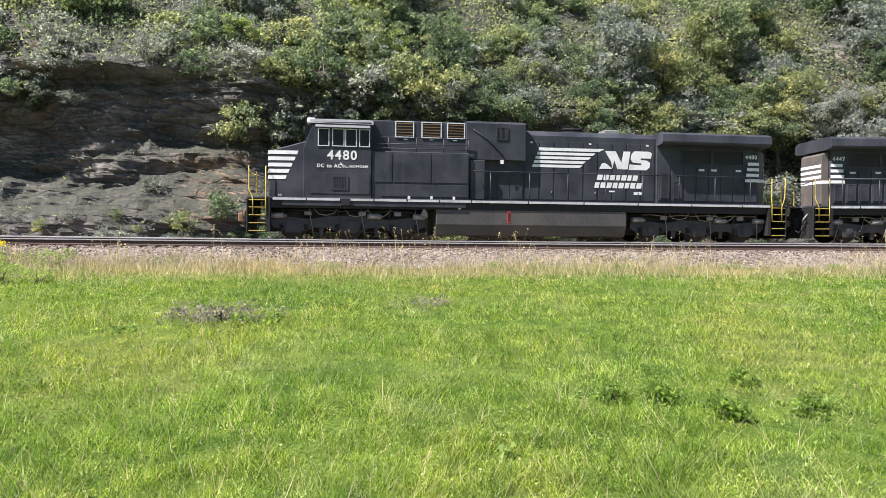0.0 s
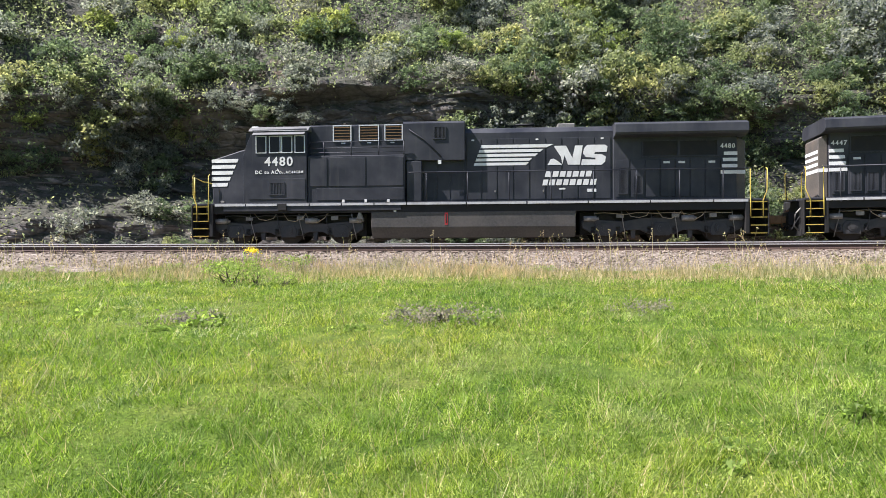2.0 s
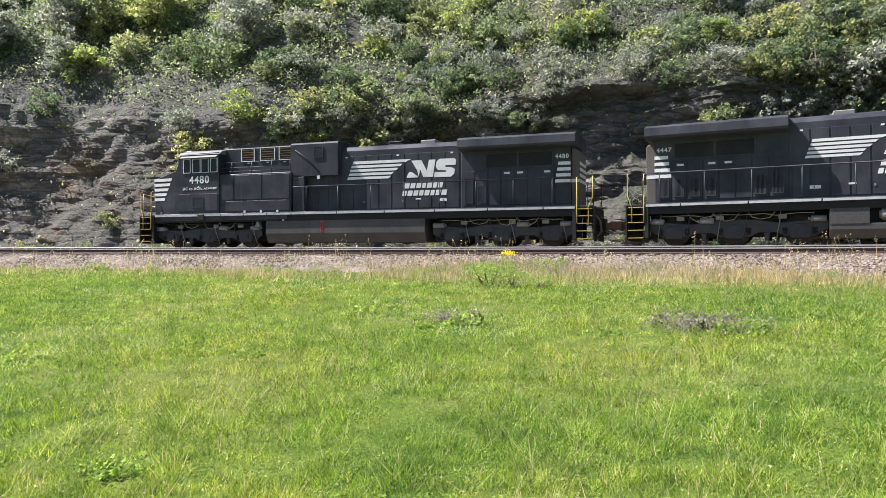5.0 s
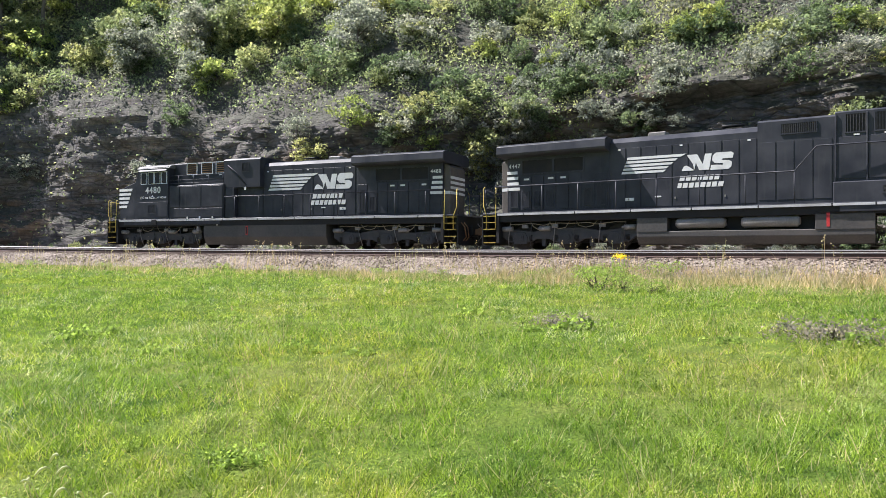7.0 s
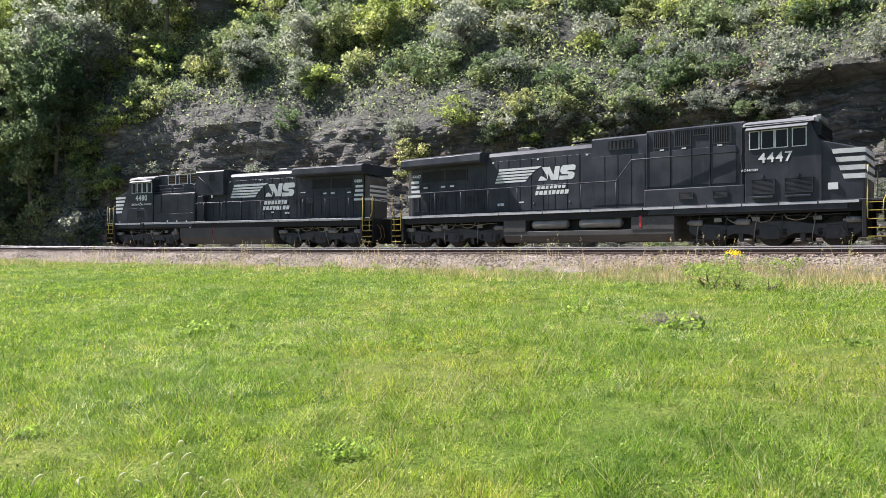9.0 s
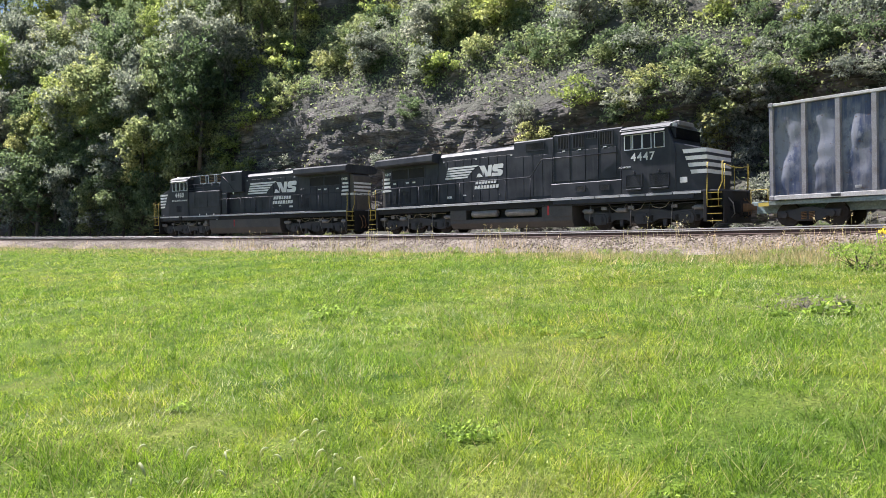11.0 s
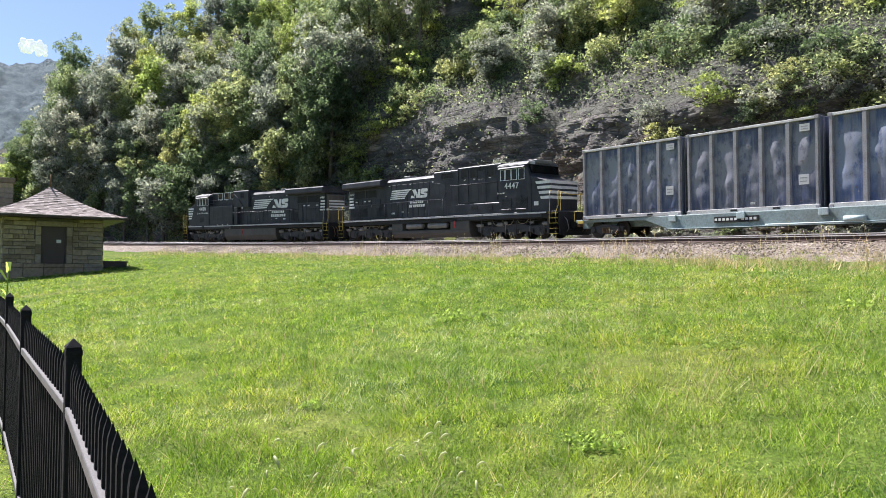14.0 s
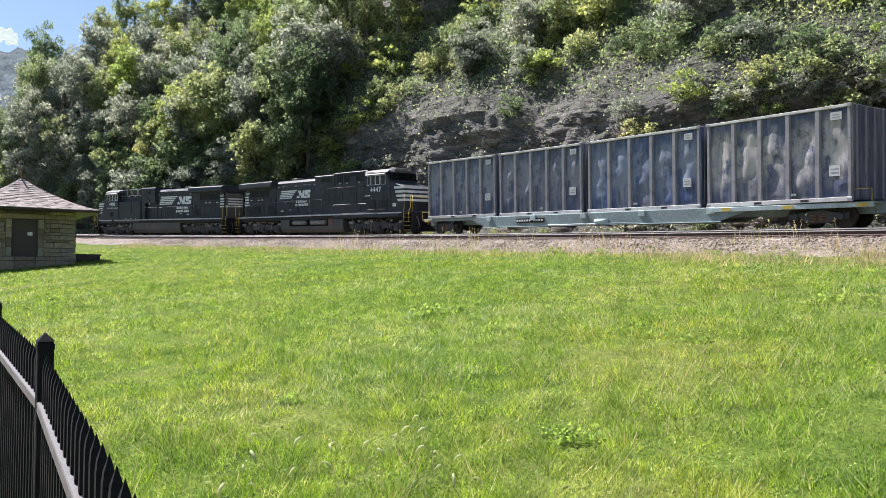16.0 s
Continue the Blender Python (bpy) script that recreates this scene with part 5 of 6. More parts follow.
        bx("drop_plate", host, GREYM, u - 0.34 if d < 0 else u, u if d < 0 else u + 0.34, -0.5, 0.5, 1.57, 1.61, 0)
        for k in range(3):
            yy = (-0.95, 0.72, 1.05)[k]
            bar_between("uncoupling_pipe", host, RUST if k else GREYM, [(u, yy, 1.3), (u + d * 0.22, yy, 1.05), (u + d * 0.26, yy * 0.93, 0.6), (u + d * 0.1, yy * 0.9, 0.42)], 0.03)
        for k in range(4):
            y = -0.8 + 0.45 * k + (0.1 if k > 1 else 0)
            bar_between("air_hose", host, UNDER, [(u, y, 1.0), (u + d * 0.18, y, 0.7), (u + d * 0.28, y * 0.9, 0.45), (u + d * 0.4, y * 0.8, 0.55)], 0.025)
        bm = bmesh.new()
        prism(bm, [(HL - u, 0.2), (HL - u + d * 0.0 - d * 0.12, 0.2), (HL - u - d * 0.02, 0.9), (HL - u + d * 0.08, 0.9)], -1.25, 1.25, 0.0)
        part("pilot", bm, UNDER, host)
    # tank and reservoirs
    if not second:
        bm = bmesh.new()
        prism(bm, [(-1.2, 0.2), (-1.42, 0.62), (-1.42, 1.24), (1.42, 1.24), (1.42, 0.62), (1.2, 0.2)], HL - 15.5, HL - 7.5, 0.02, axis="x")
        part("fuel_tank", bm, TANK, host)
        bx("fuel_mark", host, RED, 10.42, 10.54, sg * 1.42, sg * 1.432, 0.72, 1.2, 0)
        bx("fuel_gauge", host, UNDER, 10.45, 10.51, sg * 1.432, sg * 1.438, 0.78, 1.14, 0)
        bx("fuel_cutoff", host, RED, 9.5, 9.7, sg * 1.3, sg * 1.4, 1.26, 1.36)
        bx("white_tag", host, WHITE, 8.4, 8.5, sg * 1.42, sg * 1.43, 1.24, 1.34, 0)
        bm = bmesh.new()
        prism(bm, [(HL - 7.05, 1.28), (HL - 7.0, 1.28), (HL - 6.88, 0.95), (HL - 7.18, 0.95)], sg * 1.2, sg * 1.4, 0.02)
        part("bell", bm, GREYM, host)
    else:
        bm = bmesh.new()
        prism(bm, [(-1.2, 0.2), (-1.40, 0.5), (-1.40, 0.72), (1.40, 0.72), (1.40, 0.5), (1.2, 0.2)], HL - 15.75, HL - 7.65, 0.02, axis="x")
        part("fuel_tank", bm, TANK, host)
        bx("battery_box", host, TANK, 14.55, 15.75, -1.42, 1.42, 0.7, 1.26)
        bx("fuel_box", host, TANK, 7.65, 9.45, -1.42, 1.42, 0.7, 1.34)
        bx("tank_shelf", host, UNDER, 9.4, 14.6, -1.0, 1.0, 0.7, 1.24)
        for a, b in ((12.42, 14.27), (9.93, 11.9)):
            for s2 in (-1, 1):
                bm = bmesh.new()
                tube(bm, [(HL - b, s2 * 1.2, 1.02), (HL - b + 0.1, s2 * 1.2, 1.02), (HL - a - 0.1, s2 * 1.2, 1.02), (HL - a, s2 * 1.2, 1.02)], [0.12, 0.21, 0.21, 0.12], 16)
                part("air_reservoir", bm, GREYM, host, "dusty grey air reservoir")
        bx("fuel_mark", host, RED, 9.0, 9.1, sg * 1.42, sg * 1.432, 0.8, 1.28, 0)
        bx("fuel_cutoff", host, RED, 8.1, 8.3, sg * 1.3, sg * 1.4, 1.36, 1.46)
    loco_truck(host, 4.08, sg)
    loco_truck(host, 18.82, sg)
    MOVING.append((host, u_nose + HL, reverse, 7.3))
    return host


TANK = worn("tank_brown_black", (0.058, 0.054, 0.050), 0.55, dirt=(0.12, 0.105, 0.09), amount=0.6, scale=0.8, bump=0.2)
locomotive("4480", 0.0, False)
locomotive("4447", 23.95, True)


# ---- container flat car ----
def container_paint(name, base, alt, much):
    """Dented panels: deep blue paint, paler in each panel's upper middle, with streaks and rust."""
    m = Mat(name, 0.5)
    v = m.coord()
    c = m.n("TexCoord")
    sep = m.n("SeparateXYZ")
    m.link(c.outputs["Generated"], sep.inputs[0])
    broad = m.noise(m.coord(scale=(1.3, 1.3, 0.8)), 1.5, 7, 0.66)
    fine = m.noise(v, 14, 5)
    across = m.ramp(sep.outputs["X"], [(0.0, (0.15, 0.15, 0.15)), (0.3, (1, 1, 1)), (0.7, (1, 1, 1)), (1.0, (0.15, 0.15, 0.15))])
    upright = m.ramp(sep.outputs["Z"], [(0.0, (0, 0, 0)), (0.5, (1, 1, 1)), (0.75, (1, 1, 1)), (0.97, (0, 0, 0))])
    pale_mid = m.mix(1.0, m.mix(1.0, across, upright, "MULTIPLY"), m.ramp(broad, [(0.36, (0, 0, 0)), (0.62, (1, 1, 1))]), "MULTIPLY")
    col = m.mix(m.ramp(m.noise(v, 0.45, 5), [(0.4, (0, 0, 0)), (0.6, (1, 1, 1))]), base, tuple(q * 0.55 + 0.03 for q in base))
    col = m.mix(m.ramp(pale_mid, [(0.06, (0, 0, 0)), (0.48, (much,) * 3)]), col, alt)
    col = m.mix(m.ramp(m.noise(m.coord(scale=(3, 3, 0.22)), 1.6, 6, 0.65), [(0.46, (0, 0, 0)), (0.62, (0.65, 0.65, 0.65))]), col, (0.20, 0.20, 0.225))
    col = m.mix(m.ramp(m.noise(v, 5.5, 6, 0.7), [(0.60, (0, 0, 0)), (0.68, (0.8, 0.8, 0.8))]), col, (0.105, 0.065, 0.05))
    col = m.mix(m.ramp(fine, [(0.64, (0, 0, 0)), (0.72, (0.5, 0.5, 0.5))]), col, (0.36, 0.35, 0.36))
    m.color(col)
    m.bump(m.mix(0.12, broad, fine), 0.3, 0.06)
    return m.m


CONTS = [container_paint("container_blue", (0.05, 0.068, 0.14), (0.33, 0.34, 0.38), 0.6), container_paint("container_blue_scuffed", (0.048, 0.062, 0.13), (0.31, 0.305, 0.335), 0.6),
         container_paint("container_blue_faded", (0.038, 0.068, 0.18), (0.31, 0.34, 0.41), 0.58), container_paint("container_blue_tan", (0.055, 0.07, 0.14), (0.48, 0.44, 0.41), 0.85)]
CONT_POST = worn("container_post_grey", (0.25, 0.245, 0.26), 0.6, dirt=(0.10, 0.06, 0.04), amount=0.5, scale=2)
CONT_RAIL = worn("container_rail_pale", (0.52, 0.51, 0.50), 0.6, dirt=(0.15, 0.10, 0.08), amount=0.5, scale=2)
CAR = worn("flat_car_grey_green", (0.21, 0.27, 0.27), 0.6, dirt=(0.10, 0.08, 0.06), amount=0.55, scale=0.7)
CAR_PALE = worn("flat_car_pale_blue", (0.40, 0.49, 0.50), 0.6, dirt=(0.15, 0.12, 0.1), amount=0.5, scale=1.2)


def container(u0, u1, k):
    L = (u1 - u0) / 2
    W, z0, z1 = 1.42, 1.04, 4.78
    host = thing("waste_container", ("dented blue-grey steel waste container on the flat car", "scuffed blue steel waste container with torn stickers", "faded blue steel container with rusty patches",
                                     "dented blue steel container with tan stains")[k], "container", "containers on the flat car")
    rng = random.Random(40 + k)
    CONT = CONTS[k]
    bm = bmesh.new()
    box(bm, -L + 0.05, L - 0.05, -W + 0.12, W - 0.12, z0 + 0.05, z1 - 0.25)
    part("inner_shell", bm, CONT, host)
    n = 5
    for sg in (-1, 1):
        for i in range(n):
            a = -L + 0.06 + (2 * L - 0.12) * i / n
            b = -L + 0.06 + (2 * L - 0.12) * (i + 1) / n
            # dented panel
            verts, faces = [], []
            nx, nz = 10, 24
            for p in range(nx + 1):
                for q in range(nz + 1):
                    x = a + (b - a) * p / nx
                    z = z0 + 0.15 + (z1 - z0 - 0.25) * q / nz
                    e = math.sin(math.pi * p / nx) * min(1, q, nz - q)
                    d = 0.12 * e * (0.3 + 0.7 * noise.noise(Vector((x * 0.9 + 13 * k, z * 0.75, sg))) + 0.5 * noise.noise(Vector((x * 2.1 + 7 * k, z * 1.9, 3 + sg))))
                    verts.append((x, sg * (W - 0.07 + d), z))
            for p in range(nx):
                for q in range(nz):
                    w = p * (nz + 1) + q
                    fc = (w, w + nz + 1, w + nz + 2, w + 1)
                    faces.append(fc if sg < 0 else fc[::-1])
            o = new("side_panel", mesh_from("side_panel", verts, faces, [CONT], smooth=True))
            o.parent = host
        for i in range(n + 1):
            x = -L + 0.09 + (2 * L - 0.18) * i / n
            bm = bmesh.new()
            w = 0.13 if 0 < i < n else 0.09
            prism(bm, [(x - w, sg * (W - 0.1)), (x - w * 0.6, sg * (W + 0.06)), (x + w * 0.6, sg * (W + 0.06)), (x + w, sg * (W - 0.1))], z0 + 0.1, z1 - 0.04, 0, axis="z")
            part("side_post", bm, CONT_POST, host)
        bm = bmesh.new()
        box(bm, -L, L, min(sg * (W - 0.12), sg * (W + 0.07)), max(sg * (W - 0.12), sg * (W + 0.07)), z0, z0 + 0.17, 0.01)
        part("bottom_rail", bm, CONT_RAIL, host)
        for x in (-L * 0.42, L * 0.22):
            bm = bmesh.new()
            box(bm, x - 0.17, x + 0.17, min(sg * W, sg * (W + 0.075)), max(sg * W, sg * (W + 0.075)), z0 + 0.035, z0 + 0.125)
            part("fork_pocket", bm, GRILLE, host)
        bm = bmesh.new()
        box(bm, -L, L, min(sg * (W - 0.12), sg * (W + 0.07)), max(sg * (W - 0.12), sg * (W + 0.07)), z1 - 0.09, z1 + 0.02, 0.01)
        part("top_rail", bm, CONT_RAIL, host)
        for x in (-L + 0.07, L - 0.07):
            for z in (z0 - 0.01, z1 - 0.1):
                bm = bmesh.new()
                box(bm, x - 0.09, x + 0.09, min(sg * (W - 0.1), sg * (W + 0.085)), max(sg * (W - 0.1), sg * (W + 0.085)), z, z + 0.14, 0.01)
                part("corner_casting", bm, CONT_POST, host)
    # stickers as plain plates
    for x, z, w, h in ((-L * 0.82, z1 - 0.55, 0.42, 0.3), (-L * 0.80, z0 + 1.0, 0.42, 0.42), (L * rng.uniform(-0.3, 0.3), z0 + 0.3, 0.2, 0.1)):
        bm = bmesh.new()
        box(bm, x - w / 2, x + w / 2, W + 0.03, W + 0.075, z, z + h, 0.0)
        p = part("sticker", bm, DUSTY_WHITE, host, "scuffed white sticker")
        for i in range(2):
            bm = bmesh.new()
            box(bm, x - w * 0.36, x + w * 0.36, W + 0.075, W + 0.079, z + h * (0.26 + 0.34 * i), z + h * (0.36 + 0.34 * i), 0.0)
            part("print_bar", bm, CONT_POST, p)
    for x in (-L, L):
        bm = bmesh.new()
        box(bm, x - 0.03, x + 0.03, -W + 0.02, W - 0.02, z0 + 0.1, z1 - 0.02)
        part("end_wall", bm, CONT, host)
        for q in range(4):
            bm = bmesh.new()
            yy = -W + 0.3 + (2 * W - 0.6) * q / 3
            box(bm, x - 0.06 if x < 0 else x, x if x < 0 else x + 0.06, yy - 0.07, yy + 0.07, z0 + 0.1, z1 - 0.05)
            part("end_post", bm, CONT_POST, host)
    bm = bmesh.new()
    box(bm, -L + 0.03, L - 0.03, -W + 0.02, W - 0.02, z1 - 0.02, z1 + 0.03)
    part("lid", bm, CONT_RAIL, host)
    MOVING.append((host, (u0 + u1) / 2, False, 3.0))


for k, (a, b) in enumerate(((48.75, 54.95), (55.35, 61.62), (62.08, 68.72), (69.12, 75.40))):
    container(a, b, k)


def flat_car(u0, u1):
    L = (u1 - u0) / 2
    mid = (u0 + u1) / 2
    host = thing("flat_car", "pale grey-green steel container flat car with yellow corner plates", "railway car", "train cars")

    def b(name, mat, x0, x1, y0, y1, z0, z1, bev=0.01, label=""):
        bm = bmesh.new()
        box(bm, x0, x1, min(y0, y1), max(y0, y1), z0, z1, bev)
        return part(name, bm, mat, host, label)

    b("centre_sill", CAR, -L, L, -0.5, 0.5, 0.55, 0.95)
    for sg in (-1, 1):
        bm = bmesh.new()
        prism(bm, [(-L + 6.6, 0.36), (-L + 5.2, 0.84), (-L + 0.3, 0.86), (-L + 0.3, 1.0), (L - 0.3, 1.0), (L - 0.3, 0.86), (L - 5.2, 0.84), (L - 6.6, 0.36)], sg * 1.25, sg * 1.33, 0.01)
        part("side_sill", bm, CAR, host)
        b("sill_flange", CAR, -L + 6.4, L - 6.4, sg * 1.25, sg * 1.43, 0.34, 0.38)
        b("end_ledge", CAR_PALE, -L + 0.2, -L + 6.9, sg * 1.3, sg * 1.46, 0.80, 0.99)
        for x in (-L + 0.35, -L + 3.2, -L + 5.9, L - 1.0):
            b("yellow_plate", YELLOW, x, x + 0.42, sg * 1.462, sg * 1.472, 0.82, 0.97, 0, "faded yellow reflector plate")
        for k in range(5):
            x = -L + 6.9 + (2 * L - 13.8) * k / 4
            b("stake_bracket", CAR_PALE, x - 0.2, x + 0.2, sg * 1.33, sg * 1.44, 0.72, 1.02, 0.02)
        # black stencil panel with bars in place of the car's mark
        pl = b("stencil_panel", GRILLE, L - 11.4, L - 9.2, sg * 1.33, sg * 1.376, 0.58, 0.84, 0, "black stencil panel with white bars")
        x = L - 11.3
        for w in (0.2, 0.2, 0.2, 0.2, -1, 0.2, 0.2, 0.2, 0.2, 0.2, 0.2):
            if w < 0:
                x += 0.14
                continue
            bm = bmesh.new()
            box(bm, x, x + 0.13, min(sg * 1.375, sg * 1.383), max(sg * 1.375, sg * 1.383), 0.66, 0.77)
            part("stencil_bar", bm, WHITE, pl)
            x += w
        bm = bmesh.new()
        tube(bm, [(-3.5, sg * 1.4, 0.42), (2.5, sg * 1.4, 0.42)], 0.03, 8)
        tube(bm, [(-1.6, sg * 1.4, 0.55), (-0.8, sg * 1.4, 0.55)], 0.11, 12)
        part("brake_rod", bm, CAR_PALE, host)
        for e in (-1, 1):
            bm = bmesh.new()
            tube(bm, [(e * (L - 0.25), sg * 1.42, 0.95), (e * (L - 0.25), sg * 1.42, 1.5), (e * (L - 0.95), sg * 1.42, 1.5), (e * (L - 0.95), sg * 1.42, 0.95)], 0.02, 6)
            part("corner_rail", bm, YELLOW, host)
    b("deck", CAR, -L + 0.2, L - 0.2, -1.3, 1.3, 0.93, 1.02)
    for e in (-1, 1):
        bm = bmesh.new()
        x = e * (L + 0.25)
        box(bm, x - 0.62, x + 0.62, -0.11, 0.11, 0.72, 0.98, 0.02)
        part("coupler", bm, RUST, host)
        c = e * (L - 2.35)
        for sg in (-1, 1):
            bm = bmesh.new()
            prism(bm, [(c - 1.15, 0.34), (c - 1.2, 0.6), (c - 0.5, 0.66), (c - 0.3, 0.74), (c + 0.3, 0.74), (c + 0.5, 0.66), (c + 1.2, 0.6), (c + 1.15, 0.34), (c + 0.75, 0.38), (c + 0.4, 0.2), (c - 0.4, 0.2),
                       (c - 0.75, 0.38)], sg * 1.0, sg * 1.12, 0.015)
            for dx in (-0.89, 0.89):
                prism(bm, [(c + dx + 0.13 * math.cos(a), 0.46 + 0.13 * math.sin(a)) for a in [2 * math.pi * q / 12 for q in range(12)]], sg * 1.1, sg * 1.22)
            part("truck_frame", bm, TRUCK, host)
            for dx in (-0.15, 0.15):
                bm = bmesh.new()
                tube(bm, [(c + dx + 0.1 * math.cos(a), sg * 1.12 + 0.1 * math.sin(a), 0.28 + 0.3 * a / 31.4) for a in [0.785 * q for q in range(41)]], 0.02, 4)
                part("spring", bm, RUST, host)
        for dx in (-0.89, 0.89):
            wheelset(host, HL - (c + dx), 0.46)
    MOVING.append((host, mid, False, L - 2.35))


flat_car(47.75, 76.2)


def motions():
    """Key the train along the curve and turn its wheels."""
    times = [k * 0.5 for k in range(33)]
    for host, u, reverse, reach in MOVING:
        sag = reach * reach / (2 * CURVE_R)
        turn = pose(0, 0, 0, 0, 0, 180) if reverse else Matrix()
        rows = []
        for t in times:
            m = curve_pose(train_s(t) - u, sag, 0, 0)
            lean = pose(0, 0, 0, -math.degrees(BANK))
            rows.append((t, m @ lean @ turn))
        walk(host, rows)
    s_start = train_s(0)
    fine = [k * 0.1 for k in range(161)]
    for ob, x, r in WHEELS:
        way = -1 if ob.parent in [h for h, _, rv, _ in MOVING if rv] else 1
        walk(ob, [(t, pose(x, 0, r, 0, way * math.degrees((train_s(t) - s_start) / r), 0)) for t in fine])


# ---- stone hut ----
def stone_block_material():
    m = Mat("sandstone", 0.85)
    v = m.coord()
    info = m.n("ObjectInfo")
    c = m.ramp(info.outputs["Random"], [(0.0, (0.18, 0.138, 0.095)), (0.4, (0.30, 0.235, 0.165)), (0.75, (0.39, 0.315, 0.22)), (1.0, (0.26, 0.225, 0.19))])
    c = m.mix(0.7, c, m.ramp(m.noise(v, 5, 6), [(0.3, (0.6, 0.6, 0.6)), (0.7, (1.2, 1.2, 1.2))]), "MULTIPLY")
    m.color(c)
    m.bump(m.noise(v, 16, 5), 0.6, 0.03)
    return m.m


SAND = stone_block_material()
MORTAR = worn("mortar", (0.17, 0.155, 0.13), 0.9)


def shingle_material():
    m = Mat("wood_shingle", 0.85)
    geo = m.n("NewGeometry")
    c = m.ramp(geo.outputs["Random Per Island"], [(0.0, (0.11, 0.085, 0.075)), (0.5, (0.19, 0.155, 0.14)), (1.0, (0.30, 0.255, 0.235))])
    v = m.coord()
    m.color(m.mix(0.6, c, m.ramp(m.noise(v, 9, 5), [(0.3, (0.6, 0.6, 0.6)), (0.7, (1.25, 1.25, 1.25))]), "MULTIPLY"))
    m.bump(m.noise(v, 25, 4), 0.5, 0.02)
    return m.m


SHINGLE = shingle_material()
DOOR = worn("brown_door", (0.055, 0.035, 0.035), 0.5, amount=0.3)
IRON = worn("black_iron", (0.010, 0.011, 0.013), 0.7, dirt=(0.05, 0.045, 0.04), amount=0.25, scale=4)
IRON.node_tree.nodes["Principled BSDF"].inputs["Specular IOR Level"].default_value = 0.12
IRON_TOP = worn("dusty_iron_rail", (0.115, 0.11, 0.108), 0.45, dirt=(0.06, 0.05, 0.05), amount=0.5, scale=6)


def build_hut():
    d = 49.6
    az = radians(102.5)
    cx, cy = -d * math.sin(az), d * math.cos(az)
    w = 2.68
    # its front faces the path; the middle lies half its depth further away
    face = 102.5 + 6
    host = thing("stone_hut", "small square sandstone hut with a flared shingle roof", "hut")
    f = radians(face)
    back = Vector((-math.sin(f), math.cos(f), 0)) * w
    base = 1.42
    host.matrix_basis = pose(cx + back.x, cy + back.y, base, 0, 0, face)
    # local: -y faces the path
    h = 3.62
    bm = bmesh.new()
    box(bm, -w + 0.1, w - 0.1, -w + 0.1, w - 0.1, -0.6, h)
    part("wall_core", bm, MORTAR, host)
    rng = random.Random(8)
    cache = {}

    def block(x0, x1, z0, z1, side):
        if x1 - x0 < 0.08:
            return
        key = (round(x1 - x0, 2), round(z1 - z0, 2))
        if key not in cache:
            b = bmesh.new()
            box(b, -key[0] / 2 + 0.012, key[0] / 2 - 0.012, -0.09, 0.09, 0.012, key[1] - 0.012, 0.02)
            me = bpy.data.meshes.new("stone")
            b.to_mesh(me)
            b.free()
            me.materials.append(SAND)
            cache[key] = me
        o = new("stone", cache[key])
        o.parent = host
        o.matrix_basis = pose(0, 0, 0, 0, 0, 90 * side) @ pose((x0 + x1) / 2, -w + 0.03 + rng.uniform(-0.02, 0.015), z0)

    for side in range(4):
        z = 0.72
        while z < h - 0.05:
            ch = rng.choice((0.16, 0.24, 0.34, 0.28))
            ch = min(ch, h - z)
            x = -w
            while x < w - 0.02:
                bw = round(rng.choice((0.3, 0.5, 0.7, 0.9, 1.2)), 1)
                if w - (x + bw) < 0.3:
                    bw = round(w - x, 1)
                x1 = min(x + bw, w)
                # the front's blocks stop at the door's jambs and lintel
                if side == 0 and z < 3.28:
                    if x < -1.02:
                        block(x, min(x1, -1.02), z, z + ch, side)
                    if x1 > 0.98:
                        block(max(x, 0.98), x1, z, z + ch, side)
                else:
                    block(x, x1, z, z + ch, side)
                x += bw
            z += ch
        for k in range(5):
            b = bmesh.new()
            x0 = -w - 0.04 + (2 * w + 0.08) * k / 5
            box(b, x0 + 0.01, x0 + (2 * w + 0.08) / 5 - 0.01, -w - 0.1, -w + 0.12, 0.46, 0.71, 0.03)
            box(b, x0 + 0.01, x0 + (2 * w + 0.08) / 5 - 0.01, -w - 0.05, -w + 0.12, -0.6, 0.45, 0.02)
            o = part("base_stone", b, SAND, host)
            o.matrix_basis = pose(0, 0, 0, 0, 0, 90 * side)
    b = bmesh.new()
    box(b, -0.62, 0.58, -w + 0.06, -w + 0.14, 0.72, 2.92, 0.01)
    door = part("door", b, DOOR, host, "dark brown closed door")
    for x0, x1, z0, z1 in ((-0.70, -0.62, 0.72, 2.98), (0.58, 0.66, 0.72, 2.98), (-0.62, 0.58, 2.92, 2.98)):
        b = bmesh.new()
        box(b, x0, x1, -w - 0.02, -w + 0.12, z0, z1, 0.005)
        part("door_frame", b, DOOR, host)
    for x0, x1 in ((-1.02, -0.71), (0.67, 0.98)):
        for q in range(4):
            b = bmesh.new()
            box(b, x0, x1, -w - 0.065, -w + 0.12, 0.73 + 0.56 * q, 1.27 + 0.56 * q, 0.02)
            part("jamb_stone", b, SAND, host)
    b = bmesh.new()
    box(b, -1.02, 0.98, -w - 0.068, -w + 0.12, 2.98, 3.28, 0.02)
    part("lintel_stone", b, SAND, host)
    b = bmesh.new()
    box(b, 0.12, 0.38, -w + 0.05, -w + 0.062, 1.98, 2.18)
    part("notice", b, WHITE, door, "small white paper notice")
    # flared roof in shingle courses
    n, over, rise = 18, 1.28, 2.1

    def ring(q):
        e = (w + over) * (1 - q)
        z = h + 0.02 + rise * (0.45 * q + 0.55 * q ** 1.9) - 0.05
        return e, z

    b = bmesh.new()
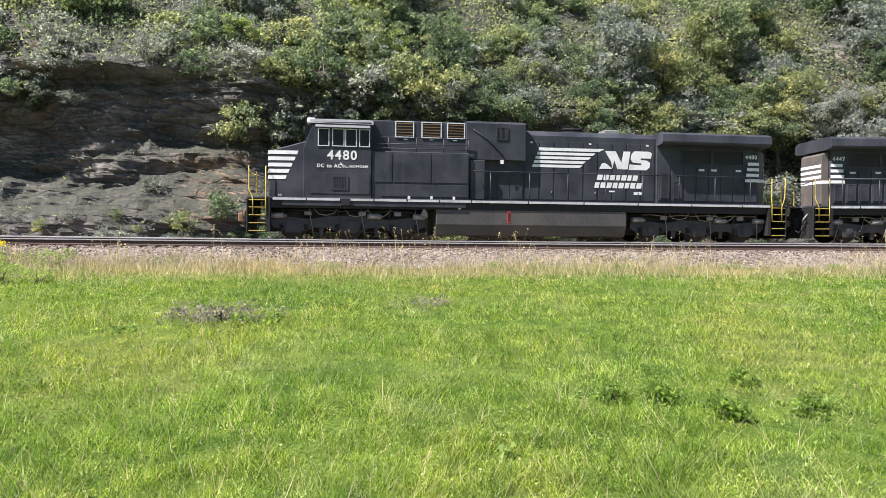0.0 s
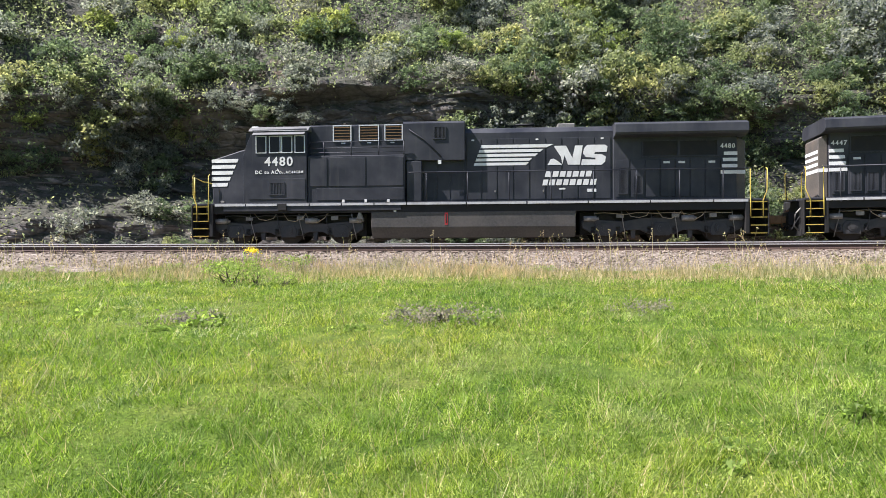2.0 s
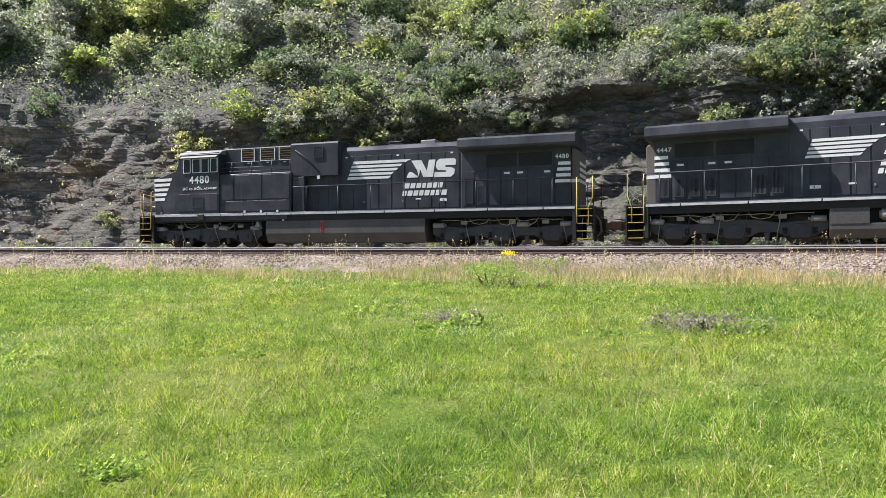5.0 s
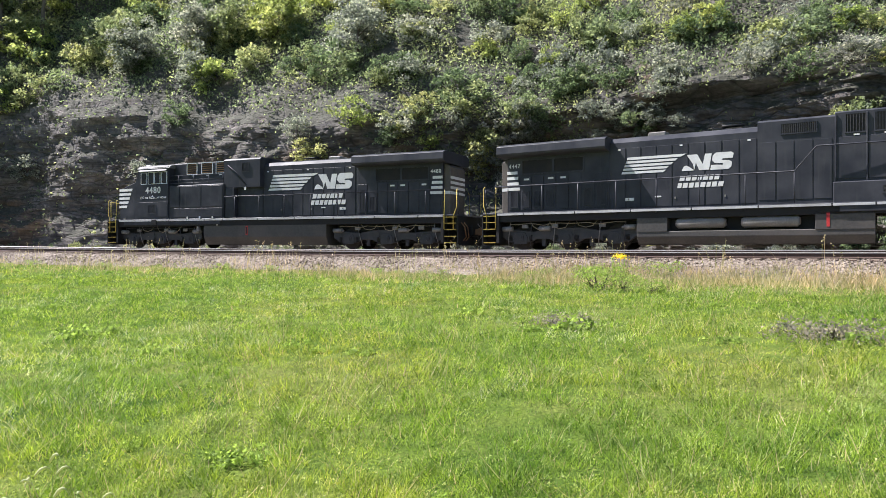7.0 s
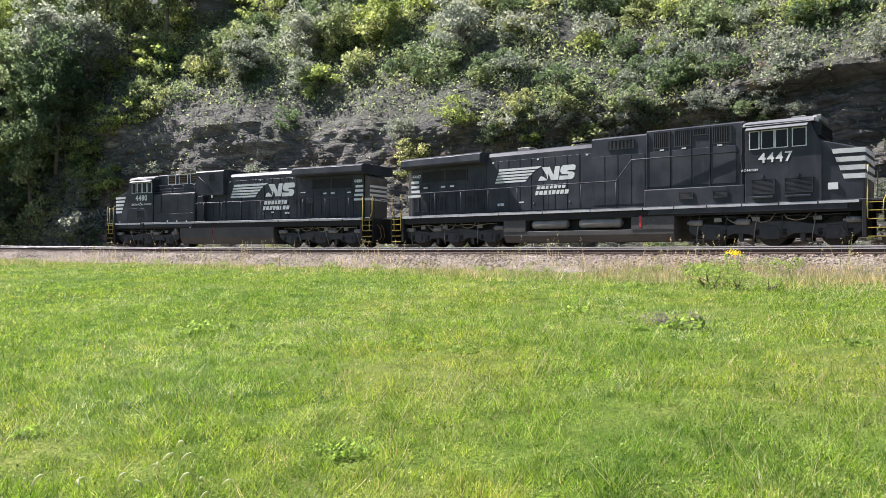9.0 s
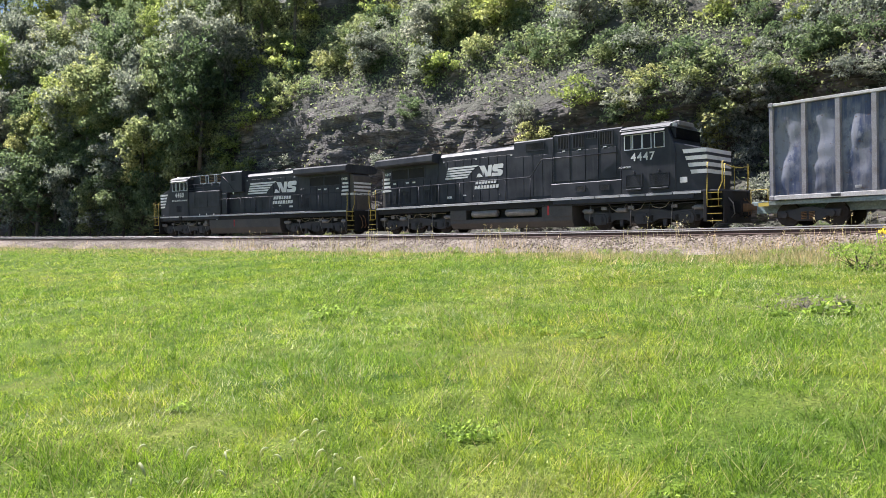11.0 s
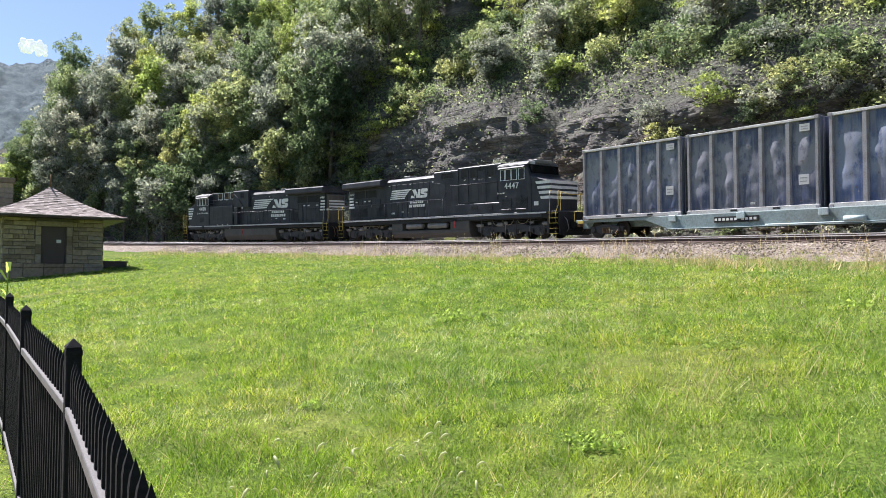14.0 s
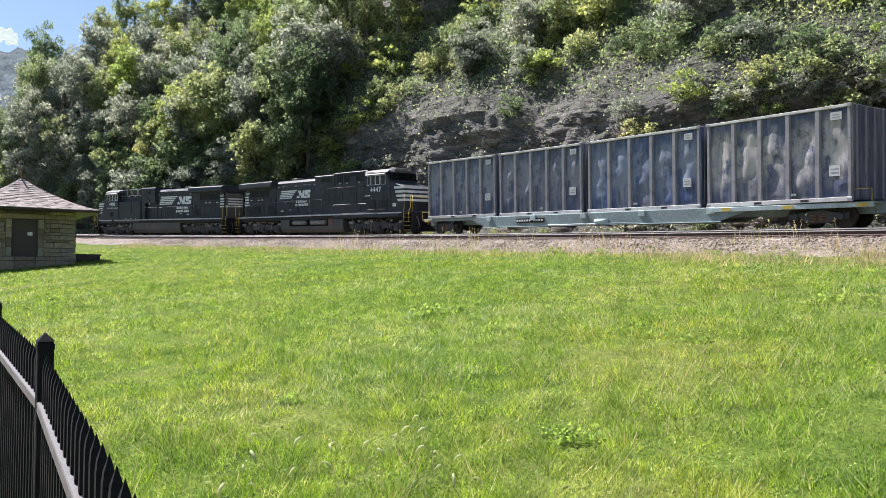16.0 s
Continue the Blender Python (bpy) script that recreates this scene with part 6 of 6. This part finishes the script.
    for k in range(n):
        e0, z0 = ring(k / n)
        e1, z1 = ring((k + 1) / n)
        for side in range(4):
            m = Matrix.Rotation(math.pi / 2 * side, 4, "Z")
            cuts = [-1.0]
            while cuts[-1] < 1:
                cuts.append(min(1.0, cuts[-1] + rng.uniform(0.16, 0.34) / max(e0, 0.3)))
            for p, q in zip(cuts, cuts[1:]):
                up = rng.uniform(0.03, 0.06)
                vs = [b.verts.new(m @ Vector(c)) for c in ((p * e0, -e0 - 0.03, z0 + up - 0.03), (q * e0, -e0 - 0.03, z0 + up - 0.03), (q * e1, -e1, z1 + 0.012), (p * e1, -e1, z1 + 0.012),
                                                           (p * e0, -e0 - 0.03, z0 - 0.04), (q * e0, -e0 - 0.03, z0 - 0.04))]
                b.faces.new(vs[:4])
                b.faces.new((vs[4], vs[5], vs[1], vs[0]))
    part("roof", b, SHINGLE, host)
    b = bmesh.new()
    e0, z0 = ring(0)
    box(b, -e0 + 0.05, e0 - 0.05, -e0 + 0.05, e0 - 0.05, z0 - 0.14, z0 - 0.04, 0.01)
    part("soffit", b, DOOR, host)
    b = bmesh.new()
    tube(b, [(0, 0, h + rise - 0.15), (0, 0, h + rise + 0.75)], [0.07, 0.04], 8)
    part("finial", b, RUST, host)
    for k in range(7):
        b = bmesh.new()
        z = h + 0.2 + 0.32 * k
        g = 0.62 if k < 6 else 0.72
        box(b, -2.7 - g, -2.7 + g, 0.4 - g, 0.4 + g, z, z + 0.31, 0.02)
        part("chimney_stone", b, SAND, host)
    b = bmesh.new()
    box(b, -3.25, -2.15, -0.15, 0.95, -0.5, h + 0.25)
    part("chimney_base", b, SAND, host)
    # low dark bench beside the hut
    bench = thing("bench", "low dark wooden bench beside the hut", "bench")
    side = Vector((math.cos(f), math.sin(f), 0))
    p = Vector((cx, cy, 0)) + back * 0.35 + side * (w + 0.9)
    bench.matrix_basis = pose(p.x, p.y, ground_z(p.x, p.y) - 0.02, 0, 0, face)
    for nm, dims in (("seat", (-0.75, 0.75, -0.3, 0.3, 0.36, 0.46)), ("leg", (-0.65, -0.5, -0.28, 0.28, 0, 0.36)), ("leg", (0.5, 0.65, -0.28, 0.28, 0, 0.36)), ("apron", (-0.7, 0.7, -0.26, -0.2, 0.1, 0.36))):
        b = bmesh.new()
        box(b, *dims, 0.01)
        part(nm, b, DOOR, bench)


# ---- iron fence along the path ----
def fence_place(s):
    p = on_curve(s, float(np.interp(s, [-5, 0, 3.93, 6.38, 8.83, 40], [28.95, 29.22, 29.36, 29.55, 29.67, 31.3])), 0)
    g = float(np.interp(s, [-5, 0, 3.93, 6.38, 40], [-0.05, -0.01, 0.033, 0.09, 0.46]))
    return Vector((p.x, p.y, g))


def build_fence():
    host = thing("iron_fence", "black iron picket fence with pointed pickets beside the path", "fence")
    b = bmesh.new()
    box(b, -0.029, 0.029, -0.029, 0.029, -0.05, 1.31, 0.004)
    box(b, -0.0315, 0.0315, -0.0315, 0.0315, 1.275, 1.30, 0.003)
    v = [b.verts.new(q) for q in ((-0.032, -0.032, 1.31), (0.032, -0.032, 1.31), (0.032, 0.032, 1.31), (-0.032, 0.032, 1.31), (0, 0, 1.345))]
    for i in range(4):
        b.faces.new((v[i], v[(i + 1) % 4], v[4]))
    post = bpy.data.meshes.new("post")
    b.to_mesh(post)
    b.free()
    post.materials.append(IRON)
    b = bmesh.new()
    w = 0.013
    box(b, -w, w, -w, w, 0.06, 1.20)
    v = [b.verts.new(q) for q in ((-w, -w, 1.20), (w, -w, 1.20), (w, w, 1.20), (-w, w, 1.20), (-w * 0.8, -w * 0.8, 1.225), (w * 0.8, -w * 0.8, 1.225), (w * 0.8, w * 0.8, 1.225), (-w * 0.8, w * 0.8, 1.225), (0, 0, 1.262))]
    for i in range(4):
        j = (i + 1) % 4
        b.faces.new((v[i], v[j], v[4 + j], v[4 + i]))
        b.faces.new((v[4 + i], v[4 + j], v[8]))
    picket = bpy.data.meshes.new("picket")
    b.to_mesh(picket)
    b.free()
    picket.materials.append(IRON)
    pitch = 2.45
    marks = [-4.3, -1.8, 0.65] + [3.93 + pitch * k for k in range(14)]
    for k in range(16):
        s = marks[k]
        a, c = fence_place(s), fence_place(marks[k + 1])
        yaw = math.degrees(math.atan2(c.y - a.y, c.x - a.x))
        o = new("post", post)
        o.parent = host
        o.matrix_basis = pose(a.x, a.y, a.z, 0, 0, yaw)
        if k == 15:
            break
        for z0, z1, hw in ((1.035, 1.075, 0.028), (0.10, 0.14, 0.028)):
            b = bmesh.new()
            L = (c - a).length
            box(b, 0.03, L - 0.03, -hw, hw, z0, z1, 0.003)
            r = part("rail", b, IRON_TOP, host, "dusty iron fence rail")
            r.matrix_basis = pose(a.x, a.y, a.z, 0, -math.degrees(math.atan2(c.z - a.z, L)), yaw)
        if k < 11:
            n = 22 if k != 2 else 29
            for i in range(1, n):
                q = a.lerp(c, i / n)
                o = new("picket", picket)
                o.parent = host
                o.matrix_basis = pose(q.x, q.y, q.z, 0, 0, yaw)


def build_path():
    strip_z = lambda s, off: 0.011 * s + 0.025
    verts, faces = [], []
    offs = [29.78, 30.6, 32.0, 33.6]
    n = 60
    for i in range(n + 1):
        s = -10 + 50 * i / n
        for o in offs:
            p = on_curve(s, o + 0.05 * max(s, -2), 0)
            verts.append((p.x, p.y, strip_z(s, o)))
    for i in range(n):
        for j in range(3):
            faces.append((i * 4 + j, i * 4 + j + 1, i * 4 + 5 + j, i * 4 + 4 + j))
    tagged(new("pavement", mesh_from("pavement", verts, faces, [PAVE])), "worn grey-brown paved path behind the fence", "path", kind="structure")


PAVE = worn("paving", (0.27, 0.23, 0.19), 0.85, dirt=(0.12, 0.11, 0.07), amount=0.6, scale=1.2, bump=0.4)


# ---- far hill and cloud ----
def build_distance():
    m = Mat("hazy_far_woods", 0.95)
    v = m.coord()
    # bluish haze of the distance is mixed into the woods' own colour
    c = m.ramp(m.noise(v, 0.09, 9, 0.75), [(0.36, (0.06, 0.10, 0.125)), (0.64, (0.15, 0.205, 0.22))])
    m.color(c)
    m.bump(m.noise(v, 0.12, 8, 0.75), 1.0, 9)
    verts, faces = [], []
    nx, nz = 260, 70
    for i in range(nx + 1):
        az = radians(88 + 60 * i / nx)
        for j in range(nz + 1):
            q = j / nz
            d = 620 + 340 * q
            u = i * 90 / nx
            top = 262 + 18 * math.sin(u * 0.11 + 1.2) + 14 * noise.noise(Vector((u * 0.25, 0, 0)))
            z = top * q ** 0.9 + 7 * noise.noise(Vector((u * 0.9, q * 15, 4))) + 3 * abs(noise.noise(Vector((u * 2.2, q * 26, 9)))) + 1.6 * noise.noise(Vector((u * 6, q * 60, 2)))
            verts.append((-d * math.sin(az), d * math.cos(az), z - 4))
    for i in range(nx):
        for j in range(nz):
            w = i * (nz + 1) + j
            faces.append((w, w + nz + 1, w + nz + 2, w + 1))
    tagged(new("backdrop_hill", mesh_from("backdrop_hill", verts, faces, [m.m], smooth=True)), "distant hazy wooded hill under the sky", "hill", kind="structure")
    cm = Mat("cloud_white", 1.0)
    cm.color((0.95, 0.95, 0.96))
    cm.b.inputs["Emission Color"].default_value = (0.95, 0.97, 1.0, 1)
    cm.b.inputs["Emission Strength"].default_value = 0.2
    b = bmesh.new()
    rng = random.Random(3)
    for k in range(60):
        a, e = radians(104.15 + rng.uniform(-0.85, 0.65)), radians(15.35 + rng.uniform(-0.35, 0.4))
        d = 2400
        mat = Matrix.Translation((-d * math.sin(a) * math.cos(e), d * math.cos(a) * math.cos(e), d * math.sin(e))) @ Matrix.Scale(rng.uniform(3, 9), 4)
        bmesh.ops.create_icosphere(b, subdivisions=2, radius=1, matrix=mat)
    for v in b.verts:
        v.co += Vector((0, 0, 1)) * 9 * noise.noise(v.co * 0.03)
    part_ob = part("backdrop_cloud", b, cm.m)
    for p in part_ob.data.polygons:
        p.use_smooth = True
    tagged(part_ob, "small white cloud above the far hill", "cloud", kind="structure")


# ---- weeds on the lawn and by the ballast ----
WEED = leaf_material("weed_leaf", ((0.0, (0.17, 0.25, 0.04)), (1.0, (0.25, 0.33, 0.07))))
WEED_GREY = leaf_material("weed_grey_leaf", ((0.0, (0.19, 0.175, 0.125)), (1.0, (0.25, 0.225, 0.165))))
FLOWER = leaf_material("yellow_flower", ((0.0, (0.65, 0.48, 0.02)), (1.0, (0.7, 0.55, 0.04))))


def lawn_point(az, el):
    a, e = radians(az), radians(el)
    d = Vector((-math.sin(a) * math.cos(e), math.cos(a) * math.cos(e), math.sin(e)))
    k = 2.0
    while k < 40:
        p = Vector((0, 0, EYE)) + d * k
        if p.z < ground_z(p.x, p.y):
            return p
        k += 0.08
    return None


def build_weeds():
    rng = random.Random(12)
    kinds = {"low": leaf_mesh("lawn_weed", 201, 420, 18, 0.42, 0.42, 0.12, 0.13, 0.06, WEED),
             "tall": leaf_mesh("tall_weed", 202, 300, 18, 0.17, 0.17, 0.20, 0.09, 0.055, WEED, 6),
             "grey": leaf_mesh("dry_weed", 203, 700, 26, 0.62, 0.5, 0.12, 0.17, 0.034, WEED_GREY, 40),
             "side": leaf_mesh("trackside_weed", 204, 800, 30, 0.8, 0.5, 0.42, 0.2, 0.05, WEED, 24)}
    label = {"low": "low broad-leaved weed in the lawn", "tall": "small upright leafy weed in the lawn", "grey": "patch of dry grey-brown weeds in the lawn", "side": "bushy green weeds beside the ballast"}

    def put(kind_name, p, k, dz=0.0):
        o = new({"low": "lawn_weed", "tall": "tall_weed", "grey": "dry_weed", "side": "trackside_weed"}[kind_name], kinds[kind_name])
        o.matrix_basis = pose(p.x, p.y, p.z + dz, 0, 0, rng.uniform(0, 360))
        o.scale = (k, k, k)
        tagged(o, label[kind_name], "weed", "weeds in the lawn", "stuff" if kind_name in ("low", "grey", "side") else "")

    for kind_name, az, el, k in SEEN_WEEDS:
        p = lawn_point(az, el)
        if p:
            put(kind_name, p, k, 0.04 * k if kind_name != "side" else 0.2 * k)
    for i in range(130):
        s, off = rng.uniform(-20, 60), rng.uniform(8.2, 27)
        p = on_curve(s, off)
        p.z = ground_z(p.x, p.y)
        put("low", p, rng.uniform(0.3, 0.75), 0.03)
    for i in range(26):
        s, off = rng.uniform(-22, 55), rng.uniform(7.4, 8.6)
        p = on_curve(s, off)
        p.z = ground_z(p.x, p.y)
        put("side", p, rng.uniform(0.25, 0.6), 0.12)
    # one goldenrod beside the track
    g = lawn_point(32.0, 0.55)
    gold = thing("goldenrod", "yellow-flowered goldenrod beside the ballast", "flower")
    gold.matrix_basis = pose(g.x, g.y, g.z)
    rngn = np.random.default_rng(5)
    stem = bmesh.new()
    for q in range(6):
        x, y = rng.uniform(-0.3, 0.3), rng.uniform(-0.2, 0.2)
        tube(stem, [(x * 0.4, y * 0.4, 0), (x * 0.8, y, 0.4), (x, y, 0.72)], 0.008, 5)
    part("stems", stem, WEED, gold)
    pts = np.array([0, 0, 0.74]) + rngn.normal(size=(220, 3)) * np.array([0.10, 0.09, 0.05])
    me = fast_mesh("flowers", leaf_quads(rngn, pts, 0.05), np.arange(880), np.arange(0, 880, 4), FLOWER)
    o = new("flowers", me)
    o.parent = gold
    # tall dry stalks in front of the rails
    st = np.random.default_rng(31)
    n = 900
    s, off = st.uniform(-24, 45, n), st.uniform(6.0, 8.2, n)
    clump = np.array([noise.noise(Vector((a * 0.35, 0, 2))) for a in s])
    keep = clump > 0.0
    s, off = s[keep], off[keep]
    n = len(s)
    base = curve_xyz(s, off, np.interp(off, [5.5, 7.6, 8.2], [-0.62, -1.28, -1.32]))
    h = st.uniform(0.4, 1.0, n)
    a = st.uniform(0, 6.28, n)
    side = np.stack([np.cos(a), np.sin(a), 0 * a], -1) * 0.008
    tip = base + np.stack([st.normal(size=n) * 0.18, st.normal(size=n) * 0.12, h], -1)
    v = np.stack([base - side, base + side, tip + side * 0.5, tip - side * 0.5], 1).reshape(-1, 3)
    heads = leaf_quads(st, np.repeat(tip, 5, 0) + st.normal(size=(n * 5, 3)) * np.array([0.02, 0.02, 0.05]), 0.05)
    v = np.concatenate([v, heads])
    k = len(v) // 4
    tagged(new("dry_stalks", fast_mesh("dry_stalks", v, np.arange(k * 4), np.arange(0, k * 4, 4), STRAW)), "tall dry seed stalks beside the ballast", "grass", kind="stuff")


def build_foxtails():
    """Nodding seed heads in the long grass by the fence."""
    bm = bmesh.new()
    tube(bm, [(0, 0, 0), (0.01, 0, 0.16), (0.03, 0, 0.28), (0.06, 0, 0.33)], 0.0016, 4)
    tube(bm, [(0.06, 0, 0.33), (0.085, 0, 0.338), (0.115, 0, 0.325), (0.14, 0, 0.29), (0.15, 0, 0.26)], [0.005, 0.011, 0.012, 0.010, 0.003], 7)
    me = bpy.data.meshes.new("foxtail")
    bm.to_mesh(me)
    bm.free()
    me.materials.append(PALE)
    rng = random.Random(64)
    for k in range(24):
        p = lawn_point(rng.uniform(70, 92), rng.uniform(-19, -14.5))
        if p is None:
            continue
        o = new("foxtail", me)
        k2 = rng.uniform(0.6, 0.95)
        o.matrix_basis = pose(p.x, p.y, p.z - 0.02, rng.uniform(-12, 12), rng.uniform(-12, 12), rng.uniform(0, 360))
        o.scale = (k2, k2, k2)
        tagged(o, "nodding foxtail seed head in long grass", "grass stem", "foxtails by the fence")
    # a lone leafy stalk behind the fence
    d, az = 13.0, radians(105.3)
    x, y = -d * math.sin(az), d * math.cos(az)
    plant_ob = thing("leafy_stalk", "bright green leafy stalk growing beside the fence", "plant")
    plant_ob.matrix_basis = pose(x, y, ground_z(x, y))
    b = bmesh.new()
    tube(b, [(0, 0, 0), (0.02, 0, 0.8), (0, 0.02, 1.6)], [0.018, 0.014, 0.006], 6)
    part("stem", b, WEED, plant_ob)
    for k in range(9):
        a, z, l = k * 2.4, 0.5 + 0.12 * k, rng.uniform(0.3, 0.5)
        b = bmesh.new()
        ca, sa = math.cos(a), math.sin(a)
        row = []
        for q, (u, h, w) in enumerate(((0, 0, 0.015), (0.35, 0.16, 0.035), (0.7, 0.16, 0.03), (1.0, 0.02, 0.004))):
            row.append((b.verts.new((ca * l * u - sa * w, sa * l * u + ca * w, z + h)), b.verts.new((ca * l * u + sa * w, sa * l * u - ca * w, z + h))))
        for (p0, p1), (q0, q1) in zip(row, row[1:]):
            b.faces.new((p0, p1, q1, q0))
        part("blade_leaf", b, WEED, plant_ob)


SEEN_WEEDS = [("grey", 18.2, -3.5, 1.6), ("grey", 16.4, -3.6, 1.5), ("low", 15.0, -3.9, 1.3), ("grey", 1.5, -3.0, 1.2), ("grey", 36.4, -3.0, 1.3), ("low", 35.0, -3.2, 1.3), ("low", 43.4, -2.2, 1.0), ("low", 71.6, -3.5, 1.0), ("low", 65.6, -5.2, 0.7),
              ("low", 73.0, -3.7, 1.2), ("low", 68.0, -5.0, 0.8), ("low", 52.4, -5.4, 0.6), ("tall", -17.0, -10.5, 1.0), ("tall", -13.0, -10.6, 0.9), ("tall", -21.5, -11.5, 1.1), ("tall", -16.0, -9.8, 0.8),
              ("tall", -22.5, -9.0, 0.9), ("tall", -27.0, -11.0, 0.9), ("side", 32.5, 0.6, 1.0), ("side", 29.0, 0.7, 1.0), ("side", 34.5, 0.5, 0.9), ("side", 33.6, -0.2, 1.1), ("side", 31.6, -0.3, 0.8), ("side", 29.6, -0.5, 0.7), ("side", 32.4, 0.1, 0.9)]


build_hut()
build_fence()
build_path()
build_distance()
build_weeds()
build_foxtails()
build_ties()
motions()
